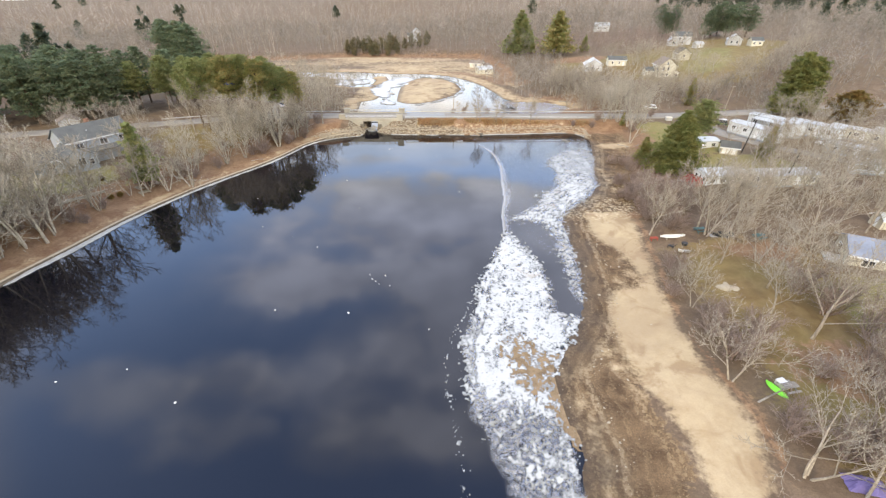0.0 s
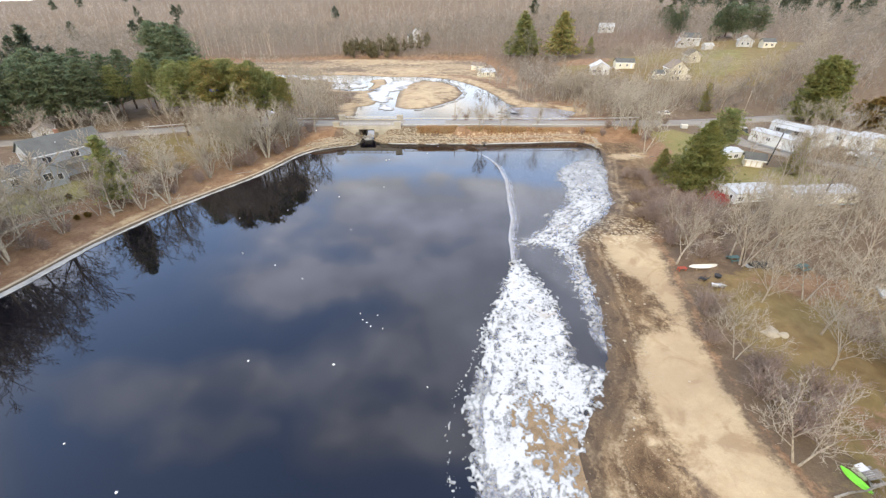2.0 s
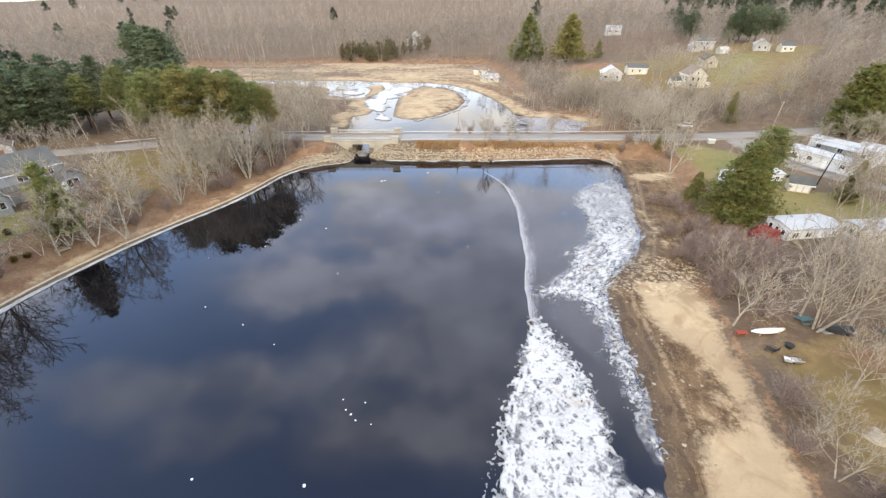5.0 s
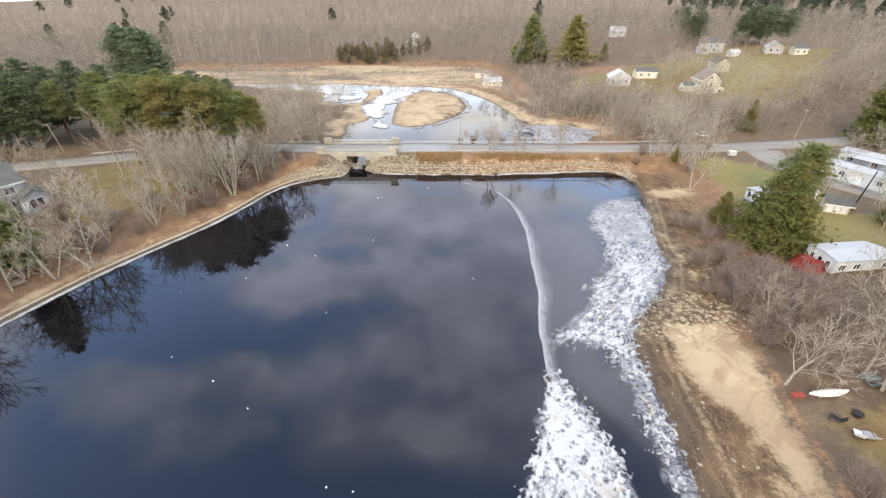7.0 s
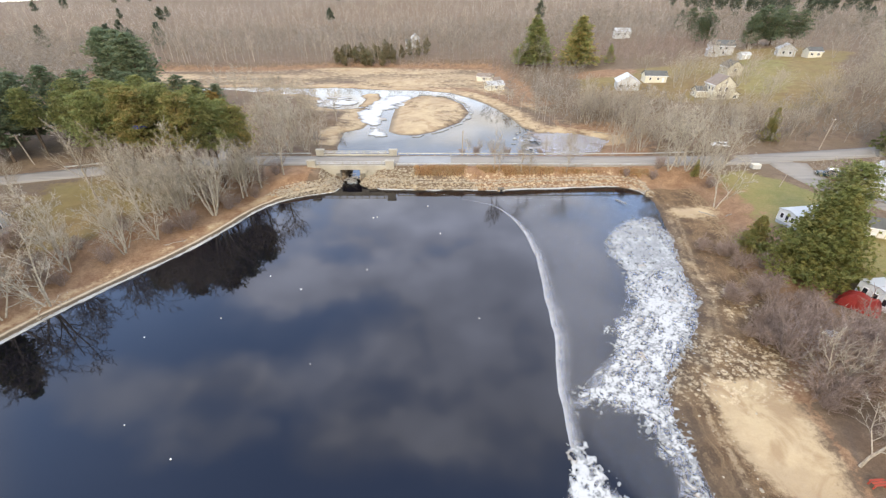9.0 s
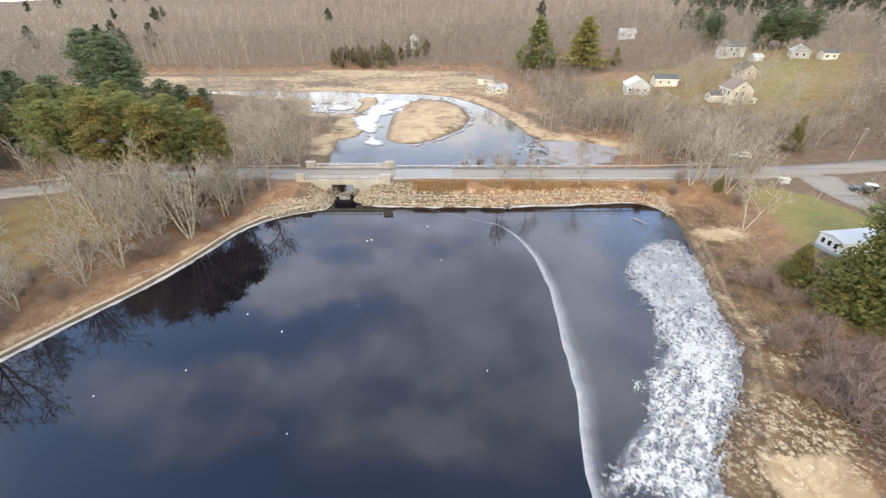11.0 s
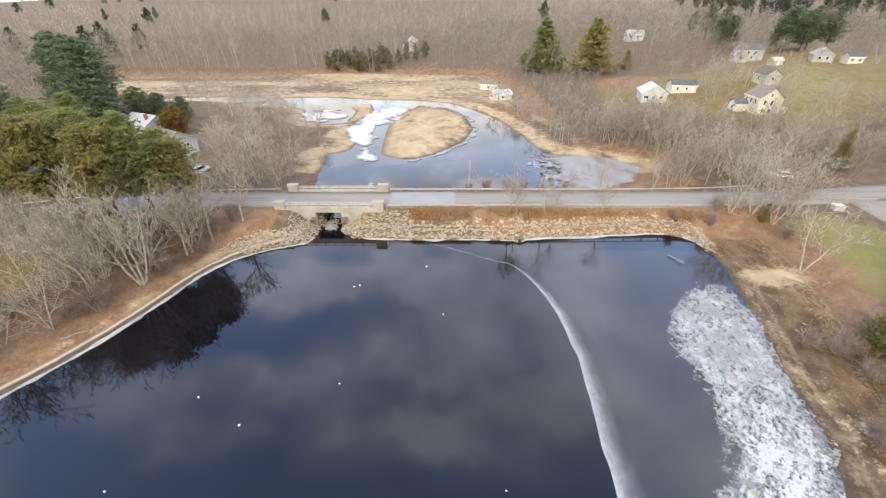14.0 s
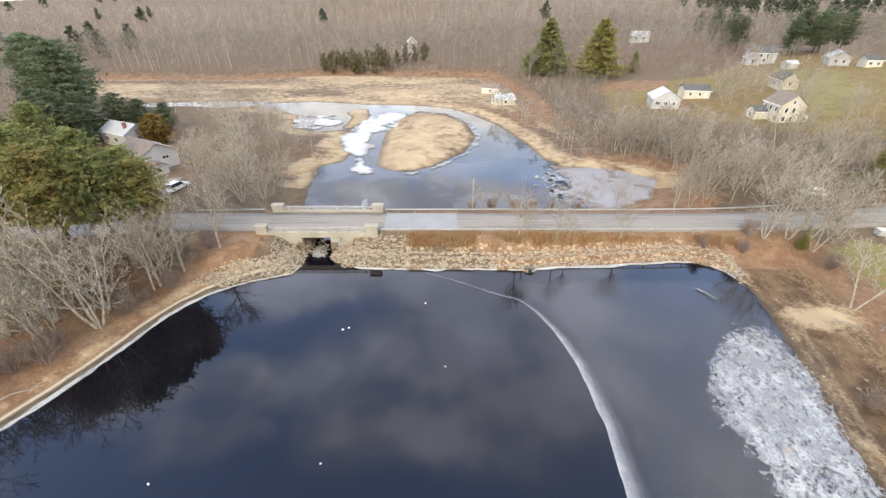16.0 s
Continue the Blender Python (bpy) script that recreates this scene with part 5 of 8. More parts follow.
def grow(seed, height, spread=0.5, stems=1, levels=4, counts=(7, 5, 5, 4), lean=0.0, twig=0.022, low=0.3, gnarl=0.25, bole=0.82, arm=1.0):
    """A bare tree's limbs: lists by level of p0, p1, r0, r1."""
    r = random.Random(seed)
    segs = [[] for _ in range(levels + 1)]

    def turned(d, angle, az):
        q = d.to_track_quat("Z", "Y")
        return q @ Vector((math.sin(angle) * math.cos(az), math.sin(angle) * math.sin(az), math.cos(angle)))

    def limb(p, d, length, rad, level):
        n = (4, 2, 1, 1, 1)[min(level, 4)]
        az0 = r.uniform(0, 6.28)
        pts = [(p.copy(), rad)]
        for k in range(n):
            d = (d + Vector((r.uniform(-1, 1), r.uniform(-1, 1), r.uniform(-0.3, 1.0))) * gnarl * (0.5 if level == 0 else 1)).normalized()
            q = p + d * length / n
            rr = rad * (1 - 0.72 * (k + 1) / n) if level < levels else 0.0
            segs[level].append((tuple(p), tuple(q), pts[-1][1], rr))
            p = q
            pts.append((p.copy(), rr))
        if level >= levels:
            return
        m = counts[level]
        for k in range(m):
            t = (low if level == 0 else 0.22) + (1 - (low if level == 0 else 0.22)) * (k + r.random() * 0.8) / m
            t = min(t, 0.99)
            i = min(int(t * n), n - 1)
            a, b = pts[i], pts[i + 1]
            s = t * n - i
            start, rs = a[0].lerp(b[0], s), a[1] + (b[1] - a[1]) * s
            ang = r.uniform(0.55, 1.05) * (0.6 + spread) * (1.15 - 0.45 * t)
            nd = turned(d if i else (pts[1][0] - pts[0][0]).normalized(), ang, az0 + k * 2.4 + r.uniform(-0.4, 0.4))
            nd = (nd + Vector((0, 0, 0.18))).normalized()
            ln = length * r.uniform(0.42, 0.66) * (1.15 - 0.5 * t) * (arm if level == 0 else 1.0)
            limb(start, nd, ln, max(rs * 0.62, twig), level + 1)

    for k in range(stems):
        az = 6.28 * k / max(stems, 1) + r.random()
        tilt = (0.0 if stems == 1 else r.uniform(0.12, 0.38))
        d = Vector((math.sin(tilt) * math.cos(az) + lean, math.sin(tilt) * math.sin(az), math.cos(tilt))).normalized()
        off = Vector((math.cos(az), math.sin(az), 0)) * (0.0 if stems == 1 else 0.25)
        h = height * (1.0 if k == 0 else r.uniform(0.7, 1.0)) * bole
        limb(off - Vector((0, 0, 0.3)), d, h, height * 0.013 * (1.0 if stems == 1 else 0.75) + 0.03, 0)
    return segs


def tree_mesh(segs, levels):
    vs, fs, base = [], [], 0
    for lv, group in enumerate(segs):
        if not group:
            continue
        p0, p1 = np.array([s[0] for s in group]), np.array([s[1] for s in group])
        r0, r1 = np.array([s[2] for s in group]), np.array([s[3] for s in group])
        last = lv == levels
        v, f = tubes(p0, p1, r0, None if last or lv >= 3 else np.maximum(r1, 0.008), 6 if lv == 0 else (4 if lv == 1 else 3))
        vs.append(v), fs.append(f + base)
        base += len(v)
    return np.vstack(vs), np.vstack(fs)


def bare_tree(seed, height, material, label, group, name="bare_tree", **kw):
    """A bare tree with its trunk and its crown of limbs and twigs as parts, at the origin."""
    levels = kw.get("levels", 4)
    segs = grow(seed, height, **kw)
    t = thing(name, pose(0, 0, 0), label, "shrub" if name == "shrub" else "tree", group)
    v, f = tree_mesh([segs[0]] + [[] for _ in range(levels)], levels)
    mesh_np("trunk", v, f, material, t)
    v, f = tree_mesh([[]] + segs[1:], levels)
    mesh_np("crown", v, f, material, t)
    return t


def drop_tree(ob):
    """Removes a master that only served to be copied."""
    for o in list(ob.children_recursive) + [ob]:
        bpy.data.objects.remove(o)


class Kind:
    """Some masters of one kind of tree; put() plants a copy."""

    def __init__(self, makers, heights):
        self.masters = list(zip(makers, heights))
        self.rng = random.Random(len(makers) * 17 + int(heights[0] * 10))

    def put(self, x, y, height, which=None, wide=1.0, sink=0.0, label=""):
        ob, h = self.masters[self.rng.randrange(len(self.masters)) if which is None else which]
        s = height / h
        c = copy_thing(ob, pose(x, y, gz(x, y) - sink, 0, 0, self.rng.uniform(0, 360)) @ Matrix.Diagonal((s * wide, s * wide, s, 1)))
        if label:
            c["label"] = label
        return c

    def done(self):
        for ob, h in self.masters:
            drop_tree(ob)


PALE = "bare pale-barked tree with spreading twigs above the leafy bank"
GREY = "bare grey tree with a fine twiggy winter crown"
THIN = "slender bare tree with upright grey stems"
SHRUB = "low leafless reddish shrub with many stems"
pale = Kind([bare_tree(100 + k, 14, M["bark_pale"], PALE, "bare bank trees", "bank_tree", spread=0.62, stems=(2, 3, 1, 4)[k], counts=((5, 5, 4, 4), (4, 4, 4, 4), (8, 5, 5, 4), (4, 4, 4, 3))[k], twig=0.042, low=0.22) for k in range(4)], [14] * 4)
grey = Kind([bare_tree(200 + k, 14, M["bark_grey"], GREY, "bare yard trees", spread=0.42, stems=(1, 2, 1, 3)[k], counts=((8, 6, 5, 4), (5, 5, 5, 4), (8, 5, 5, 4), (4, 4, 5, 4))[k], twig=0.036, low=0.28, gnarl=0.24, bole=(0.58, 0.6, 0.62, 0.66)[k], arm=1.75) for k in range(4)], [14] * 4)
thin = Kind([bare_tree(300 + k, 13, M["bark_grey"], THIN, "slender bare trees", "slender_tree", spread=0.34, stems=(1, 2, 1)[k], levels=3, counts=((12, 6, 5), (8, 6, 4), (10, 6, 5))[k], twig=0.042, low=0.26, gnarl=0.2) for k in range(3)], [13] * 3)
shrub = Kind([bare_tree(400 + k, 4, M["bark_red"], SHRUB, "leafless shrubs", "shrub", spread=0.55, stems=8 + k, levels=2, counts=(11, 10), twig=0.017, low=0.12, gnarl=0.35) for k in range(3)], [4] * 3)


def tufts(centres, sizes, seed, each=3, flat=0.45):
    """Small needle tufts: a few slim triangles round each centre."""
    r = np.random.RandomState(seed)
    n = len(centres) * each
    c = np.repeat(np.asarray(centres, float), each, 0)
    s = np.repeat(np.asarray(sizes, float), each)[:, None]
    d = r.normal(size=(n, 3)) * (1, 1, flat)
    d /= np.linalg.norm(d, axis=1)[:, None]
    e = r.normal(size=(n, 3)) * (1, 1, flat)
    e -= d * (e * d).sum(1)[:, None]
    e /= np.linalg.norm(e, axis=1)[:, None]
    tri = np.stack([c - d * s * 0.35 + e * s * 0.36, c - d * s * 0.35 - e * s * 0.36, c + d * s * 0.75], 1)
    return tri.reshape(-1, 3), np.arange(n * 3).reshape(-1, 3)


def pine(seed, height, radius, material, label, group, bare=0.3, tiers=14, arms=6, per=9, size=0.8, cone=1.0, each=3, name="pine_tree", ragged=0.35):
    """An evergreen: a trunk, boughs in tiers and needle tufts along them."""
    r = random.Random(seed)
    p0, p1, ra, cs, ss = [], [], [], [], []
    for k in range(tiers):
        f = (k + r.random() * 0.6) / tiers
        h = height * (bare + (1 - bare) * f)
        prof = (1 - f) ** cone if cone > 0 else math.sin(math.pi * min(1, 0.18 + 0.82 * f)) ** 0.6
        reach = radius * max(0.08, prof) * r.uniform(1 - ragged, 1.1)
        for a in range(arms):
            az = a * 6.28 / arms + k * 1.1 + r.uniform(-0.4, 0.4)
            ln = reach * r.uniform(1 - ragged, 1.1)
            rise = r.uniform(-0.05, 0.35) * ln
            end = (math.cos(az) * ln, math.sin(az) * ln, h + rise)
            p0.append((0, 0, h)), p1.append(end), ra.append(0.02 + 0.012 * ln)
            m = max(2, int(per * (0.35 + ln / radius)))
            for q in range(m):
                t = 0.25 + 0.78 * (q + r.random()) / m
                sp = 0.22 * ln * (1 - 0.4 * t) + 0.15
                cs.append((end[0] * t + r.gauss(0, sp), end[1] * t + r.gauss(0, sp), h + rise * t + r.gauss(0, 0.16 * size + 0.03 * ln)))
                ss.append(size * r.uniform(0.7, 1.35))
    cs.append((0, 0, height - 0.2)), ss.append(size)
    t = thing(name, pose(0, 0, 0), label, "tree", group)
    v, f = tubes(np.array([(0, 0, -0.4)]), np.array([(0, 0, height * 0.97)]), np.array([0.05 + height * 0.014]), np.array([0.05]), 7)
    mesh_np("trunk", v, f, M["bark_pine"], t)
    v, f = tubes(np.array(p0), np.array(p1), np.array(ra), None, 3)
    mesh_np("branching", v, f, M["bark_pine"], t)
    v, f = tufts(cs, ss, seed, each)
    mesh_np("foliage", v, f, material, t)
    return t


WP = "tall white pine with layered green boughs"
pines = Kind([pine(500 + k, 20, 5.2, M["needle_warm" if k == 1 else "needle"], WP, "pine stand", bare=0.46, tiers=17, arms=7, per=26, size=0.42, cone=-1, each=5) for k in range(3)], [20] * 3)
dark_pines = Kind([pine(520 + k, 22, 5.6, M["needle_dark"], "tall dark green pine at the edge of the woods", "dark pines", bare=0.18, tiers=17, arms=7, per=15, size=0.74, cone=-1, each=3) for k in range(2)], [22] * 2)
cedars = Kind([pine(540 + k, 12, 4.2, M["needle_warm" if k else "needle"], "dense bushy green cedar on the lawn", "cedars", bare=0.03, tiers=26, arms=10, per=18, size=0.44, cone=0.8, each=4, name="cedar_tree", ragged=0.3) for k in range(2)], [12] * 2)
big_cedar = Kind([pine(550, 15, 7.9, M["needle_olive"], "very broad bushy evergreen with boughs to the ground", "cedars", bare=0.01, tiers=36, arms=16, per=32, size=0.48, cone=0.78, each=4, name="cedar_tree", ragged=0.42)], [15])
spruces = Kind([pine(560, 15, 4.0, M["needle"], "ragged green spruce above the bank", "spruces", bare=0.1, tiers=22, arms=9, per=14, size=0.6, cone=0.7, each=4, name="spruce_tree", ragged=0.45)], [15])
big_firs = Kind([pine(570 + k, 24, 9.0, M["needle_warm" if k else "needle"], "broad conical evergreen beside the far field", "field evergreens", bare=0.05, tiers=18, arms=8, per=16, size=1.15, cone=0.75, each=3, name="fir_tree", ragged=0.3) for k in range(2)], [24] * 2)
dark_firs = Kind([pine(575, 20, 6.6, M["needle_olive"], "large broad dark evergreen beside the road", "field evergreens", bare=0.06, tiers=24, arms=11, per=20, size=0.8, cone=0.42, each=4, name="fir_tree", ragged=0.25)], [20])
round_bush = Kind([pine(580, 8, 3.6, M["rust_leaf"], "dense rounded bush with rusty yellow foliage", "rounded bushes", bare=0.02, tiers=16, arms=9, per=10, size=0.7, cone=-1, each=4, name="round_bush", ragged=0.15)], [8])

# the west bank
for x, y, h, k in [(-76.4, 69.4, 19.5, 0), (-82, 64, 18, 2), (-77.5, 56.5, 19, 0), (-79, 48.5, 18, 2), (-78, 40, 18, 0), (-84, 73, 17, 2), (-75, 81, 11, 0), (-67.5, 104, 10.5, 0), (-65, 102.2, 9.5, 3), (-60, 108.4, 12, 3), (-62.5, 112, 11, 0), (-51.2, 124.6, 18, 3), (-55, 120, 13, 2),
                   (-60.2, 121, 11.5, 1), (-54.2, 131.5, 16, 1), (-66.5, 96, 9, 0), (-72.5, 86.5, 8, 0), (-57, 113.5, 10, 3), (-48.5, 137, 11, 1), (-70.5, 90.2, 11, 1)]:
    pale.put(x, y, h, k)
for x, y, h in [(-53.4, 118, 5.5), (-56, 116, 4), (-49.5, 128, 4.5), (-61, 105.5, 4), (-46, 134, 4), (-64, 99, 3.5), (-47, 140, 5), (-43.5, 142.5, 4.5), (-52, 140, 5), (-70, 93, 3), (-74, 80, 3)]:
    shrub.put(x, y, h)
tr = random.Random(21)


def before_house(x, y):
    """The open lawn between the grey house and the water."""
    return 70 < y < 120 and x < -60


for _ in range(14):
    y = tr.uniform(52, 140)
    x = float(np.interp(y, [53, 65, 77, 90, 101, 111, 120, 128, 133, 140], [-73, -70, -67, -63, -58, -51, -47, -44, -41, -36])) - tr.uniform(6, 17)
    if not before_house(x, y):
        (pale if tr.random() < 0.4 else thin).put(x, y, tr.uniform(9, 14))
for _ in range(26):
    y = tr.uniform(60, 141)
    x = float(np.interp(y, [53, 65, 77, 90, 101, 111, 120, 128, 133, 141], [-73, -70, -67, -63, -58, -51, -47, -44, -41, -36])) - tr.uniform(5, 15)
    if abs(y - 87) > 5:
        shrub.put(x, y, tr.uniform(2, 4.5))
for _ in range(38):
    x, y = tr.uniform(44, 112), tr.uniform(66, 104)
    if not (60 < x < 77 and 88 < y < 104) and not (58 < x < 76 and y < 68) and min(math.hypot(x - a, y - b) for a, b in ((52.2, 86.8), (61.5, 93), (79.5, 89.5), (58, 98), (43.6, 67), (54, 101))) > 5:
        if not (43 < x < 66 and 78 < y < 101):
            (grey if tr.random() < 0.3 else thin).put(x, y, tr.uniform(8, 13))
for _ in range(64):
    x, y = tr.uniform(41.5, 59), tr.uniform(74, 114)
    if x > 41 + 0.25 * max(0, y - 84) and x < 56 + 0.1 * (y - 90) and math.hypot(x - 61, y - 93) > 5 and math.hypot(x - 51.5, y - 86) > 4:
        shrub.put(x, y, tr.uniform(2, 4), wide=1.3)
for _ in range(14):
    x, y = tr.uniform(36, 66), tr.uniform(12, 58)
    if x > 38 + 0.08 * (y - 20) and math.hypot(x - 38.5, y - 31) > 5 and math.hypot(x - 44, y - 51) > 4 and not (38 < x < 50 and y > 54):
        (grey if tr.random() < 0.35 else shrub).put(x, y, tr.uniform(3.5, 8))
for _ in range(13):
    x, y = tr.uniform(-80, -50), tr.uniform(123, 131)
    if signed(POND, np.array([x]), np.array([y]))[0] < -9 and (x + 72) ** 2 + (y - 118) ** 2 > 60:
        (thin if tr.random() < 0.7 else pale).put(x, y, tr.uniform(10, 15.5))
for _ in range(26):
    x, y = tr.uniform(-104, -79), tr.uniform(40, 80)
    (pale if tr.random() < 0.5 else grey).put(x, y, tr.uniform(13, 19))
for x, y, h in [(-62.8, 94.5, 15.5), (-66.5, 91, 12.5), (-69, 106, 13), (-62, 118, 14), (-52, 127.5, 13.5), (-57, 124.5, 12), (-63, 127, 12.5), (-69, 126, 12), (-48.5, 133, 12), (-56, 120, 11), (-60.5, 110, 10), (-74.5, 79, 12.5), (-70, 87, 12)]:
    pale.put(x, y, h)
for x, y, h in [(-76.5, 80, 15), (-75, 66, 15), (-72, 96, 14.5), (-80, 73, 14.5), (-78.5, 60, 15), (-45.5, 137, 13.5), (-41.5, 142, 12), (-48, 134, 13)]:
    thin.put(x, y, h, wide=1.3)
for x, y, h, k in [(-77, 64, 17, 0), (-77.5, 74, 16, 2), (-80, 55, 17, 3)]:
    pale.put(x, y, h, k, label="tall bare tree with pale limbs above the bank")
for x, y, h in [(-100, 88, 12), (-106, 92, 13), (-83, 99, 8), (-112, 100, 12), (-108, 118, 13), (-100, 122, 12), (-92, 124, 11), (-82, 112, 9), (-118, 84, 12)]:
    grey.put(x, y, h)
for _ in range(20):
    y = tr.uniform(36, 70)
    thin.put(-79 - tr.uniform(6, 22), y, tr.uniform(13, 17), wide=1.25)
for _ in range(26):
    y = tr.uniform(30, 72)
    x = float(np.interp(y, [30, 53, 65, 77], [-76, -73, -70, -67])) - tr.uniform(7, 15)
    if not before_house(x, y):
        (pale if tr.random() < 0.45 else thin).put(x, y, tr.uniform(10, 15))
for _ in range(16):
    y = tr.uniform(98, 132)
    x = float(np.interp(y, [98, 101, 111, 120, 128, 133], [-58, -57, -51, -47, -44, -41])) - tr.uniform(8, 26)
    if x > -84 and signed(FIELD_W, np.array([x]), np.array([y]))[0] < 1:
        (thin if tr.random() < 0.5 else shrub).put(x, y, tr.uniform(3, 7), wide=1.3)
for _ in range(46):
    thin.put(-79 - tr.uniform(4, 26), tr.uniform(20, 68), tr.uniform(12, 17), wide=1.35)
spruces.put(-70.9, 91.6, 15.5, wide=1.15)
for x, y, h in [(-85.5, 66, 13), (-90, 73, 14), (-93, 61, 15), (-84, 52, 14)]:
    dark_pines.put(x, y, h, wide=1.15, label="grey-green pine behind the bare trees of the bank")
for x, y, h in [(-49.5, 139.5, 18.5), (-53.5, 136, 21), (-57.5, 133, 22), (-62, 136, 22), (-66, 132, 22.5), (-70.5, 136, 21.5), (-75.5, 133, 21.5), (-80, 137, 20), (-58, 141, 21), (-66, 141, 21.5), (-73, 142.5, 20.5), (-53, 142.5, 18),
                (-88, 158.5, 19), (-94, 156, 17), (-101, 155, 17.5), (-88, 167, 19), (-97, 165, 18.5), (-105, 164, 19), (-110, 154, 18)]:
    pines.put(x, y, h, wide=0.97)
for x, y, h in [(-116, 150, 21), (-123, 146, 21), (-130, 143, 22), (-137, 140, 22), (-144, 146, 23), (-128, 156, 22), (-138, 158, 23), (-150, 154, 23), (-118, 162, 21), (-146, 133, 20), (-155, 142, 21), (-160, 128, 21), (-165, 150, 23), (-172, 138, 22),
                (-108, 172, 20), (-120, 174, 21), (-134, 172, 22), (-150, 170, 22), (-168, 165, 22)]:
    dark_pines.put(x, y, h, wide=1.15)
for x, y, h in [(-122, 218, 27), (-129, 223, 28), (-137, 226, 27), (-143, 234, 28), (-131, 232, 26)]:
    dark_pines.put(x, y, h, wide=1.2, label="very tall dark pine standing over the flats")
for x, y, h in [(-110, 206, 14), (-116, 203, 15), (-104, 212, 13), (-122, 206, 15), (-98, 213, 11), (-92, 216, 9), (-107, 200, 12), (-113, 197, 13)]:
    dark_pines.put(x, y, h, wide=1.6, label="low dark evergreen beside the white house")
round_bush.put(-88, 203, 8.6, wide=0.95)
for x, y, h in [(-50, 160, 14), (-47, 164, 15), (-55, 166, 14), (-44, 168, 13), (-58, 172, 13), (-50, 176, 14), (-46, 184, 13), (-55, 186, 14), (-60, 194, 14), (-50, 198, 12), (-64, 204, 13), (-56, 210, 12), (-70, 214, 13), (-44, 210, 10),
                (-62, 222, 12), (-80, 225, 14), (-92, 232, 14), (-74, 236, 13), (-104, 240, 14), (-48, 158.5, 9), (-40.5, 160, 8), (-42, 174, 9)]:
    (pale if h > 13 else grey).put(x, y, h)
# the dam and its east end
for x, y, h in [(11.7, 145.3, 9), (13.0, 145.6, 8), (18.8, 145.8, 8.6), (30.8, 146.2, 9), (21, 145.6, 6)]:
    thin.put(x, y, h, label="slender pale sapling on the embankment slope")
for x, y, h, k in [(61.5, 145.4, 16, 1), (60, 147.5, 15, 3), (66, 146, 14, 0), (57, 145.5, 12, 1), (72, 147, 13, 2), (71, 163.5, 14, 1), (76.5, 162.5, 11, 3), (68.5, 144.5, 12, 3), (59.8, 128.3, 13.5, 0), (64, 142.5, 11, 1)]:
    pale.put(x, y, h, k, label="bare tree with pale limbs at the end of the dam")
for x, y, h in [(35, 159.5, 7), (48, 160.5, 11), (28, 159, 5), (6, 158.5, 4.5), (9, 159, 5), (53, 163, 10), (58, 166, 12), (62, 163, 11), (68, 168, 12), (12, 159.2, 4)]:
    thin.put(x, y, h)
for _ in range(46):
    x, y = tr.uniform(50, 105), tr.uniform(166, 236)
    if signed(UPPER, np.array([x]), np.array([y]))[0] < -10 and not (84 < x < 100 and y < 172) and not (66 < x and y > 200):
        (thin if tr.random() < 0.75 else grey).put(x, y, tr.uniform(8, 14))
for _ in range(90):
    x, y = tr.uniform(32, 66), tr.uniform(172, 268)
    if 9 < -signed(UPPER, np.array([x]), np.array([y]))[0] < 22 and signed(FLATS, np.array([x]), np.array([y]))[0] < -1:
        (thin if tr.random() < 0.8 else pale).put(x, y, tr.uniform(8, 13), label="slim bare tree in the row along the upper pond")
for x, y, h in [(4, 158.4, 2.5), (8, 158.8, 3.2), (13, 159.2, 2.6), (17, 159.4, 3), (21, 159.8, 2.4), (27, 160.4, 2.8), (76, 152, 4), (64, 138, 4), (52, 143, 3), (55, 147, 4), (70, 160, 5), (46, 145, 3)]:
    shrub.put(x, y, h)
cedars.put(99.6, 170.8, 10, 1, wide=0.8, label="narrow yellowish evergreen beside the road"), cedars.put(62.5, 143.2, 4.5, 1, wide=0.7)
# the east shore and yards
big_cedar.put(60.3, 101.8, 15.2, 0, wide=1.0)
cedars.put(55.8, 109.8, 7.5, 1, wide=1.15, label="small dark cedar beside the big bushy one")
pines.put(69.5, 110.8, 15.5, 0, wide=1.25, label="tall thin-crowned evergreen behind the bushy cedar")
cedars.put(86.5, 106, 9, 1, wide=0.8)
for x, y, h in [(186, 324, 18), (193, 330, 21), (201, 326, 20), (209, 332, 22), (217, 328, 20), (203, 340, 22), (167, 348, 17), (175, 351, 18), (188, 400, 20), (200, 402, 20)]:
    dark_pines.put(x, y, h, wide=1.3, label="tall dark green pine behind the far houses")
dark_firs.put(129, 157, 21), dark_firs.put(137, 161, 19, label="second dark evergreen behind the broad one")
round_bush.put(143.9, 148, 9.6, wide=1.3, label="large rounded bush with rusty orange foliage")
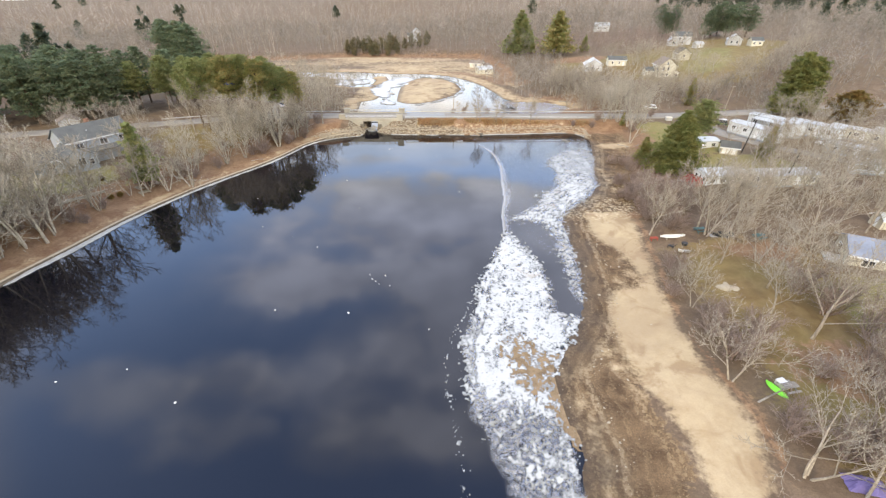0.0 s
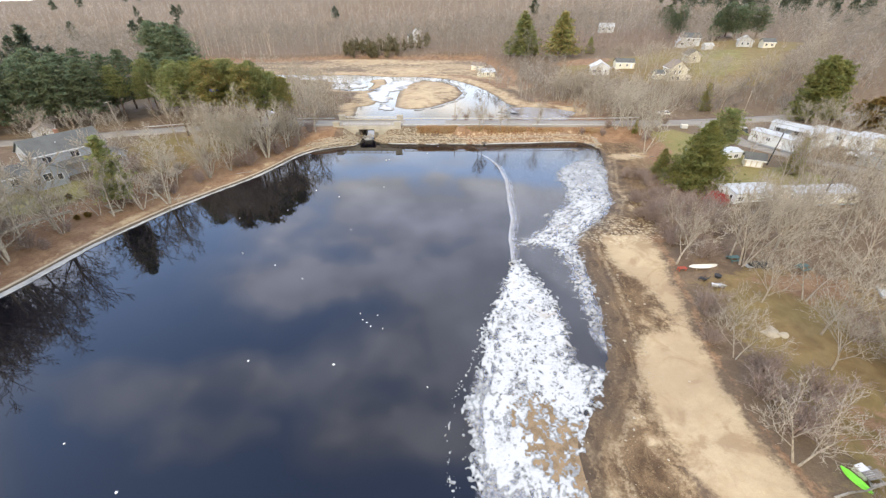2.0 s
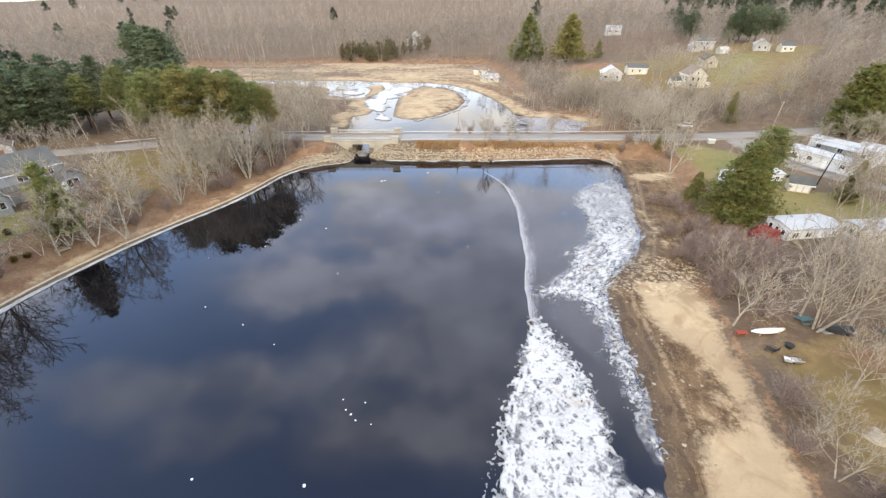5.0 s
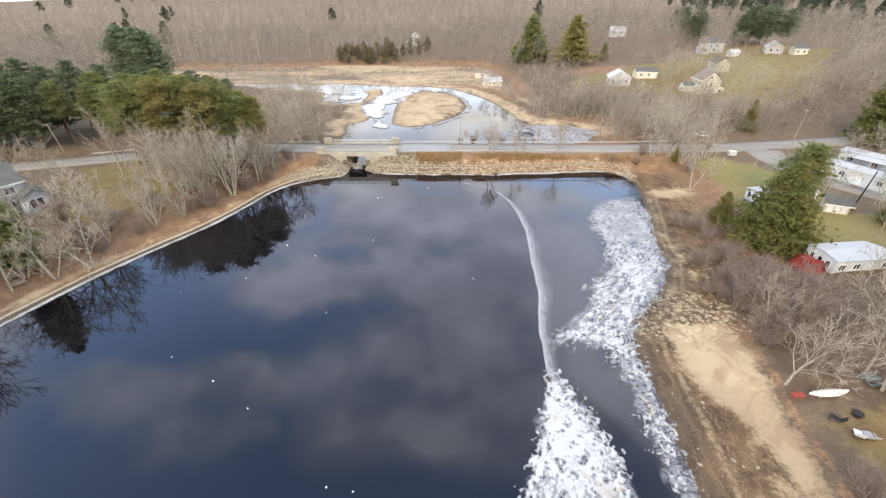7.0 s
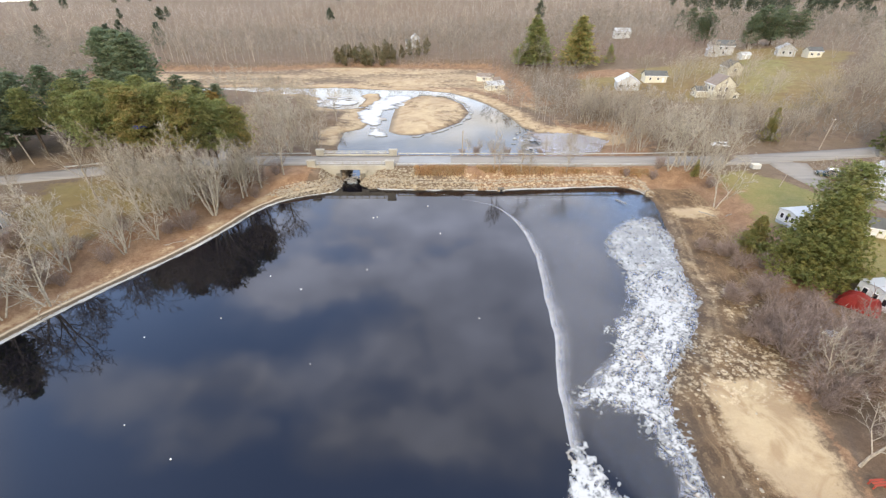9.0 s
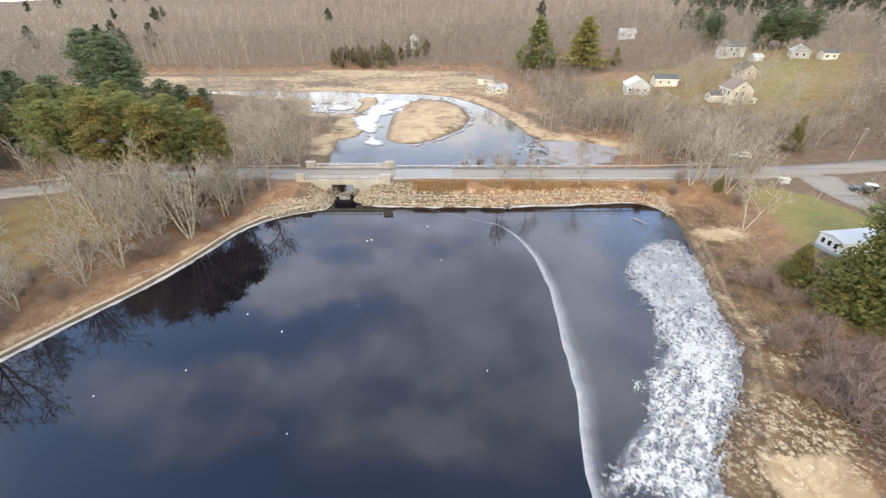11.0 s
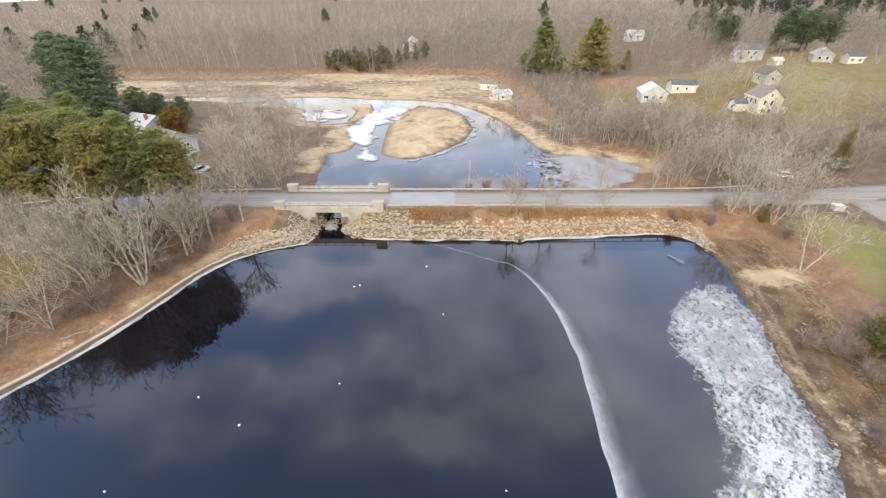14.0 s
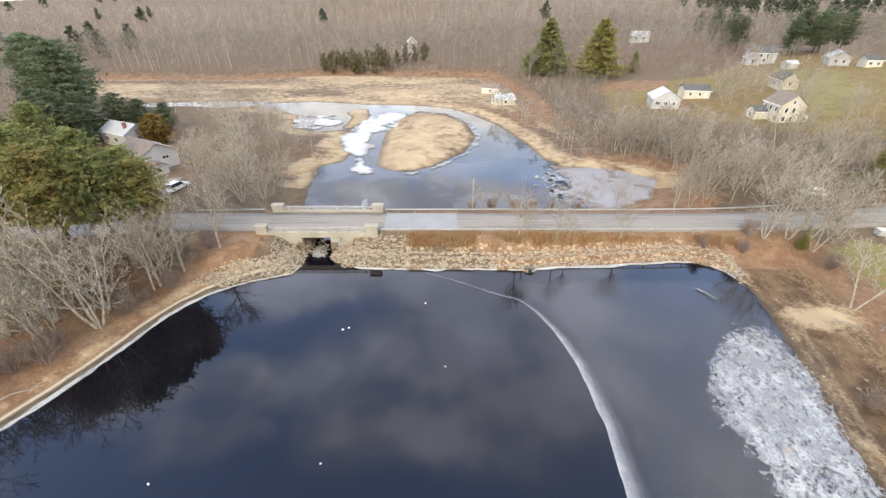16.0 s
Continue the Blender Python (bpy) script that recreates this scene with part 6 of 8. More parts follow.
for x, y, h, k in [(40.3, 68.6, 12, 0), (49.5, 66.4, 15.5, 1), (53.8, 66.5, 14.5, 2), (58, 70.5, 13, 0), (66.3, 63.8, 13, 2), (62, 73, 13, 3), (72, 73, 13.5, 0), (48.3, 38.9, 14.5, 2), (55, 44, 10, 3), (34.4, 32.9, 10.5, 1), (34.6, 21.3, 12, 3), (38, 19, 12, 1),
                   (44, 25, 10, 3), (42, 16, 12, 0), (50, 30, 10, 1), (58, 36, 10, 0), (76, 80, 13, 0), (84, 84, 14, 2), (93, 88, 13, 3), (101, 84, 13, 0), (90, 76, 12, 1), (79, 66, 11, 0), (99, 102, 11, 2), (109, 96, 12, 0), (114, 106, 11, 1), (104, 70, 13, 2), (118, 80, 13, 0),
                   (87, 131, 9, 1), (37.2, 47, 8, 1), (39.5, 52, 7, 3), (62, 31, 11, 2), (70, 40, 11, 0), (57.5, 75, 10, 1), (68, 80, 12, 3)]:
    grey.put(x, y, h, k)
for x, y, h in [(93, 116, 10), (99, 117, 9), (104, 124, 10), (112, 123, 11), (118, 117, 10), (126, 113, 11), (86, 121, 9), (103, 137, 10), (113, 139, 11), (124, 133, 11), (97, 107, 10), (122, 140, 12), (132, 130, 11)]:
    grey.put(x, y, h)
for x, y, h in [(44.5, 84, 7.5), (47.5, 79, 8.5), (50, 88, 6), (46, 90, 5), (52, 83.5, 8), (43.5, 77, 6), (49, 93, 5), (51, 105, 4), (54, 92, 3.5), (56, 86, 4), (49.5, 98, 4), (52.5, 110, 3.5), (38.5, 55.5, 5), (36.8, 41, 5), (37.2, 36.5, 6), (36.5, 26, 5), (45, 70, 5),
                   (36, 50, 3), (39, 44.5, 4), (42, 40, 5), (45, 33, 4)]:
    shrub.put(x, y, h, wide=1.25)

# broad grey trees round the yard and the open field
for x, y, h, k in [(46.5, 44, 10, 0), (50, 50, 11, 2), (53, 57, 11, 1), (56, 50, 10, 3), (47, 57, 9, 1), (60, 56, 11, 0), (100, 170, 12, 1), (107, 172, 12, 0), (88, 172, 11, 2), (94, 180, 10, 1), (101, 184, 8, 3), (112, 186, 7, 0), (123, 192, 8, 1), (131, 190, 10, 2),
                   (138, 202, 13, 0), (147, 208, 13, 3), (155, 203, 12, 1), (160, 214, 13, 0), (170, 220, 13, 2), (180, 228, 14, 1), (190, 238, 14, 0), (198, 250, 14, 3), (125, 210, 10, 1), (134, 218, 10, 0)]:
    grey.put(x, y, h, k)

M["needle_far"] = leaf_mat("distant_needles", (0.075, 0.10, 0.075), (0.11, 0.14, 0.095), (0.14, 0.15, 0.095))

# ---------------------------------------------------------------- woods in the distance
def far_tree(seed, height, twigs, spread=0.32, limbs=9):
    """A distant bare tree as arrays: trunk, limbs and sprays of twigs, all slim cones."""
    r = np.random.RandomState(seed)
    p0, p1, ra = [(0, 0, -1.0)], [(r.normal() * 1.3, r.normal() * 1.3, height * 0.93)], [0.10]
    for k in range(limbs):
        h = height * (0.28 + 0.55 * k / limbs)
        az, ln = r.uniform(0, 6.28), height * spread * r.uniform(0.5, 1.0) * (1.15 - 0.6 * k / limbs)
        e = (math.cos(az) * ln * 0.75, math.sin(az) * ln * 0.75, h + ln * 0.8)
        p0.append((0, 0, h)), p1.append(e), ra.append(0.09)
        for q in range(twigs):
            t = r.uniform(0.25, 0.95)
            s = np.array((e[0] * t, e[1] * t, h + (e[2] - h) * t))
            d = r.normal(size=3) * (1, 1, 0.7) + (e[0] / ln, e[1] / ln, 0.55)
            d /= np.linalg.norm(d)
            p0.append(tuple(s)), p1.append(tuple(s + d * height * r.uniform(0.09, 0.17))), ra.append(0.085)
    return tubes(np.array(p0), np.array(p1), np.array(ra), None, 3)


def far_pine(seed, height, radius, tiers=7, arms=6, broad=False):
    r = np.random.RandomState(seed)
    cs, ss = [], []
    for k in range(tiers):
        f = k / (tiers - 1)
        rad = radius * (math.sin(math.pi * (0.25 + 0.72 * f)) if broad else 1.05 - f)
        for a in range(arms):
            az = r.uniform(0, 6.28)
            q = rad * r.uniform(0.25, 1.0)
            cs.append((math.cos(az) * q, math.sin(az) * q, height * (0.22 + 0.76 * f) + r.normal() * 0.5)), ss.append(radius * r.uniform(0.45, 0.75))
    v, f = tufts(cs, ss, seed, 4, 0.9)
    tv, tf = tubes(np.array([(0, 0, -1.0)]), np.array([(0, 0, height * 0.95)]), np.array([0.28]), None, 3)
    return np.vstack([v, tv]), np.vstack([f, tf + len(v)])


def plant(name, pts, templates, seed, sizes, material, label, category="woods"):
    """One mesh of many distant trees; pts are x, y; sizes the range of scales."""
    r = np.random.RandomState(seed)
    pts = np.asarray(pts, float)
    z = terrain(pts[:, 0], pts[:, 1])[0]
    which = r.randint(0, len(templates), len(pts))
    scale, turn = r.uniform(*sizes, len(pts)), r.uniform(0, 6.283, len(pts))
    vs, fs, base = [], [], 0
    for w, (v, f) in enumerate(templates):
        m = which == w
        n = int(m.sum())
        if not n:
            continue
        c, s = np.cos(turn[m])[:, None], np.sin(turn[m])[:, None]
        sc = scale[m][:, None]
        x = (v[None, :, 0] * c - v[None, :, 1] * s) * sc + pts[m, 0][:, None]
        y = (v[None, :, 0] * s + v[None, :, 1] * c) * sc + pts[m, 1][:, None]
        zz = v[None, :, 2] * sc + z[m][:, None]
        vs.append(np.stack([x, y, zz], -1).reshape(-1, 3))
        fs.append((f[None] + (np.arange(n) * len(v))[:, None, None]).reshape(-1, 3) + base)
        base += n * len(v)
    return tagged(mesh_np(name, np.vstack(vs), np.vstack(fs), material), label, category, kind="stuff")


HOMES = [(-100, 204, 14), (-80, 185, 15), (-68, 170, 10), (82, 242, 15), (98, 249, 12), (110, 216, 15), (137, 255, 10), (162, 309, 15), (165, 292, 12), (190, 295, 12), (197, 283, 12), (-25, 423, 15), (23, 297, 12), (25, 272, 12), (28, 284, 9), (142, 408, 15), (-122, 133, 14),
         (128, 156, 10), (144, 148, 9), (-130, 226, 14), (54, 317, 12), (76, 300, 12)]


def spread(seed, x0, x1, y0, y1, gap, rule):
    """Jittered grid of places that obey the rule."""
    r = np.random.RandomState(seed)
    gx, gy = np.meshgrid(np.arange(x0, x1, gap), np.arange(y0, y1, gap))
    x, y = (gx + r.uniform(-0.48, 0.48, gx.shape) * gap).ravel(), (gy + r.uniform(-0.48, 0.48, gx.shape) * gap).ravel()
    keep = rule(x, y)
    for hx, hy, hr in HOMES:
        keep &= np.hypot(x - hx, y - hy) > hr
    return np.stack([x[keep], y[keep]], 1)


def open_ground(x, y, margin=3.0):
    road = np.minimum(line_near(ROAD[::4], x, y)[0], line_near(LANE[::3], x, y)[0])
    bare = np.maximum.reduce([signed(p, x, y) for p in (FLATS, UPPER, POOL, FIELD_FAR)] + [signed(POND[::3], x, y)])
    return (bare > -margin) | (road < 8)


def in_view(x, y):
    return (np.abs(x) < 1.28 * (y + 10) + 60)


def deep_woods(x, y):
    east = np.where(x > 30, (y > 300) & ((x > 250) | (y > 345) | (x < 60)), y > 352 - 0.02 * x)
    side = ((x < -150) & (y > 120)) | ((x > 150) & (y > 100))
    left = (x < -105) & (y > 236) & (y < 300) & (x < -150 + (y - 236) * 0.3)
    return (east | side | left) & ~open_ground(x, y) & in_view(x, y) & (np.hypot(x, y) < 520)


def stand_tree(seed, height):
    """A tall woodland tree: a long pale trunk with a narrow spray of upswept limbs at its top."""
    r = np.random.RandomState(seed)
    tip = np.array((r.normal() * 0.9, r.normal() * 0.9, height))
    p0, p1, ra = [(0, 0, -1.0)], [tuple(tip)], [0.24]
    for k in range(9):
        t = 0.42 + 0.52 * k / 9
        s = tip * t
        az, ln = r.uniform(0, 6.28), height * r.uniform(0.16, 0.30)
        e = s + np.array((math.cos(az) * 0.5, math.sin(az) * 0.5, 0.85)) * ln
        p0.append(tuple(s)), p1.append(tuple(e)), ra.append(0.09)
        for q in range(3):
            a = s + (e - s) * r.uniform(0.3, 0.9)
            d = r.normal(size=3) * (0.8, 0.8, 0.4) + (0, 0, 0.8)
            p0.append(tuple(a)), p1.append(tuple(a + d / np.linalg.norm(d) * height * r.uniform(0.07, 0.14))), ra.append(0.05)
    return tubes(np.array(p0), np.array(p1), np.array(ra), None, 3)


def woods_edge(x, y):
    s = signed(FLATS, x, y)
    return (s < -7) & (s > -26) & (y > 296) & (x < -30) & (vnoise(x, y, 18, 3, 29) > 0.54)


FAR = [far_tree(600 + k, 14 + 1.3 * k, 5, 0.46, 8) for k in range(5)]
FARTHER = [far_tree(620 + k, 14 + k, 3, 0.45, 5) for k in range(4)]
FARTHEST = [far_tree(640 + k, 16, 1, 0.5, 4) for k in range(3)]
for v, f in FARTHEST:
    v[:, :2] *= 1.9
    v[:, 2] *= 0.8
plant("bare_woods", spread(31, -480, 480, 90, 520, 8.2, deep_woods), FAR, 1, (0.6, 1.35), M["bark_far"], "dense grey-brown leafless woods beyond the flats")
plant("woods_edge", spread(39, -250, 70, 280, 400, 6.4, woods_edge), [stand_tree(650 + k, 13 + 1.5 * k) for k in range(6)], 9, (0.6, 1.15), M["bark_stand"], "tall pale trunks of leafless trees at the edge of the flats")
plant("bare_woods", spread(32, -1100, 1100, 250, 900, 15, lambda x, y: (np.hypot(x, y) >= 515) & (np.hypot(x, y) < 900) & in_view(x, y) & ~open_ground(x, y)), FARTHER, 2, (0.85, 1.3), M["bark_far"], "grey-brown leafless woods on the far slopes")
plant("bare_woods", spread(33, -3300, 3300, 500, 3000, 34, lambda x, y: (np.hypot(x, y) >= 880) & (np.hypot(x, y) < 3000) & in_view(x, y)), FARTHEST, 3, (0.9, 1.35), M["bark_far"], "hazy leafless woods along the horizon")


def brush_rule(x, y):
    a = (x > 42) & (x < 130) & (y > 164) & (y < 300) & (signed(UPPER, x, y) < -7) & ~open_ground(x, y, 1.0) & ~((x > 75) & (y > 232) & (y < 300)) & ~((x > 96) & (y > 212))
    b = (x > -66) & (x < -36) & (y > 160) & (y < 240) & (signed(UPPER, x, y) < -5) & (vnoise(x, y, 5, 2, 66) > 0.60)
    c = (x > 100) & (x < 215) & (y > 168) & (y < 205 + 0.45 * (x - 130)) & (y > 168 + 0.4 * (x - 130))
    return a | b | c


def pond_row(x, y):
    d = -signed(UPPER, x, y)
    return (x > 18) & (d > 8) & (d < 27) & (signed(FLATS, x, y) < 0) & (vnoise(x, y, 8, 2, 51) > 0.34)


plant("bare_woods", spread(41, 18, 80, 168, 268, 3.3, pond_row), [far_tree(670 + k, 10 + k, 5, 0.36, 8) for k in range(4)], 11, (0.6, 1.1), M["bark_far"], "dense row of leafless trees along the upper pond")
plant("brush", spread(34, -70, 190, 158, 300, 3.4, brush_rule), [far_tree(660 + k, 6, 4, 0.4, 6) for k in range(4)], 4, (0.5, 1.25), M["bark_far"], "tangled leafless brush round the upper pond", "brush")


def underbrush(x, y):
    return (np.abs(signed(FLATS, x, y) + 6) < 5) & (y > 280) & ~(signed(POOL, x, y) > -8)


plant("underbrush", spread(35, -240, 80, 270, 372, 3.2, underbrush), [far_tree(680 + k, 4, 4, 0.5, 5) for k in range(3)], 5, (0.5, 1.0), M["bark_red"], "reddish undergrowth at the edge of the woods", "brush")


def red_edge(x, y):
    return (x > 62) & (x < 160) & (y > 290 - 0.1 * (x - 60)) & (y < 345) & ~((x > 148) & (y < 320))


plant("underbrush", spread(38, 60, 165, 270, 346, 5.5, red_edge), [far_tree(690 + k, 11, 4, 0.42, 7) for k in range(3)], 8, (0.6, 1.1), M["bark_red"], "reddish-brown thicket behind the white house", "brush")


def clumps(x, y):
    return (vnoise(x, y, 90, 2, 15) > 0.70) & ((np.hypot(x, y) > 420) | (x < -150)) & in_view(x, y) & ~open_ground(x, y) & (np.hypot(x, y) < 1500)


plant("distant_pines", spread(36, -1400, 1400, 120, 1500, 58, clumps), [far_pine(700 + k, 13 + k, 5.2, 6, 9, True) for k in range(4)], 6, (0.8, 1.25), M["needle_far"], "scattered dark pines among the far woods", "pines")


def pine_ridge(x, y):
    a = (np.hypot((x - 150) / 30, (y - 400) / 12) < 1)
    b = (x > 320) & (vnoise(x, y, 140, 2, 18) > 0.56) & (np.hypot(x, y) < 1500)
    d = (x < -150) & (y > 100) & (y < 230) & (vnoise(x, y, 60, 2, 25) > 0.4)
    return (a | b | d) & in_view(x, y) & ~open_ground(x, y)


plant("pine_grove", spread(37, -420, 1400, 100, 1300, 25, pine_ridge), [far_pine(720 + k, 18 + 2 * k, 5.0, 8, 9, True) for k in range(4)], 7, (0.8, 1.2), M["needle_far"], "dark green pine grove behind the far houses", "pines")
plant("pine_grove", spread(40, -75, -5, 358, 384, 8, lambda x, y: vnoise(x, y, 20, 2, 4) > 0.42), [far_pine(740 + k, 9 + k, 3.6, 6, 9, True) for k in range(3)], 10, (0.6, 1.1), leaf_mat("dull_needles", (0.15, 0.145, 0.085), (0.21, 0.185, 0.11), (0.25, 0.195, 0.115)), "low young pines at the edge of the bare woods", "pines")
big_firs.put(54, 318, 27, 0, wide=1.35), big_firs.put(75.5, 300, 26, 1, wide=1.35)
for x, y, h in [(62, 322, 14), (46, 324, 12), (96, 306, 10)]:
    big_firs.put(x, y, h, 0, wide=1.0, label="smaller dark evergreen at the edge of the field")
for x, y, h in [(112, 240, 14), (104, 236, 14), (98, 262, 13), (106, 246, 14), (126, 252, 12), (120, 230, 11), (130, 233, 10), (152, 299, 12), (158, 297, 11), (171, 300, 12), (180, 287, 11), (186, 284, 12), (203, 279, 12), (141, 250, 13), (131, 249, 12), (118, 222, 10), (100, 234, 9), (115, 252, 12)]:
    grey.put(x, y, h, label="bare twiggy tree between the far houses")


# dry grass on the embankment and in the litter
def blades(name, spots, material, label):
    r = np.random.RandomState(len(spots))
    c = np.repeat(np.asarray(spots, float), 5, 0)
    n = len(c)
    az, h, w = r.uniform(0, 6.28, n), r.uniform(0.35, 0.9, n), r.uniform(0.04, 0.10, n)
    c[:, :2] += r.normal(size=(n, 2)) * 0.25
    side = np.stack([-np.sin(az), np.cos(az), 0 * az], 1) * w[:, None]
    tip = c + np.stack([np.cos(az) * h * 0.45, np.sin(az) * h * 0.45, h], 1)
    v = np.stack([c - side, c + side, tip], 1).reshape(-1, 3)
    return tagged(mesh_np(name, v, np.arange(n * 3).reshape(-1, 3), material), label, "grass", kind="stuff")


gr = np.random.RandomState(77)
gx, gy = gr.uniform(-9, 52, 5200), gr.uniform(143.3, 147, 5200)
gd = -signed(POND, gx, gy)
ok = (gd > 4.2 + 0.8 * (gr.rand(len(gd)) - 0.5)) & (vnoise(gx, gy, 3.0, 3, 81) > 0.34)
gx, gy = gx[ok], gy[ok]
blades("embankment_grass", np.stack([gx, gy, terrain(gx, gy)[0]], 1), M["grass_tuft"], "rusty dry grass along the top of the embankment")


# ---------------------------------------------------------------- houses
def window_in(parent, m, w, h, panes=2, trim="trim"):
    """A window on a wall: m puts local x along the wall, y outwards, z up; its centre at the origin."""
    bm = bmesh.new()
    t = 0.09
    for x0, x1, z0, z1 in ((-w / 2 - t, w / 2 + t, h / 2, h / 2 + t), (-w / 2 - t, w / 2 + t, -h / 2 - t, -h / 2), (-w / 2 - t, -w / 2, -h / 2, h / 2), (w / 2, w / 2 + t, -h / 2, h / 2)):
        box_in(bm, x0, x1, 0.0, 0.09, z0, z1)
    for k in range(1, panes):
        x = -w / 2 + w * k / panes
        box_in(bm, x - 0.04, x + 0.04, 0.0, 0.07, -h / 2, h / 2)
    bmesh.ops.transform(bm, matrix=m, verts=bm.verts)
    fr = part("window", bm, M[trim], parent)
    for k in range(panes):
        a, b = -w / 2 + w * k / panes + 0.03, -w / 2 + w * (k + 1) / panes - 0.03
        pb = box(a, b, -0.02, 0.035, -h / 2, h / 2)
        bmesh.ops.transform(pb, matrix=m, verts=pb.verts)
        part("pane", pb, M["glass"], fr)
    return fr


def door_in(parent, m, w=0.95, h=2.05, mat="trim"):
    bm = bmesh.new()
    box_in(bm, -w / 2, w / 2, 0.0, 0.07, 0, h, 0.01)
    box_in(bm, -w / 2 + 0.15, w / 2 - 0.15, 0.07, 0.09, h * 0.55, h * 0.9)
    bmesh.ops.transform(bm, matrix=m, verts=bm.verts)
    d = part("door", bm, M[mat], parent)
    kb = box(w / 2 - 0.16, w / 2 - 0.08, 0.07, 0.14, h * 0.46, h * 0.5)
    bmesh.ops.transform(kb, matrix=m, verts=kb.verts)
    part("handle", kb, M["steel"], d)


def wall_pose(side, w, d, u, z):
    """Local frames on the four walls of a w by d block centred on the origin."""
    return {"s": pose(u, -d / 2, z, 0, 0, 180), "n": pose(u, d / 2, z, 0, 0, 0), "e": pose(w / 2, u, z, 0, 0, -90), "w": pose(-w / 2, u, z, 0, 0, 90)}[side]


def gable_block(parent, w, d, h, rise, wall, roof, at=(0, 0, 0, 0), over=0.35, windows=(), doors=(), chimney=None, thick=0.16):
    """A block with a gable roof, ridge along local x, with its own windows."""
    m0 = pose(at[0], at[1], at[2], 0, 0, at[3])
    bm = bmesh.new()
    prism_in(bm, [(-d / 2, -0.6), (d / 2, -0.6), (d / 2, h), (0, h + rise), (-d / 2, h)], "x", -w / 2, w / 2)
    bmesh.ops.transform(bm, matrix=m0, verts=bm.verts)
    part("wall", bm, M[wall], parent)
    k = rise / (d / 2)
    lo = h - over * k
    for sgn in (-1, 1):
        bm = bmesh.new()
        prism_in(bm, [(0, h + rise + 0.02), (sgn * (d / 2 + over), lo + 0.02), (sgn * (d / 2 + over), lo + 0.02 + thick), (0, h + rise + 0.02 + thick)], "x", -w / 2 - over, w / 2 + over)
        bmesh.ops.transform(bm, matrix=m0, verts=bm.verts)
        part("roof", bm, M[roof], parent)
        bm = bmesh.new()
        box_in(bm, -w / 2 - over - 0.02, w / 2 + over + 0.02, sgn * (d / 2 + over), sgn * (d / 2 + over) + sgn * 0.05, lo - 0.08, lo + 0.2)
        bmesh.ops.transform(bm, matrix=m0, verts=bm.verts)
        part("fascia", bm, M["trim"], parent)
    for side, u, z, ww, hh, panes in windows:
        window_in(parent, m0 @ wall_pose(side, w, d, u, z), ww, hh, panes)
    for side, u in doors:
        door_in(parent, m0 @ wall_pose(side, w, d, u, 0.1))
    if chimney:
        cx, cy, top = chimney
        bm = bmesh.new()
        box_in(bm, cx - 0.4, cx + 0.4, cy - 0.4, cy + 0.4, h, h + rise + top, 0.03)
        box_in(bm, cx - 0.5, cx + 0.5, cy - 0.5, cy + 0.5, h + rise + top, h + rise + top + 0.15, 0.02)
        bmesh.ops.transform(bm, matrix=m0, verts=bm.verts)
        part("chimney", bm, M["brick"], parent)


def home(name, x, y, turn, label, category="house", group="", z=None):
    return thing(name, pose(x, y, gz(x, y) if z is None else z, 0, 0, turn), label, category, group)


# the grey house on the west bank: its long front looks over the pond
g = home("house", -93.3, 107.5, 60, "grey two-storey house with grey shingle roof and white trim", z=4.2)
gable_block(g, 15, 8.6, 5.6, 2.9, "grey_siding", "roof_grey", windows=[("s", -5, 4.3, 1.7, 1.3, 2), ("s", 0.5, 4.3, 1.7, 1.3, 2), ("s", 5, 4.3, 1.6, 1.3, 2), ("s", 5, 1.5, 1.6, 1.4, 2), ("e", 0, 4.3, 1.2, 1.3, 2), ("e", 2, 1.5, 1.2, 1.3, 2), ("w", 0, 4.3, 1.2, 1.3, 2)],
            chimney=(1, 2.5, 0.4))
gable_block(g, 7.5, 6.5, 3.0, 2.3, "grey_siding", "roof_grey", at=(-7.6, -5.6, 0, 90), windows=[("w", 0, 2.0, 1.6, 1.6, 2), ("w", -2.1, 1.5, 0.9, 1.3, 1), ("w", 2.1, 1.5, 0.9, 1.3, 1), ("n", -1, 1.6, 1.2, 1.3, 2)])
gable_block(g, 7.0, 6.0, 2.8, 1.6, "grey_siding", "roof_grey", at=(-12.5, -2.5, 0, 0), windows=[("s", 0, 1.6, 1.3, 1.3, 2)])
gable_block(g, 6.5, 5.0, 2.7, 1.3, "grey_siding", "roof_grey", at=(7.4, -3.6, 0, 90), windows=[("w", 0, 1.4, 2.2, 1.7, 2)], doors=[("w", 1.8)])
bm = bmesh.new()
prism_in(bm, [(-4.3, 3.35), (-6.5, 2.75), (-6.5, 2.6), (-4.3, 3.15)], "x", -3.6, 4.2)
part("porch_roof", bm, M["roof_grey"], g)
for u in (-3.3, 0.3, 3.9):
    part("porch_post", box(u - 0.08, u + 0.08, -6.4, -6.24, -0.2, 2.68), M["trim"], g)
bm = bmesh.new()
rod_in(bm, (-1.5, -2.2, 6.4), (-1.5, -2.2, 7.4), 0.07)
part("vent_pipe", bm, M["trim"], g)

g = home("garage", -121.5, 133.5, 40, "small white garage with a low gable roof", "garage", z=4.3)
gable_block(g, 5.5, 5.2, 2.6, 1.3, "white", "roof_brown", at=(0, 0, 0, 90), windows=[("w", 0, 1.4, 1.0, 0.9, 2)])

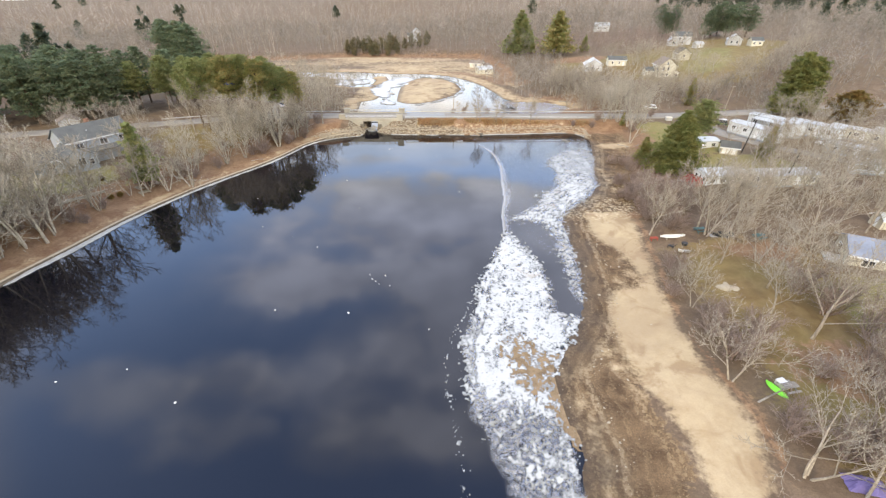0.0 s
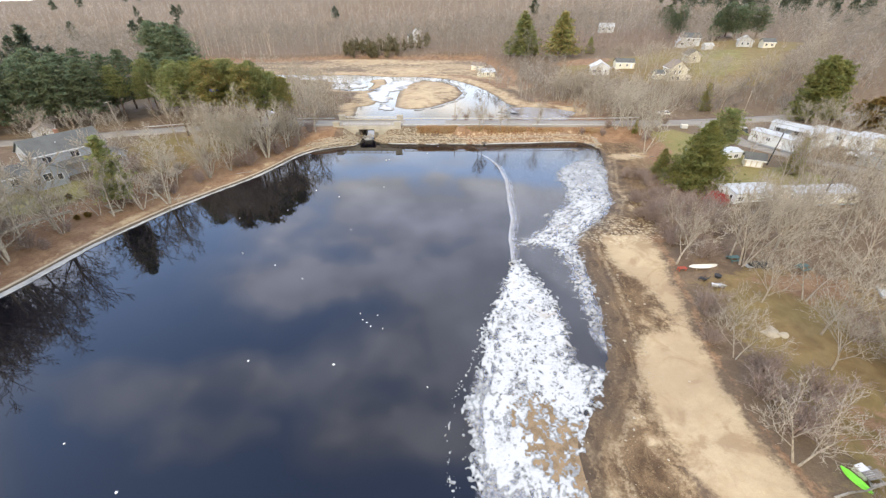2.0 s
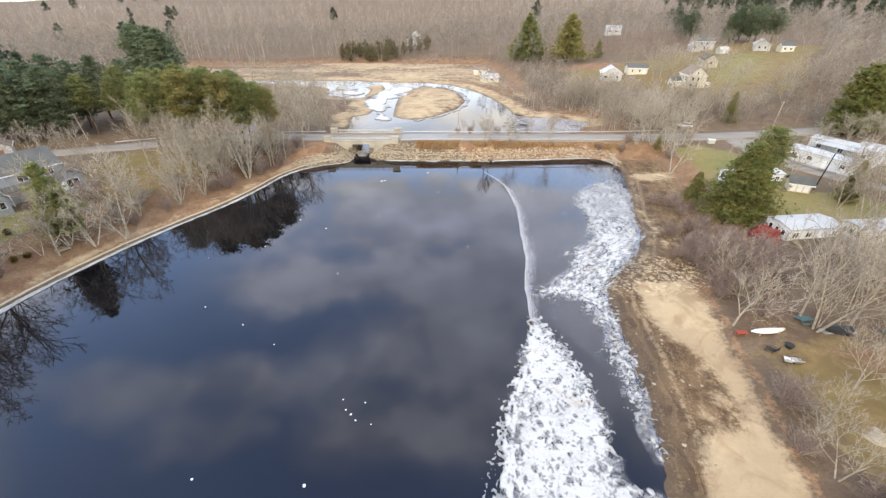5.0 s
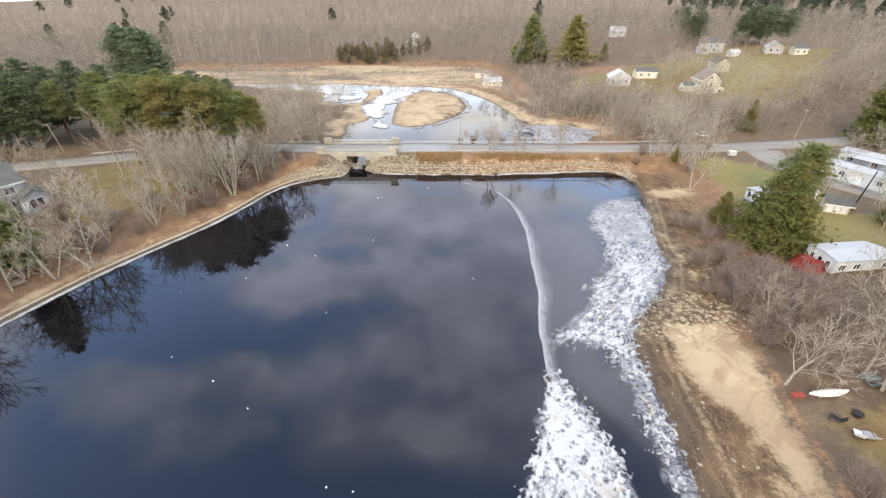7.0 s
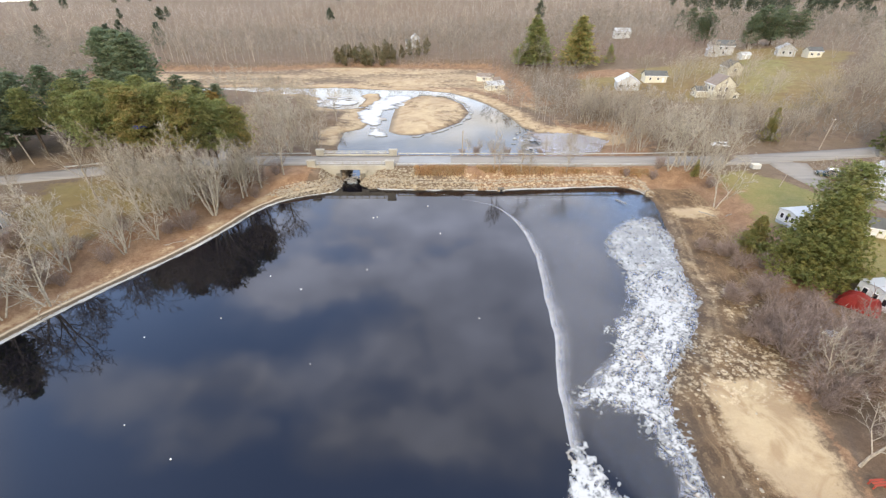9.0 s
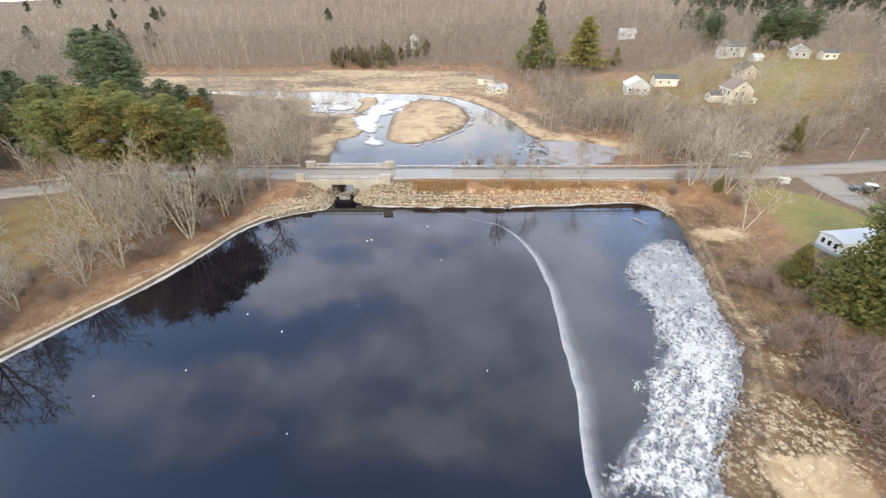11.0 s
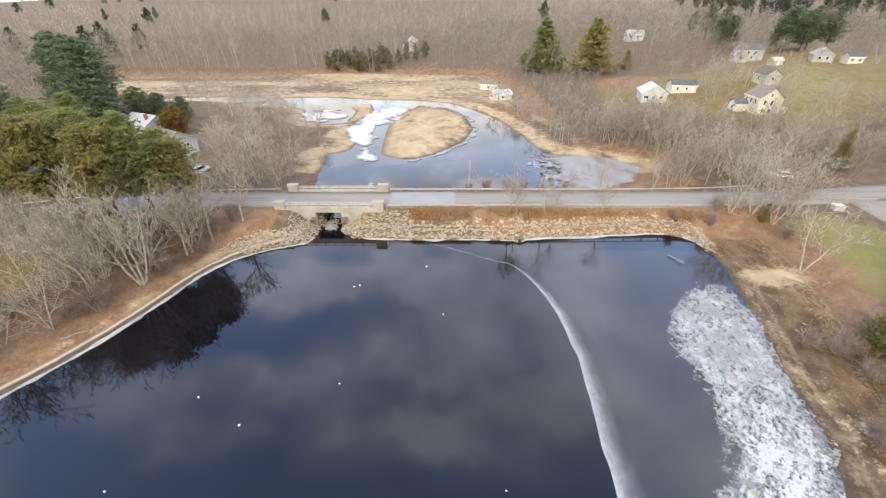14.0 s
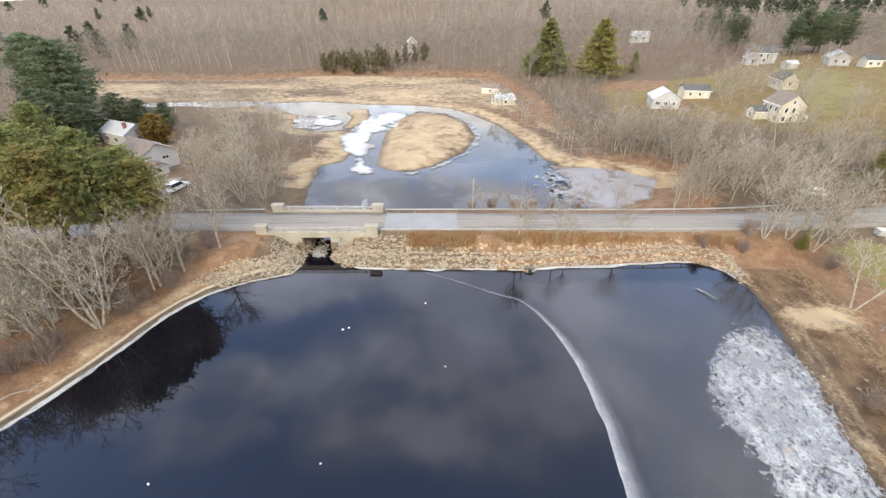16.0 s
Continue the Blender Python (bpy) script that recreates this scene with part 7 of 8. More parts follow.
# two white houses on the west side of the upper pond
g = home("house", -78.5, 183.5, -32, "white house with brown-grey gable roof among pines", z=3.6)
gable_block(g, 11.5, 9, 4.2, 2.4, "white", "roof_brown", at=(0, 0, 0, 0), windows=[("e", 1.4, 3.0, 1.6, 0.7, 2), ("s", -3, 2.6, 1.4, 1.2, 2), ("s", 2, 2.6, 1.4, 1.2, 2), ("e", -2.5, 1.6, 1.2, 1.2, 2)])
gable_block(g, 4.5, 4.5, 2.2, 0.9, "white", "roof_brown", at=(7.0, -2.5, 0, 0), windows=[("e", 0, 1.3, 1.0, 0.9, 1)])
g = home("house", -97.5, 204, -25, "white house with pale metal roof beside dark evergreens", z=3.4)
gable_block(g, 11.5, 8, 4.0, 2.2, "white", "roof_white", windows=[("s", -3, 2.2, 1.3, 1.2, 2), ("s", 1, 2.2, 1.3, 1.2, 2), ("e", 0, 2.2, 1.3, 1.2, 2)], chimney=(3.6, -1.8, 0.5))

# houses beyond the upper pond
g = home("house", 82.2, 242, -14, "small white house with white gable end facing the pond")
gable_block(g, 11, 9.2, 3.2, 2.6, "white", "roof_white", at=(0, 0, 0, 90), windows=[("w", -2.6, 1.7, 0.9, 1.0, 1), ("w", 0.2, 1.7, 1.1, 1.0, 2), ("w", 2.9, 1.7, 1.6, 1.1, 3), ("s", -2, 1.7, 1.2, 1.1, 2)])
g = home("garage", 97.5, 249.5, -8, "white garage with grey roof beside the white house", "garage")
gable_block(g, 9.5, 6.5, 2.9, 1.7, "offwhite", "roof_grey", windows=[("s", -2.5, 1.6, 0.8, 1.0, 1), ("s", 1.0, 1.6, 0.8, 1.0, 1)], doors=[("s", 3.2)])
g = home("house", 109, 217, -94, "pale yellow two-and-a-half-storey house with grey roof on the slope", z=6.9)
gable_block(g, 8.6, 7.8, 5.8, 3.1, "yellow", "roof_brown", windows=[("e", -1.8, 4.3, 0.85, 1.4, 1), ("e", 0.4, 4.3, 0.85, 1.4, 1), ("e", -1.8, 1.7, 0.85, 1.4, 1), ("e", 0.4, 1.7, 0.85, 1.4, 1), ("e", -0.3, 6.7, 0.7, 1.0, 1), ("s", -2.6, 4.3, 0.9, 1.4, 1), ("s", 0, 4.3, 0.9, 1.4, 1), ("s", 2.6, 4.3, 0.9, 1.4, 1),
                                                                   ("s", -2.6, 1.7, 0.9, 1.4, 1), ("n", 0, 4.3, 0.9, 1.4, 1)])
gable_block(g, 5.0, 4.6, 2.8, 1.4, "offwhite", "roof_grey", at=(-2.8, -5.4, 0, 90), windows=[("w", 0, 1.5, 1.2, 1.1, 2)])
gable_block(g, 3.4, 3.0, 2.6, 0.8, "offwhite", "roof_brown", at=(2.0, 4.8, 0, 0), windows=[("e", 0, 1.5, 1.2, 1.1, 2)])
g = home("house", 136.5, 256, -96, "pale yellow gabled house behind bare trees")
gable_block(g, 8.5, 6.5, 3.6, 2.4, "yellow", "roof_grey", windows=[("e", 0, 2.2, 0.9, 1.2, 1), ("s", 0, 2.0, 0.9, 1.2, 1)])
g = home("house", 161.5, 310, -15, "white two-storey farmhouse with grey roof below dark pines")
gable_block(g, 12, 8.5, 5.0, 2.6, "white", "roof_grey", windows=[("s", -4, 3.8, 0.9, 1.3, 1), ("s", -1, 3.8, 0.9, 1.3, 1), ("s", 2, 3.8, 0.9, 1.3, 1), ("s", -4, 1.5, 0.9, 1.3, 1), ("s", 1, 1.5, 0.9, 1.3, 1), ("e", 0, 3.8, 0.9, 1.3, 1)])
gable_block(g, 6, 6, 3.0, 2.0, "white", "roof_white", at=(-5, -5, 0, 90), windows=[("w", 0, 1.6, 1.5, 1.2, 2)])
g = home("shed", 165, 292.5, 5, "small white shed standing on the open field", "shed")
gable_block(g, 5.2, 3.8, 2.4, 1.1, "white", "roof_white", doors=[("s", 0)])
g = home("house", 189, 295, -28, "white gabled house at the far edge of the field")
gable_block(g, 10.5, 8, 3.4, 2.6, "white", "roof_white", at=(0, 0, 0, 90), windows=[("w", -1.5, 1.8, 1.0, 1.2, 1), ("w", 1.5, 1.8, 1.0, 1.2, 1)])
g = home("house", 197, 286, -10, "low white house with grey roof at the field's edge")
gable_block(g, 6.5, 6, 3.0, 1.8, "offwhite", "roof_grey", windows=[("s", -1.6, 1.6, 1.2, 1.1, 2), ("s", 1.5, 1.6, 1.2, 1.1, 2)])
g = home("house", -25, 431, 12, "white house glimpsed high among the bare woods")
gable_block(g, 7, 6.5, 8.0, 3.0, "white", "roof_white", at=(0, 0, 0, 90), windows=[("w", 0, 6.0, 1.2, 1.4, 2), ("w", 0, 3.0, 1.2, 1.4, 2)])
gable_block(g, 6, 5, 5.0, 2.0, "white", "roof_grey", at=(-5, 1, 0, 0))
g = home("house", 142, 413, -10, "white house far up the wooded slope")
gable_block(g, 12, 8, 4.5, 2.6, "white", "roof_white", windows=[("s", -3, 2.8, 1.4, 1.3, 2), ("s", 2, 2.8, 1.4, 1.3, 2)])
for cx, cy, cw, ct, ch in [(23, 298, 8.5, -20, "small cream cottage beside the sandy flats"), (27.5, 284, 5, 30, "small weathered shed beside the cottages"), (25.5, 272, 9, 15, "low cream cottage with pale roof by the inlet")]:
    g = home("cottage", cx, cy, ct, ch, "cottage", "waterside cottages")
    gable_block(g, cw, cw * 0.7, 2.6, 1.5, "offwhite", "roof_white" if cw > 8.8 else "roof_brown", windows=[("s", 0, 1.5, 1.2, 1.0, 2), ("w", 0, 1.5, 1.0, 1.0, 1)])
g = home("house", 73.2, 57.5, -28, "pale yellow cottage with slate-blue roof in the yard", z=1.8)
gable_block(g, 9, 7.5, 2.9, 1.6, "yellow", "roof_blue", windows=[("w", 1.5, 1.6, 1.5, 1.1, 2), ("s", -2, 1.6, 1.5, 1.1, 2), ("s", 2, 1.6, 1.5, 1.1, 2)], over=0.6)
part("porch", box(-7.2, -4.6, -3.6, -0.6, -0.4, 0.9, 0.05), M["white"], g)
g = home("shed", 85, 68.5, -10, "small yellowish garden shed under bare trees", "shed")
gable_block(g, 4, 3, 2.0, 0.8, "yellow", "roof_white", doors=[("w", 0)])
g = home("shed", 80.8, 112.4, -25, "small cream shed with dark roof and white doors", "shed")
gable_block(g, 4.0, 3.2, 2.1, 1.1, "yellow", "roof_grey", doors=[("s", -1.2), ("s", 0), ("s", 1.2)], over=0.5)


# ---------------------------------------------------------------- trailer homes
def trailer_home(x, y, turn, w, d, h, label, roof="trailer_roof", wall="trailer", windows=4, z=None, awning=False):
    t = home("trailer_home", x, y, turn, label, "trailer home", "trailer homes", z=z)
    bm = bmesh.new()
    prism_in(bm, [(-d / 2, 0.5), (d / 2, 0.5), (d / 2, h), (0, h + 0.45), (-d / 2, h)], "x", -w / 2, w / 2)
    part("wall", bm, M[wall], t)
    bm = bmesh.new()
    prism_in(bm, [(-d / 2 - 0.15, h - 0.02), (0, h + 0.46), (d / 2 + 0.15, h - 0.02), (d / 2 + 0.15, h + 0.12), (0, h + 0.6), (-d / 2 - 0.15, h + 0.12)], "x", -w / 2 - 0.2, w / 2 + 0.2)
    part("roof", bm, M[roof], t)
    part("skirting", box(-w / 2 + 0.06, w / 2 - 0.06, -d / 2 + 0.06, d / 2 - 0.06, -0.4, 0.5), M["grey_siding"], t)
    for k in range(windows):
        u = -w / 2 + w * (k + 0.5) / windows
        for side in "sn":
            window_in(t, wall_pose(side, w, d, u if side == "s" else -u, h * 0.62), 1.1, 0.95, 2)
    for u in (-d * 0.27, 0, d * 0.27):
        window_in(t, wall_pose("w", w, d, u, h * 0.62), 0.7, 1.0, 1)
    door_in(t, wall_pose("s", w, d, w * 0.12, 0.55))
    part("step", box(w * 0.12 - 0.6, w * 0.12 + 0.6, -d / 2 - 0.9, -d / 2, -0.4, 0.45, 0.03), M["wood"], t)
    if awning:
        bm = bmesh.new()
        prism_in(bm, [(-d / 2, h - 0.1), (-d / 2 - 2.6, h - 0.5), (-d / 2 - 2.6, h - 0.42), (-d / 2, h - 0.02)], "x", -w * 0.35, w * 0.35)
        part("awning", bm, M[roof], t)
        for u in (-w * 0.34, 0, w * 0.34):
            part("awning_post", box(u - 0.05, u + 0.05, -d / 2 - 2.55, -d / 2 - 2.45, -0.4, h - 0.45), M["trim"], t)
    return t


trailer_home(67.6, 93.3, 6, 10.5, 5.4, 3.0, "white trailer home with pale metal roof on the lawn", windows=4, z=1.7)
trailer_home(74, 118.6, 8, 13.5, 4.4, 2.7, "long pale trailer home with ribbed metal roof", windows=4, z=2.2)
trailer_home(98.5, 128.0, -68, 15, 4.8, 3.5, "white trailer home with dark windows beside the lane", windows=4)
trailer_home(107.5, 132.6, -64, 15, 4.8, 4.3, "tall white trailer home behind the first row", windows=3, awning=True)
trailer_home(117.5, 129, -62, 14, 4.8, 3.8, "white trailer home with rounded pale roof", windows=3)
trailer_home(127.5, 124, -60, 14, 4.6, 3.2, "cream trailer home with weathered white roof", windows=3, wall="offwhite")
trailer_home(137, 119, -58, 14, 4.6, 3.1, "pale trailer home at the end of the row", windows=3)
trailer_home(79.5, 89.5, 4, 14, 4.6, 2.8, "pale grey trailer home screened by bare trees", windows=4, wall="offwhite")
trailer_home(108.5, 95.5, -20, 13, 4.6, 2.8, "white trailer home among bare trees", windows=3)
trailer_home(114, 110.5, -50, 11, 4.2, 2.8, "small grey-blue trailer home by the lane", windows=3, wall="grey_siding")
trailer_home(124, 101, -35, 12, 4.4, 2.9, "white trailer home in the back row", windows=3)


# ---------------------------------------------------------------- vehicles
def vehicle(x, y, turn, paint, label, length=4.7, van=False, z=None):
    c = home("car" if not van else "van", x, y, turn, label, "car" if not van else "van", "parked vehicles", z=z)
    L, w = length / 2, 0.9
    hood = 0.98 if not van else 1.15
    top = 1.5 if not van else 2.05
    prof = [(-L, 0.35), (L, 0.35), (L, 0.75), (L - 0.25, hood - 0.08), (L * 0.42, hood), (-L + 0.15, hood + 0.04), (-L, 0.85)]
    bm = bmesh.new()
    prism_in(bm, prof, "y", -w, w)
    bmesh.ops.bevel(bm, geom=list(bm.edges), offset=0.06, segments=1, affect="EDGES")
    part("body", bm, M[paint], c)
    cab = [(L * 0.42, hood - 0.02), (L * 0.12, top - 0.08), (-L + 0.5, top - 0.06), (-L + 0.16, hood)]
    bm = bmesh.new()
    vs = prism_in(bm, cab, "y", -w + 0.06, w - 0.06)
    part("windows", bm, M["glass"], c)
    bm = bmesh.new()
    prism_in(bm, [(L * 0.14, top - 0.1), (L * 0.06, top), (-L + 0.6, top), (-L + 0.42, top - 0.1)], "y", -w + 0.03, w - 0.03)
    part("roof", bm, M["car_white" if paint == "car_dark" else paint], c)
    for u in (-L * 0.62, L * 0.62):
        for s in (-1, 1):
            bm = bmesh.new()
            rod_in(bm, (u, s * (w - 0.2), 0.34), (u, s * (w + 0.02), 0.34), 0.34, 0.34, 14)
            wheel = part("wheel", bm, M["rubber"], c)
            bm = bmesh.new()
            rod_in(bm, (u, s * (w - 0.05), 0.34), (u, s * (w + 0.035), 0.34), 0.2, 0.2, 10)
            part("rim", bm, M["steel"], wheel)
    for s in (-0.6, 0.6):
        part("headlight", box(L - 0.06, L + 0.02, s - 0.17, s + 0.17, 0.62, 0.78, 0.02), M["hull"], c)
        part("tail_light", box(-L - 0.02, -L + 0.05, s - 0.15, s + 0.15, 0.68, 0.86, 0.02), M["red_paint"], c)
    return c


vehicle(95.5, 142.2, 155, "car_dark", "dark van with a white roof parked beside the lane", 5.0, True)
vehicle(81.9, 165.8, 165, "car_white", "white car parked beside the road behind bare trees")
vehicle(-63, 168, 75, "car_white", "white van parked on the driveway by the pines", 5.2, True)
vehicle(113, 118, 120, "car_white", "white car beside the trailer homes")


# ---------------------------------------------------------------- poles and posts
def utility_pole(x, y, height, label, arms=1, turn=0.0, lean=0.0, dark=False):
    p = thing("utility_pole", pose(x, y, gz(x, y), 0, lean, turn), label, "utility pole", "utility poles")
    bm = bmesh.new()
    rod_in(bm, (0, 0, -0.5), (0, 0, height), 0.16, 0.11, 8)
    part("pole", bm, M["black" if dark else "pole_wood"], p)
    for k in range(arms):
        z = height - 0.35 - 0.9 * k
        arm = part("crossarm", box(-1.1, 1.1, -0.06, 0.06, z - 0.06, z + 0.06, 0.01), M["black" if dark else "pole_wood"], p)
        for u in (-0.95, -0.35, 0.35, 0.95):
            bm = bmesh.new()
            rod_in(bm, (u, 0, z + 0.06), (u, 0, z + 0.24), 0.045, 0.03, 6)
            part("insulator", bm, M["trim"], arm)
    return p


utility_pole(110, 163.2, 9.0, "weathered wooden utility pole with a crossarm beside the road", 1, 20, 3)
utility_pole(-109.3, 148.2, 8.2, "leaning wooden utility pole with a crossarm", 1, 60, -5)
utility_pole(-50.8, 157, 10.5, "wooden utility pole behind the bridge approach", 0)
utility_pole(85, 112.6, 8.5, "dark utility pole beside the trailer lane", 0, 0, 5, True)
utility_pole(104, 104, 8.5, "dark utility pole among the trailer homes", 0, 0, 3, True)
utility_pole(79, 88, 8.0, "dark utility pole by the back yards", 0, 0, 4, True)
utility_pole(4.0, 157.4, 7.0, "slender pole behind the guard rail", 0)


def post(x, y, height, label, mat="pole_wood", lean=4.0):
    bm = bmesh.new()
    rod_in(bm, (0, 0, -0.4), (0, 0, height), 0.11, 0.09, 8)
    bmesh.ops.create_cone(bm, cap_ends=True, segments=8, radius1=0.13, radius2=0.10, depth=0.12, matrix=Matrix.Translation((0, 0, height)))
    ob = part("post", bm, M[mat])
    ob.matrix_world = pose(x, y, gz(x, y), 0, lean, 0)
    return tagged(ob, label, "post", "short posts")


post(78.5, 135.2, 3.2, "short pale wooden post at the lawn's edge", lean=8)
post(20, 157, 1.6, "small dark marker post behind the road")
g = thing("dumpster", pose(80.3, 147.0, gz(80.3, 147.0), 0, 0, -8), "white waste container standing by the lane", "container")
part("bin", box(-1.0, 1.0, -0.7, 0.7, 0.1, 1.2, 0.06), M["white"], g)
part("lid", box(-1.05, 1.05, -0.75, 0.75, 1.2, 1.3, 0.03), M["offwhite"], g)


# ---------------------------------------------------------------- shore things
def boat_mesh(length, width, depth):
    bm = bmesh.new()
    n, rings = 13, []
    for k in range(n):
        t = -1 + 2 * k / (n - 1)
        w = width / 2 * (1 - abs(t) ** 2.4) + 0.01
        up = 0.18 * depth * abs(t) ** 3
        ring = []
        for a in (0, 0.25, 0.5, 0.75, 1.0):
            an = math.pi * a
            ring.append(bm.verts.new((t * length / 2, math.cos(an) * w, depth * math.sin(an) * (1 - 0.4 * abs(t) ** 3) + up)))
        rings.append(ring)
    for a, b in zip(rings, rings[1:]):
        for k in range(4):
            bm.faces.new((a[k], a[k + 1], b[k + 1], b[k]))
        bm.faces.new((a[4], a[0], b[0], b[4]))
    bm.faces.new(rings[0]), bm.faces.new(rings[-1])
    return bm


c = thing("canoe", pose(43.6, 66.7, gz(43.6, 66.7) + 0.35, 0, 0, 4), "upturned white canoe resting on a low red rack", "canoe")
part("hull", boat_mesh(4.9, 0.95, 0.45), M["hull"], c)
bm = bmesh.new()
rod_in(bm, (-2.2, 0, 0.5), (2.2, 0, 0.5), 0.03)
part("keel", bm, M["offwhite"], c)
r = thing("boat_rack", pose(40.2, 66.7, gz(40.2, 66.7), 0, 0, 4), "low red wooden rack at the edge of the sand", "rack")
for u in (-0.55, 0.55):
    for v in (-0.25, 0.25):
        part("leg", box(u - 0.05, u + 0.05, v - 0.05, v + 0.05, -0.1, 0.5), M["red_paint"], r)
for v in (-0.25, 0, 0.25):
    part("slat", box(-0.75, 0.75, v - 0.09, v + 0.09, 0.5, 0.55, 0.01), M["red_paint"], r)
for u in (42.4, 44.9):
    t = thing("trestle", pose(u, 66.7, gz(u, 66.7), 0, 0, 4), "small wooden trestle under the canoe", "trestle", "canoe trestles")
    part("beam", box(-0.06, 0.06, -0.5, 0.5, 0.27, 0.36, 0.01), M["wood"], t)
    for v in (-0.4, 0.4):
        part("leg", box(-0.05, 0.05, v - 0.05, v + 0.05, -0.15, 0.27), M["wood"], t)

k = thing("kayak", pose(38.3, 31.0, gz(38.3, 31.0) + 0.05, 0, 0, -72), "lime green plastic kayak lying upside down in the yard", "kayak")
part("hull", boat_mesh(2.7, 0.8, 0.4), M["lime"], k)
bm = bmesh.new()
rod_in(bm, (-0.9, 0, 0.41), (0.9, 0, 0.41), 0.035)
part("keel", bm, M["lime"], k)


def table_bench(x, y, turn, label, mat="wood"):
    t = thing("picnic_table", pose(x, y, gz(x, y), 0, 0, turn), label, "table", "yard tables")
    for j in range(4):
        part("board", box(-0.9, 0.9, -0.4 + j * 0.21, -0.22 + j * 0.21, 0.72, 0.77, 0.01), M[mat], t)
    for s in (-1, 1):
        part("bench", box(-0.9, 0.9, s * 0.75 - 0.13, s * 0.75 + 0.13, 0.42, 0.47, 0.01), M[mat], t)
        bm = bmesh.new()
        rod_in(bm, (s * 0.6, -0.75, 0), (s * 0.6, 0.3, 0.74), 0.05)
        rod_in(bm, (s * 0.6, 0.75, 0), (s * 0.6, -0.3, 0.74), 0.05)
        box_in(bm, s * 0.6 - 0.04, s * 0.6 + 0.04, -0.8, 0.8, 0.36, 0.42)
        part("trestle", bm, M[mat], t)
    return t


def lounge(x, y, turn, label, mat):
    t = thing("yard_chair", pose(x, y, gz(x, y), 0, 0, turn), label, "chair", "yard chairs")
    part("seat", box(-0.35, 0.6, -0.38, 0.38, 0.32, 0.4, 0.03), M[mat], t)
    bm = bmesh.new()
    box_in(bm, -0.05, 0.05, -0.38, 0.38, 0.0, 0.75, 0.03, pose(-0.38, 0, 0.36, 0, -28, 0))
    part("backrest", bm, M[mat], t)
    for u in (-0.3, 0.52):
        for v in (-0.33, 0.33):
            part("leg", box(u - 0.03, u + 0.03, v - 0.03, v + 0.03, -0.1, 0.33), M["black"], t)
    for v in (-0.4, 0.4):
        part("armrest", box(-0.35, 0.3, v - 0.05, v + 0.05, 0.55, 0.6, 0.01), M[mat], t)


lounge(42.0, 63.5, 130, "dark folding chair by the fire pit", "black")
lounge(42.6, 61.5, 60, "pale lounge chair on the dry lawn", "hull")
lounge(43.4, 61.2, 80, "grey lounge chair on the dry lawn", "steel")
f = thing("fire_pit", pose(44.4, 63.8, gz(44.4, 63.8)), "round black steel fire pit in the yard", "fire pit")
bm = bmesh.new()
rod_in(bm, (0, 0, 0.1), (0, 0, 0.55), 0.42, 0.55, 16)
part("bowl", bm, M["black"], f)
for a in range(3):
    bm = bmesh.new()
    rod_in(bm, (0.4 * math.cos(a * 2.1), 0.4 * math.sin(a * 2.1), -0.1), (0.35 * math.cos(a * 2.1), 0.35 * math.sin(a * 2.1), 0.2), 0.04)
    part("leg", bm, M["black"], f)
table_bench(52.2, 86.8, 25, "weathered pale picnic table among the shrubs", "hull")
table_bench(39.6, 31.1, 10, "grey wooden bench table beside the kayak", "old_wood")
b = thing("crate", pose(39.3, 31.6, gz(39.3, 31.6), 0, 0, 15), "pale grey plastic crate beside the kayak", "crate")
part("box", box(-0.5, 0.5, -0.6, 0.6, 0, 0.6, 0.05), M["offwhite"], b)
part("lid", box(-0.53, 0.53, -0.63, 0.63, 0.6, 0.66, 0.02), M["hull"], b)


def draped(name, x, y, turn, w, d, h, mat, label, category, seed):
    """A sheet thrown over a heap: sagging, with folds and a ragged hem."""
    bm = bmesh.new()
    n = 14
    grid = [[None] * (n + 1) for _ in range(n + 1)]
    for i in range(n + 1):
        for j in range(n + 1):
            u, v = -1 + 2 * i / n, -1 + 2 * j / n
            e = max(abs(u), abs(v))
            z = h * (1 - max(0, e - 0.55) ** 1.5 / 0.3) * (0.85 + 0.25 * noise.noise(Vector((u * 1.6 + seed, v * 1.6, 0))))
            z += 0.1 * noise.noise(Vector((u * 5, v * 5, seed)))
            grid[i][j] = bm.verts.new((u * w / 2 * (1 + 0.08 * noise.noise(Vector((v * 3, seed, 1)))), v * d / 2 * (1 + 0.08 * noise.noise(Vector((u * 3, seed, 2)))), max(0.02, z)))
    for i in range(n):
        for j in range(n):
            bm.faces.new((grid[i][j], grid[i + 1][j], grid[i + 1][j + 1], grid[i][j + 1]))
    bmesh.ops.solidify(bm, geom=list(bm.faces), thickness=0.02)
    ob = part(name, bm, M[mat])
    ob.matrix_world = pose(x, y, gz(x, y), 0, 0, turn)
    return tagged(ob, label, category)


draped("tarpaulin", 38.9, 20.2, -14, 3.4, 1.8, 0.75, "purple_tarp", "faded purple tarpaulin draped over a low stack", "tarpaulin", 4)
# the red sheet stands for a domed tent; its frame is not modelled
draped("tarpaulin", 60.4, 92.4, -52, 5.0, 3.2, 2.3, "red_tarp", "bright red tarpaulin tent with a domed top beside the trailer home", "tarpaulin", 9)
lump("scrap_tarp", -65, 131.2, gz(-65, 131.2) + 14.5, 1.6, 0.8, 0.5, 20, M["blue_tarp"], "blue tarpaulin scrap caught in a pine", "tarpaulin", 3)
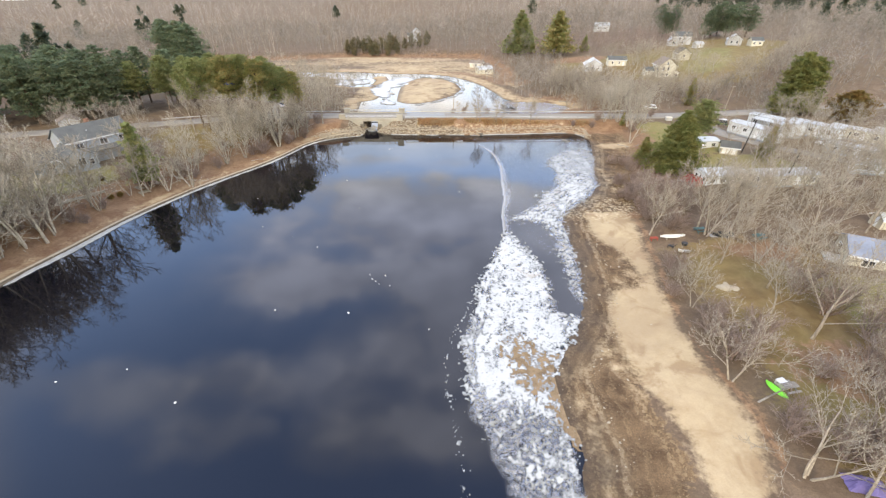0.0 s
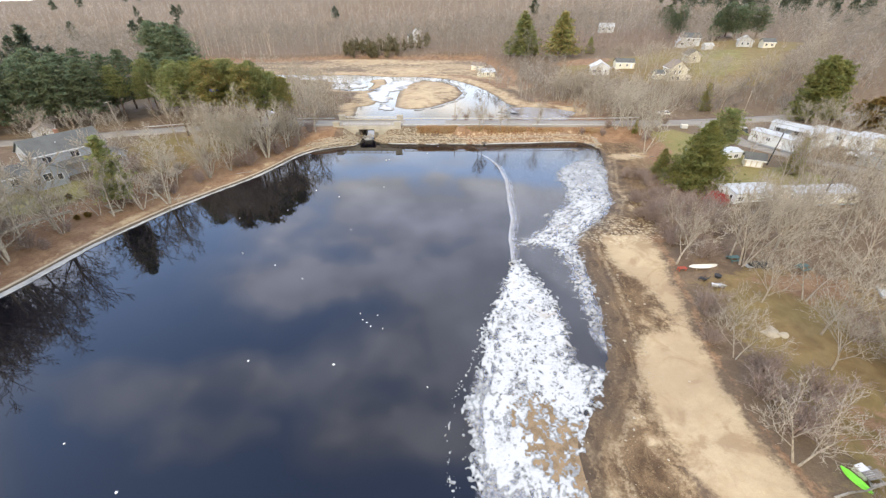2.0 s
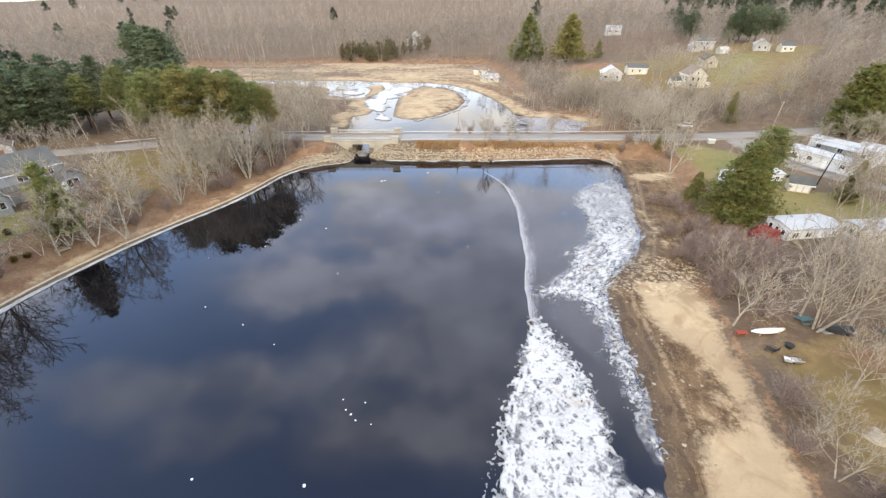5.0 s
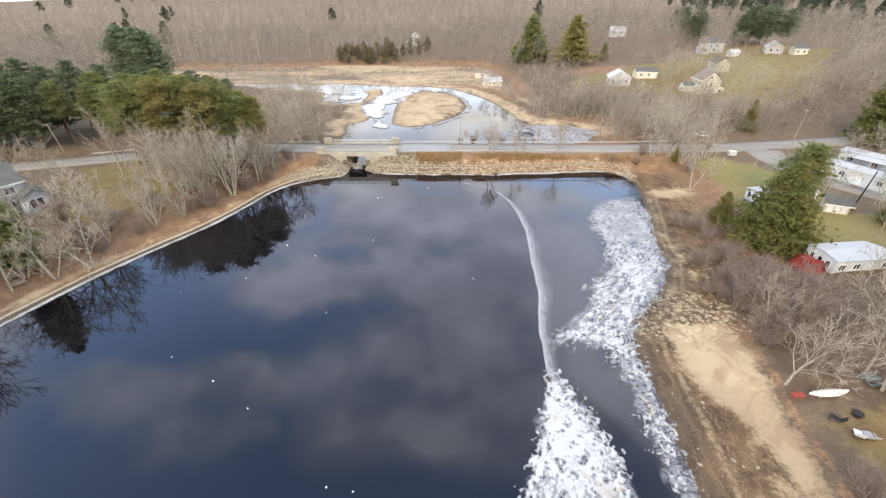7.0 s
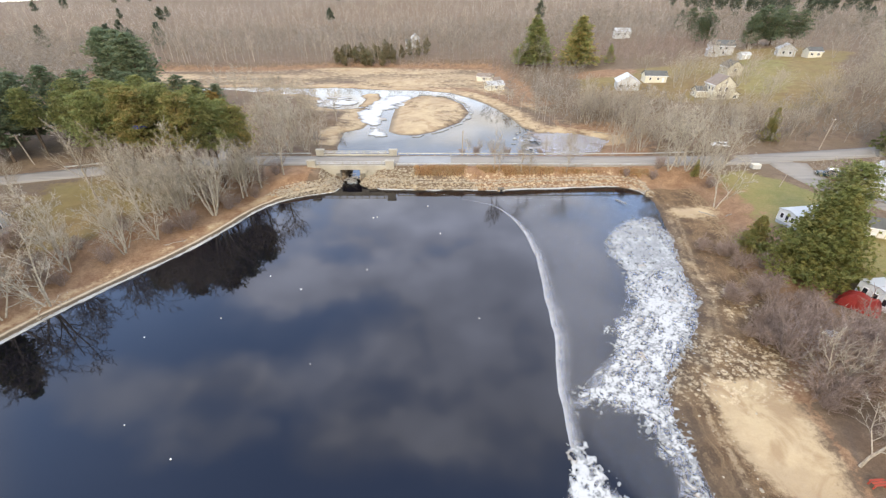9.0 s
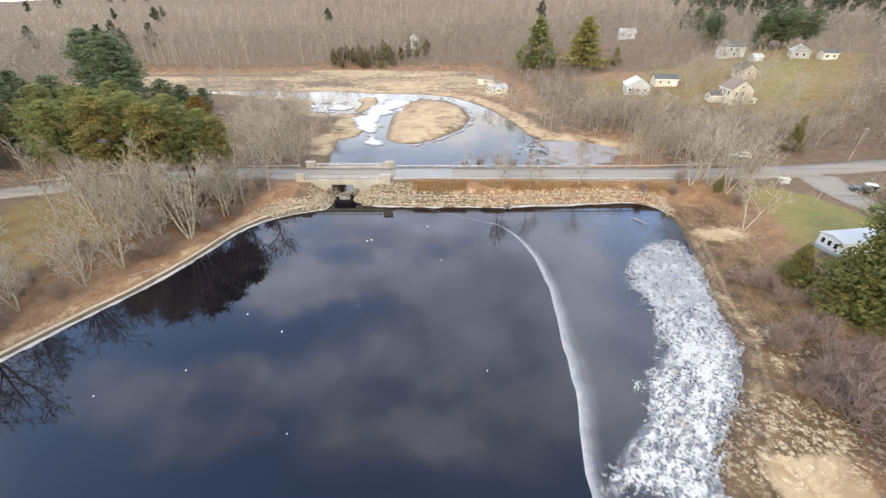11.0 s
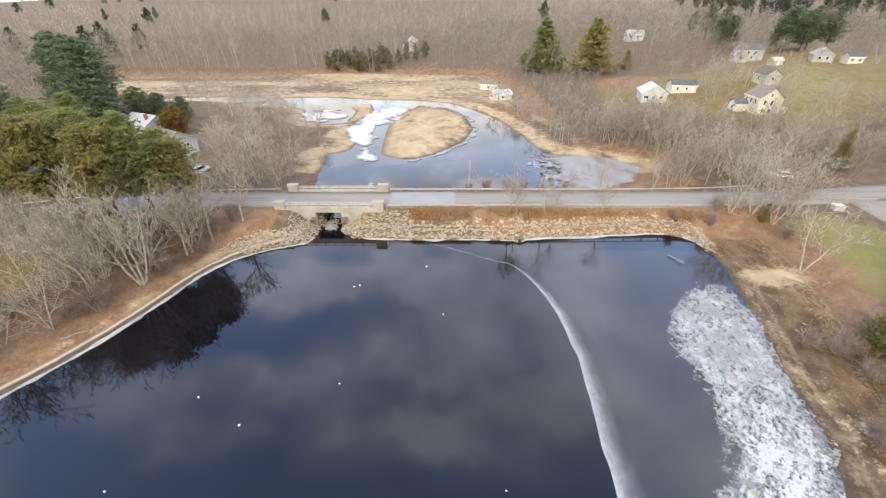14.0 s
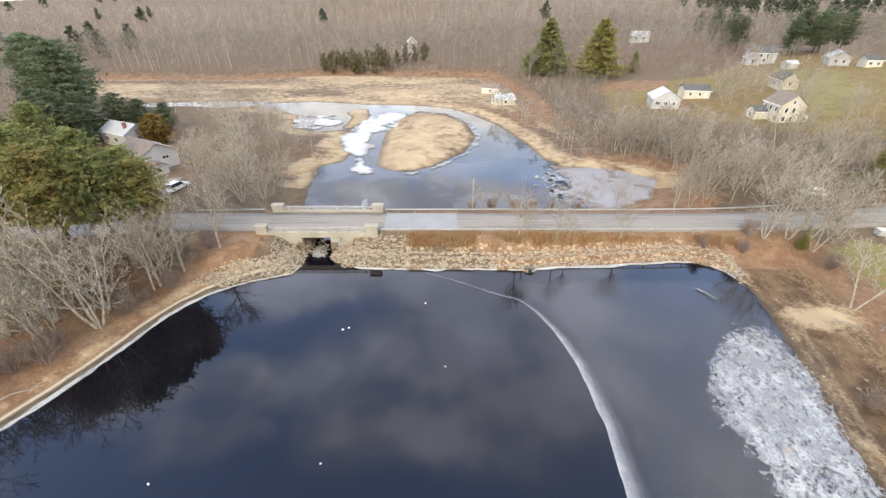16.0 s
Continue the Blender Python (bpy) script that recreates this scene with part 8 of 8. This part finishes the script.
for k, (x, y, s) in enumerate([(44.2, 50.7, 1.1), (45.4, 50.2, 0.7), (44.8, 51.6, 0.5), (43.3, 51.0, 0.4)]):
    lump("slab_stone", x, y, gz(x, y), s * 1.1, s * 0.8, s * 0.3, k * 40, M["rubble"], "flat pale stone slab lying in the yard", "stone", 20 + k, "stone slabs")
bb = thing("boat_trailer", pose(52.5, 66.0, gz(52.5, 66)), "dark covered boat on a trailer among bare trees", "boat trailer")
part("cover", boat_mesh(4.2, 1.5, 0.9), M["black"], bb)
part("chassis", box(-2.4, 2.0, -0.5, 0.5, -0.12, 0.05, 0.02), M["steel"], bb)
for s in (-1, 1):
    bm = bmesh.new()
    rod_in(bm, (0.4, s * 0.78, 0.1), (0.4, s * 0.95, 0.1), 0.3, 0.3, 12)
    part("wheel", bm, M["rubber"], bb)
table_bench(58.6, 65.0, 20, "dark green picnic table under bare trees", "teal")
table_bench(49.2, 68.0, 8, "teal painted table beside the canoe", "teal")


def dock(x, y, turn, w, d, label):
    t = thing("dock_section", pose(x, y, gz(x, y) + 0.25, 2, 3, turn), label, "dock", "dock sections")
    n = int(d / 0.2)
    for k in range(n):
        part("plank", box(-w / 2, w / 2, -d / 2 + k * 0.2, -d / 2 + k * 0.2 + 0.17, 0.0, 0.05), M["wood"], t)
    for u in (-w / 2 + 0.12, w / 2 - 0.12):
        part("beam", box(u - 0.06, u + 0.06, -d / 2, d / 2, -0.22, -0.004), M["wood"], t)


dock(-70.6, 88.6, 58, 2.2, 1.7, "weathered wooden dock section pulled up on the bank")
dock(-72.6, 90.0, 66, 1.2, 2.6, "narrow wooden dock ramp lying on the bank")


def retaining_wall(pts, label):
    line = curve_pts(pts, 1.2)
    w = thing("retaining_wall", pose(0, 0, 0), label, "wall")
    for k, (a, b) in enumerate(zip(line, line[1:])):
        for row in range(2):
            bm = bmesh.new()
            ln = math.dist(a, b)
            box_in(bm, -ln / 2 + 0.02, ln / 2 - 0.02, -0.18, 0.18, row * 0.26, row * 0.26 + 0.24, 0.02)
            ob = part("block", bm, M["concrete"], w)
            mx, my = (a[0] + b[0]) / 2, (a[1] + b[1]) / 2
            ob.matrix_world = pose(mx, my, gz(mx, my) - 0.1, 0, 0, math.degrees(math.atan2(b[1] - a[1], b[0] - a[0])))


retaining_wall([(-83, 74.5), (-81.2, 79.6), (-79.5, 83), (-77.5, 86)], "low pale block wall below the lawn")
for k, (x, y) in enumerate([(-74, 85.5), (-75, 84), (-80.5, 90), (-82, 88.5), (-83.5, 87)]):
    round_bush.put(x, y, 1.2, label="small clipped garden bush on the lawn")

# fallen trunks and stranded wood
for a, b in [((-55, 112, 0.8), (-52, 114.5, 0.6)), ((35.5, 30, 1.0), (36.2, 28.5, 5.8)), ((47.5, 137, 0.8), (50, 139.5, 0.8)), ((40, 134.5, 0.15), (41.4, 131.5, 0.35)), ((55, 126, 1.2), (57.5, 123.5, 1.2)), ((59, 123, 1.6), (61, 124, 1.6)), ((52, 190, 1.0), (57, 187, 1.1)), ((47, 178, 0.6), (51, 176, 0.7)), ((-63.5, 95.2, 0.5), (-61.5, 97.8, 0.4))]:
    log(a, b, 0.13, 0.06, "grey stranded branch lying on the shore", group="stranded branches")

for kind in (pale, grey, thin, shrub, pines, dark_pines, cedars, big_cedar, dark_firs, spruces, big_firs, round_bush):
    kind.done()
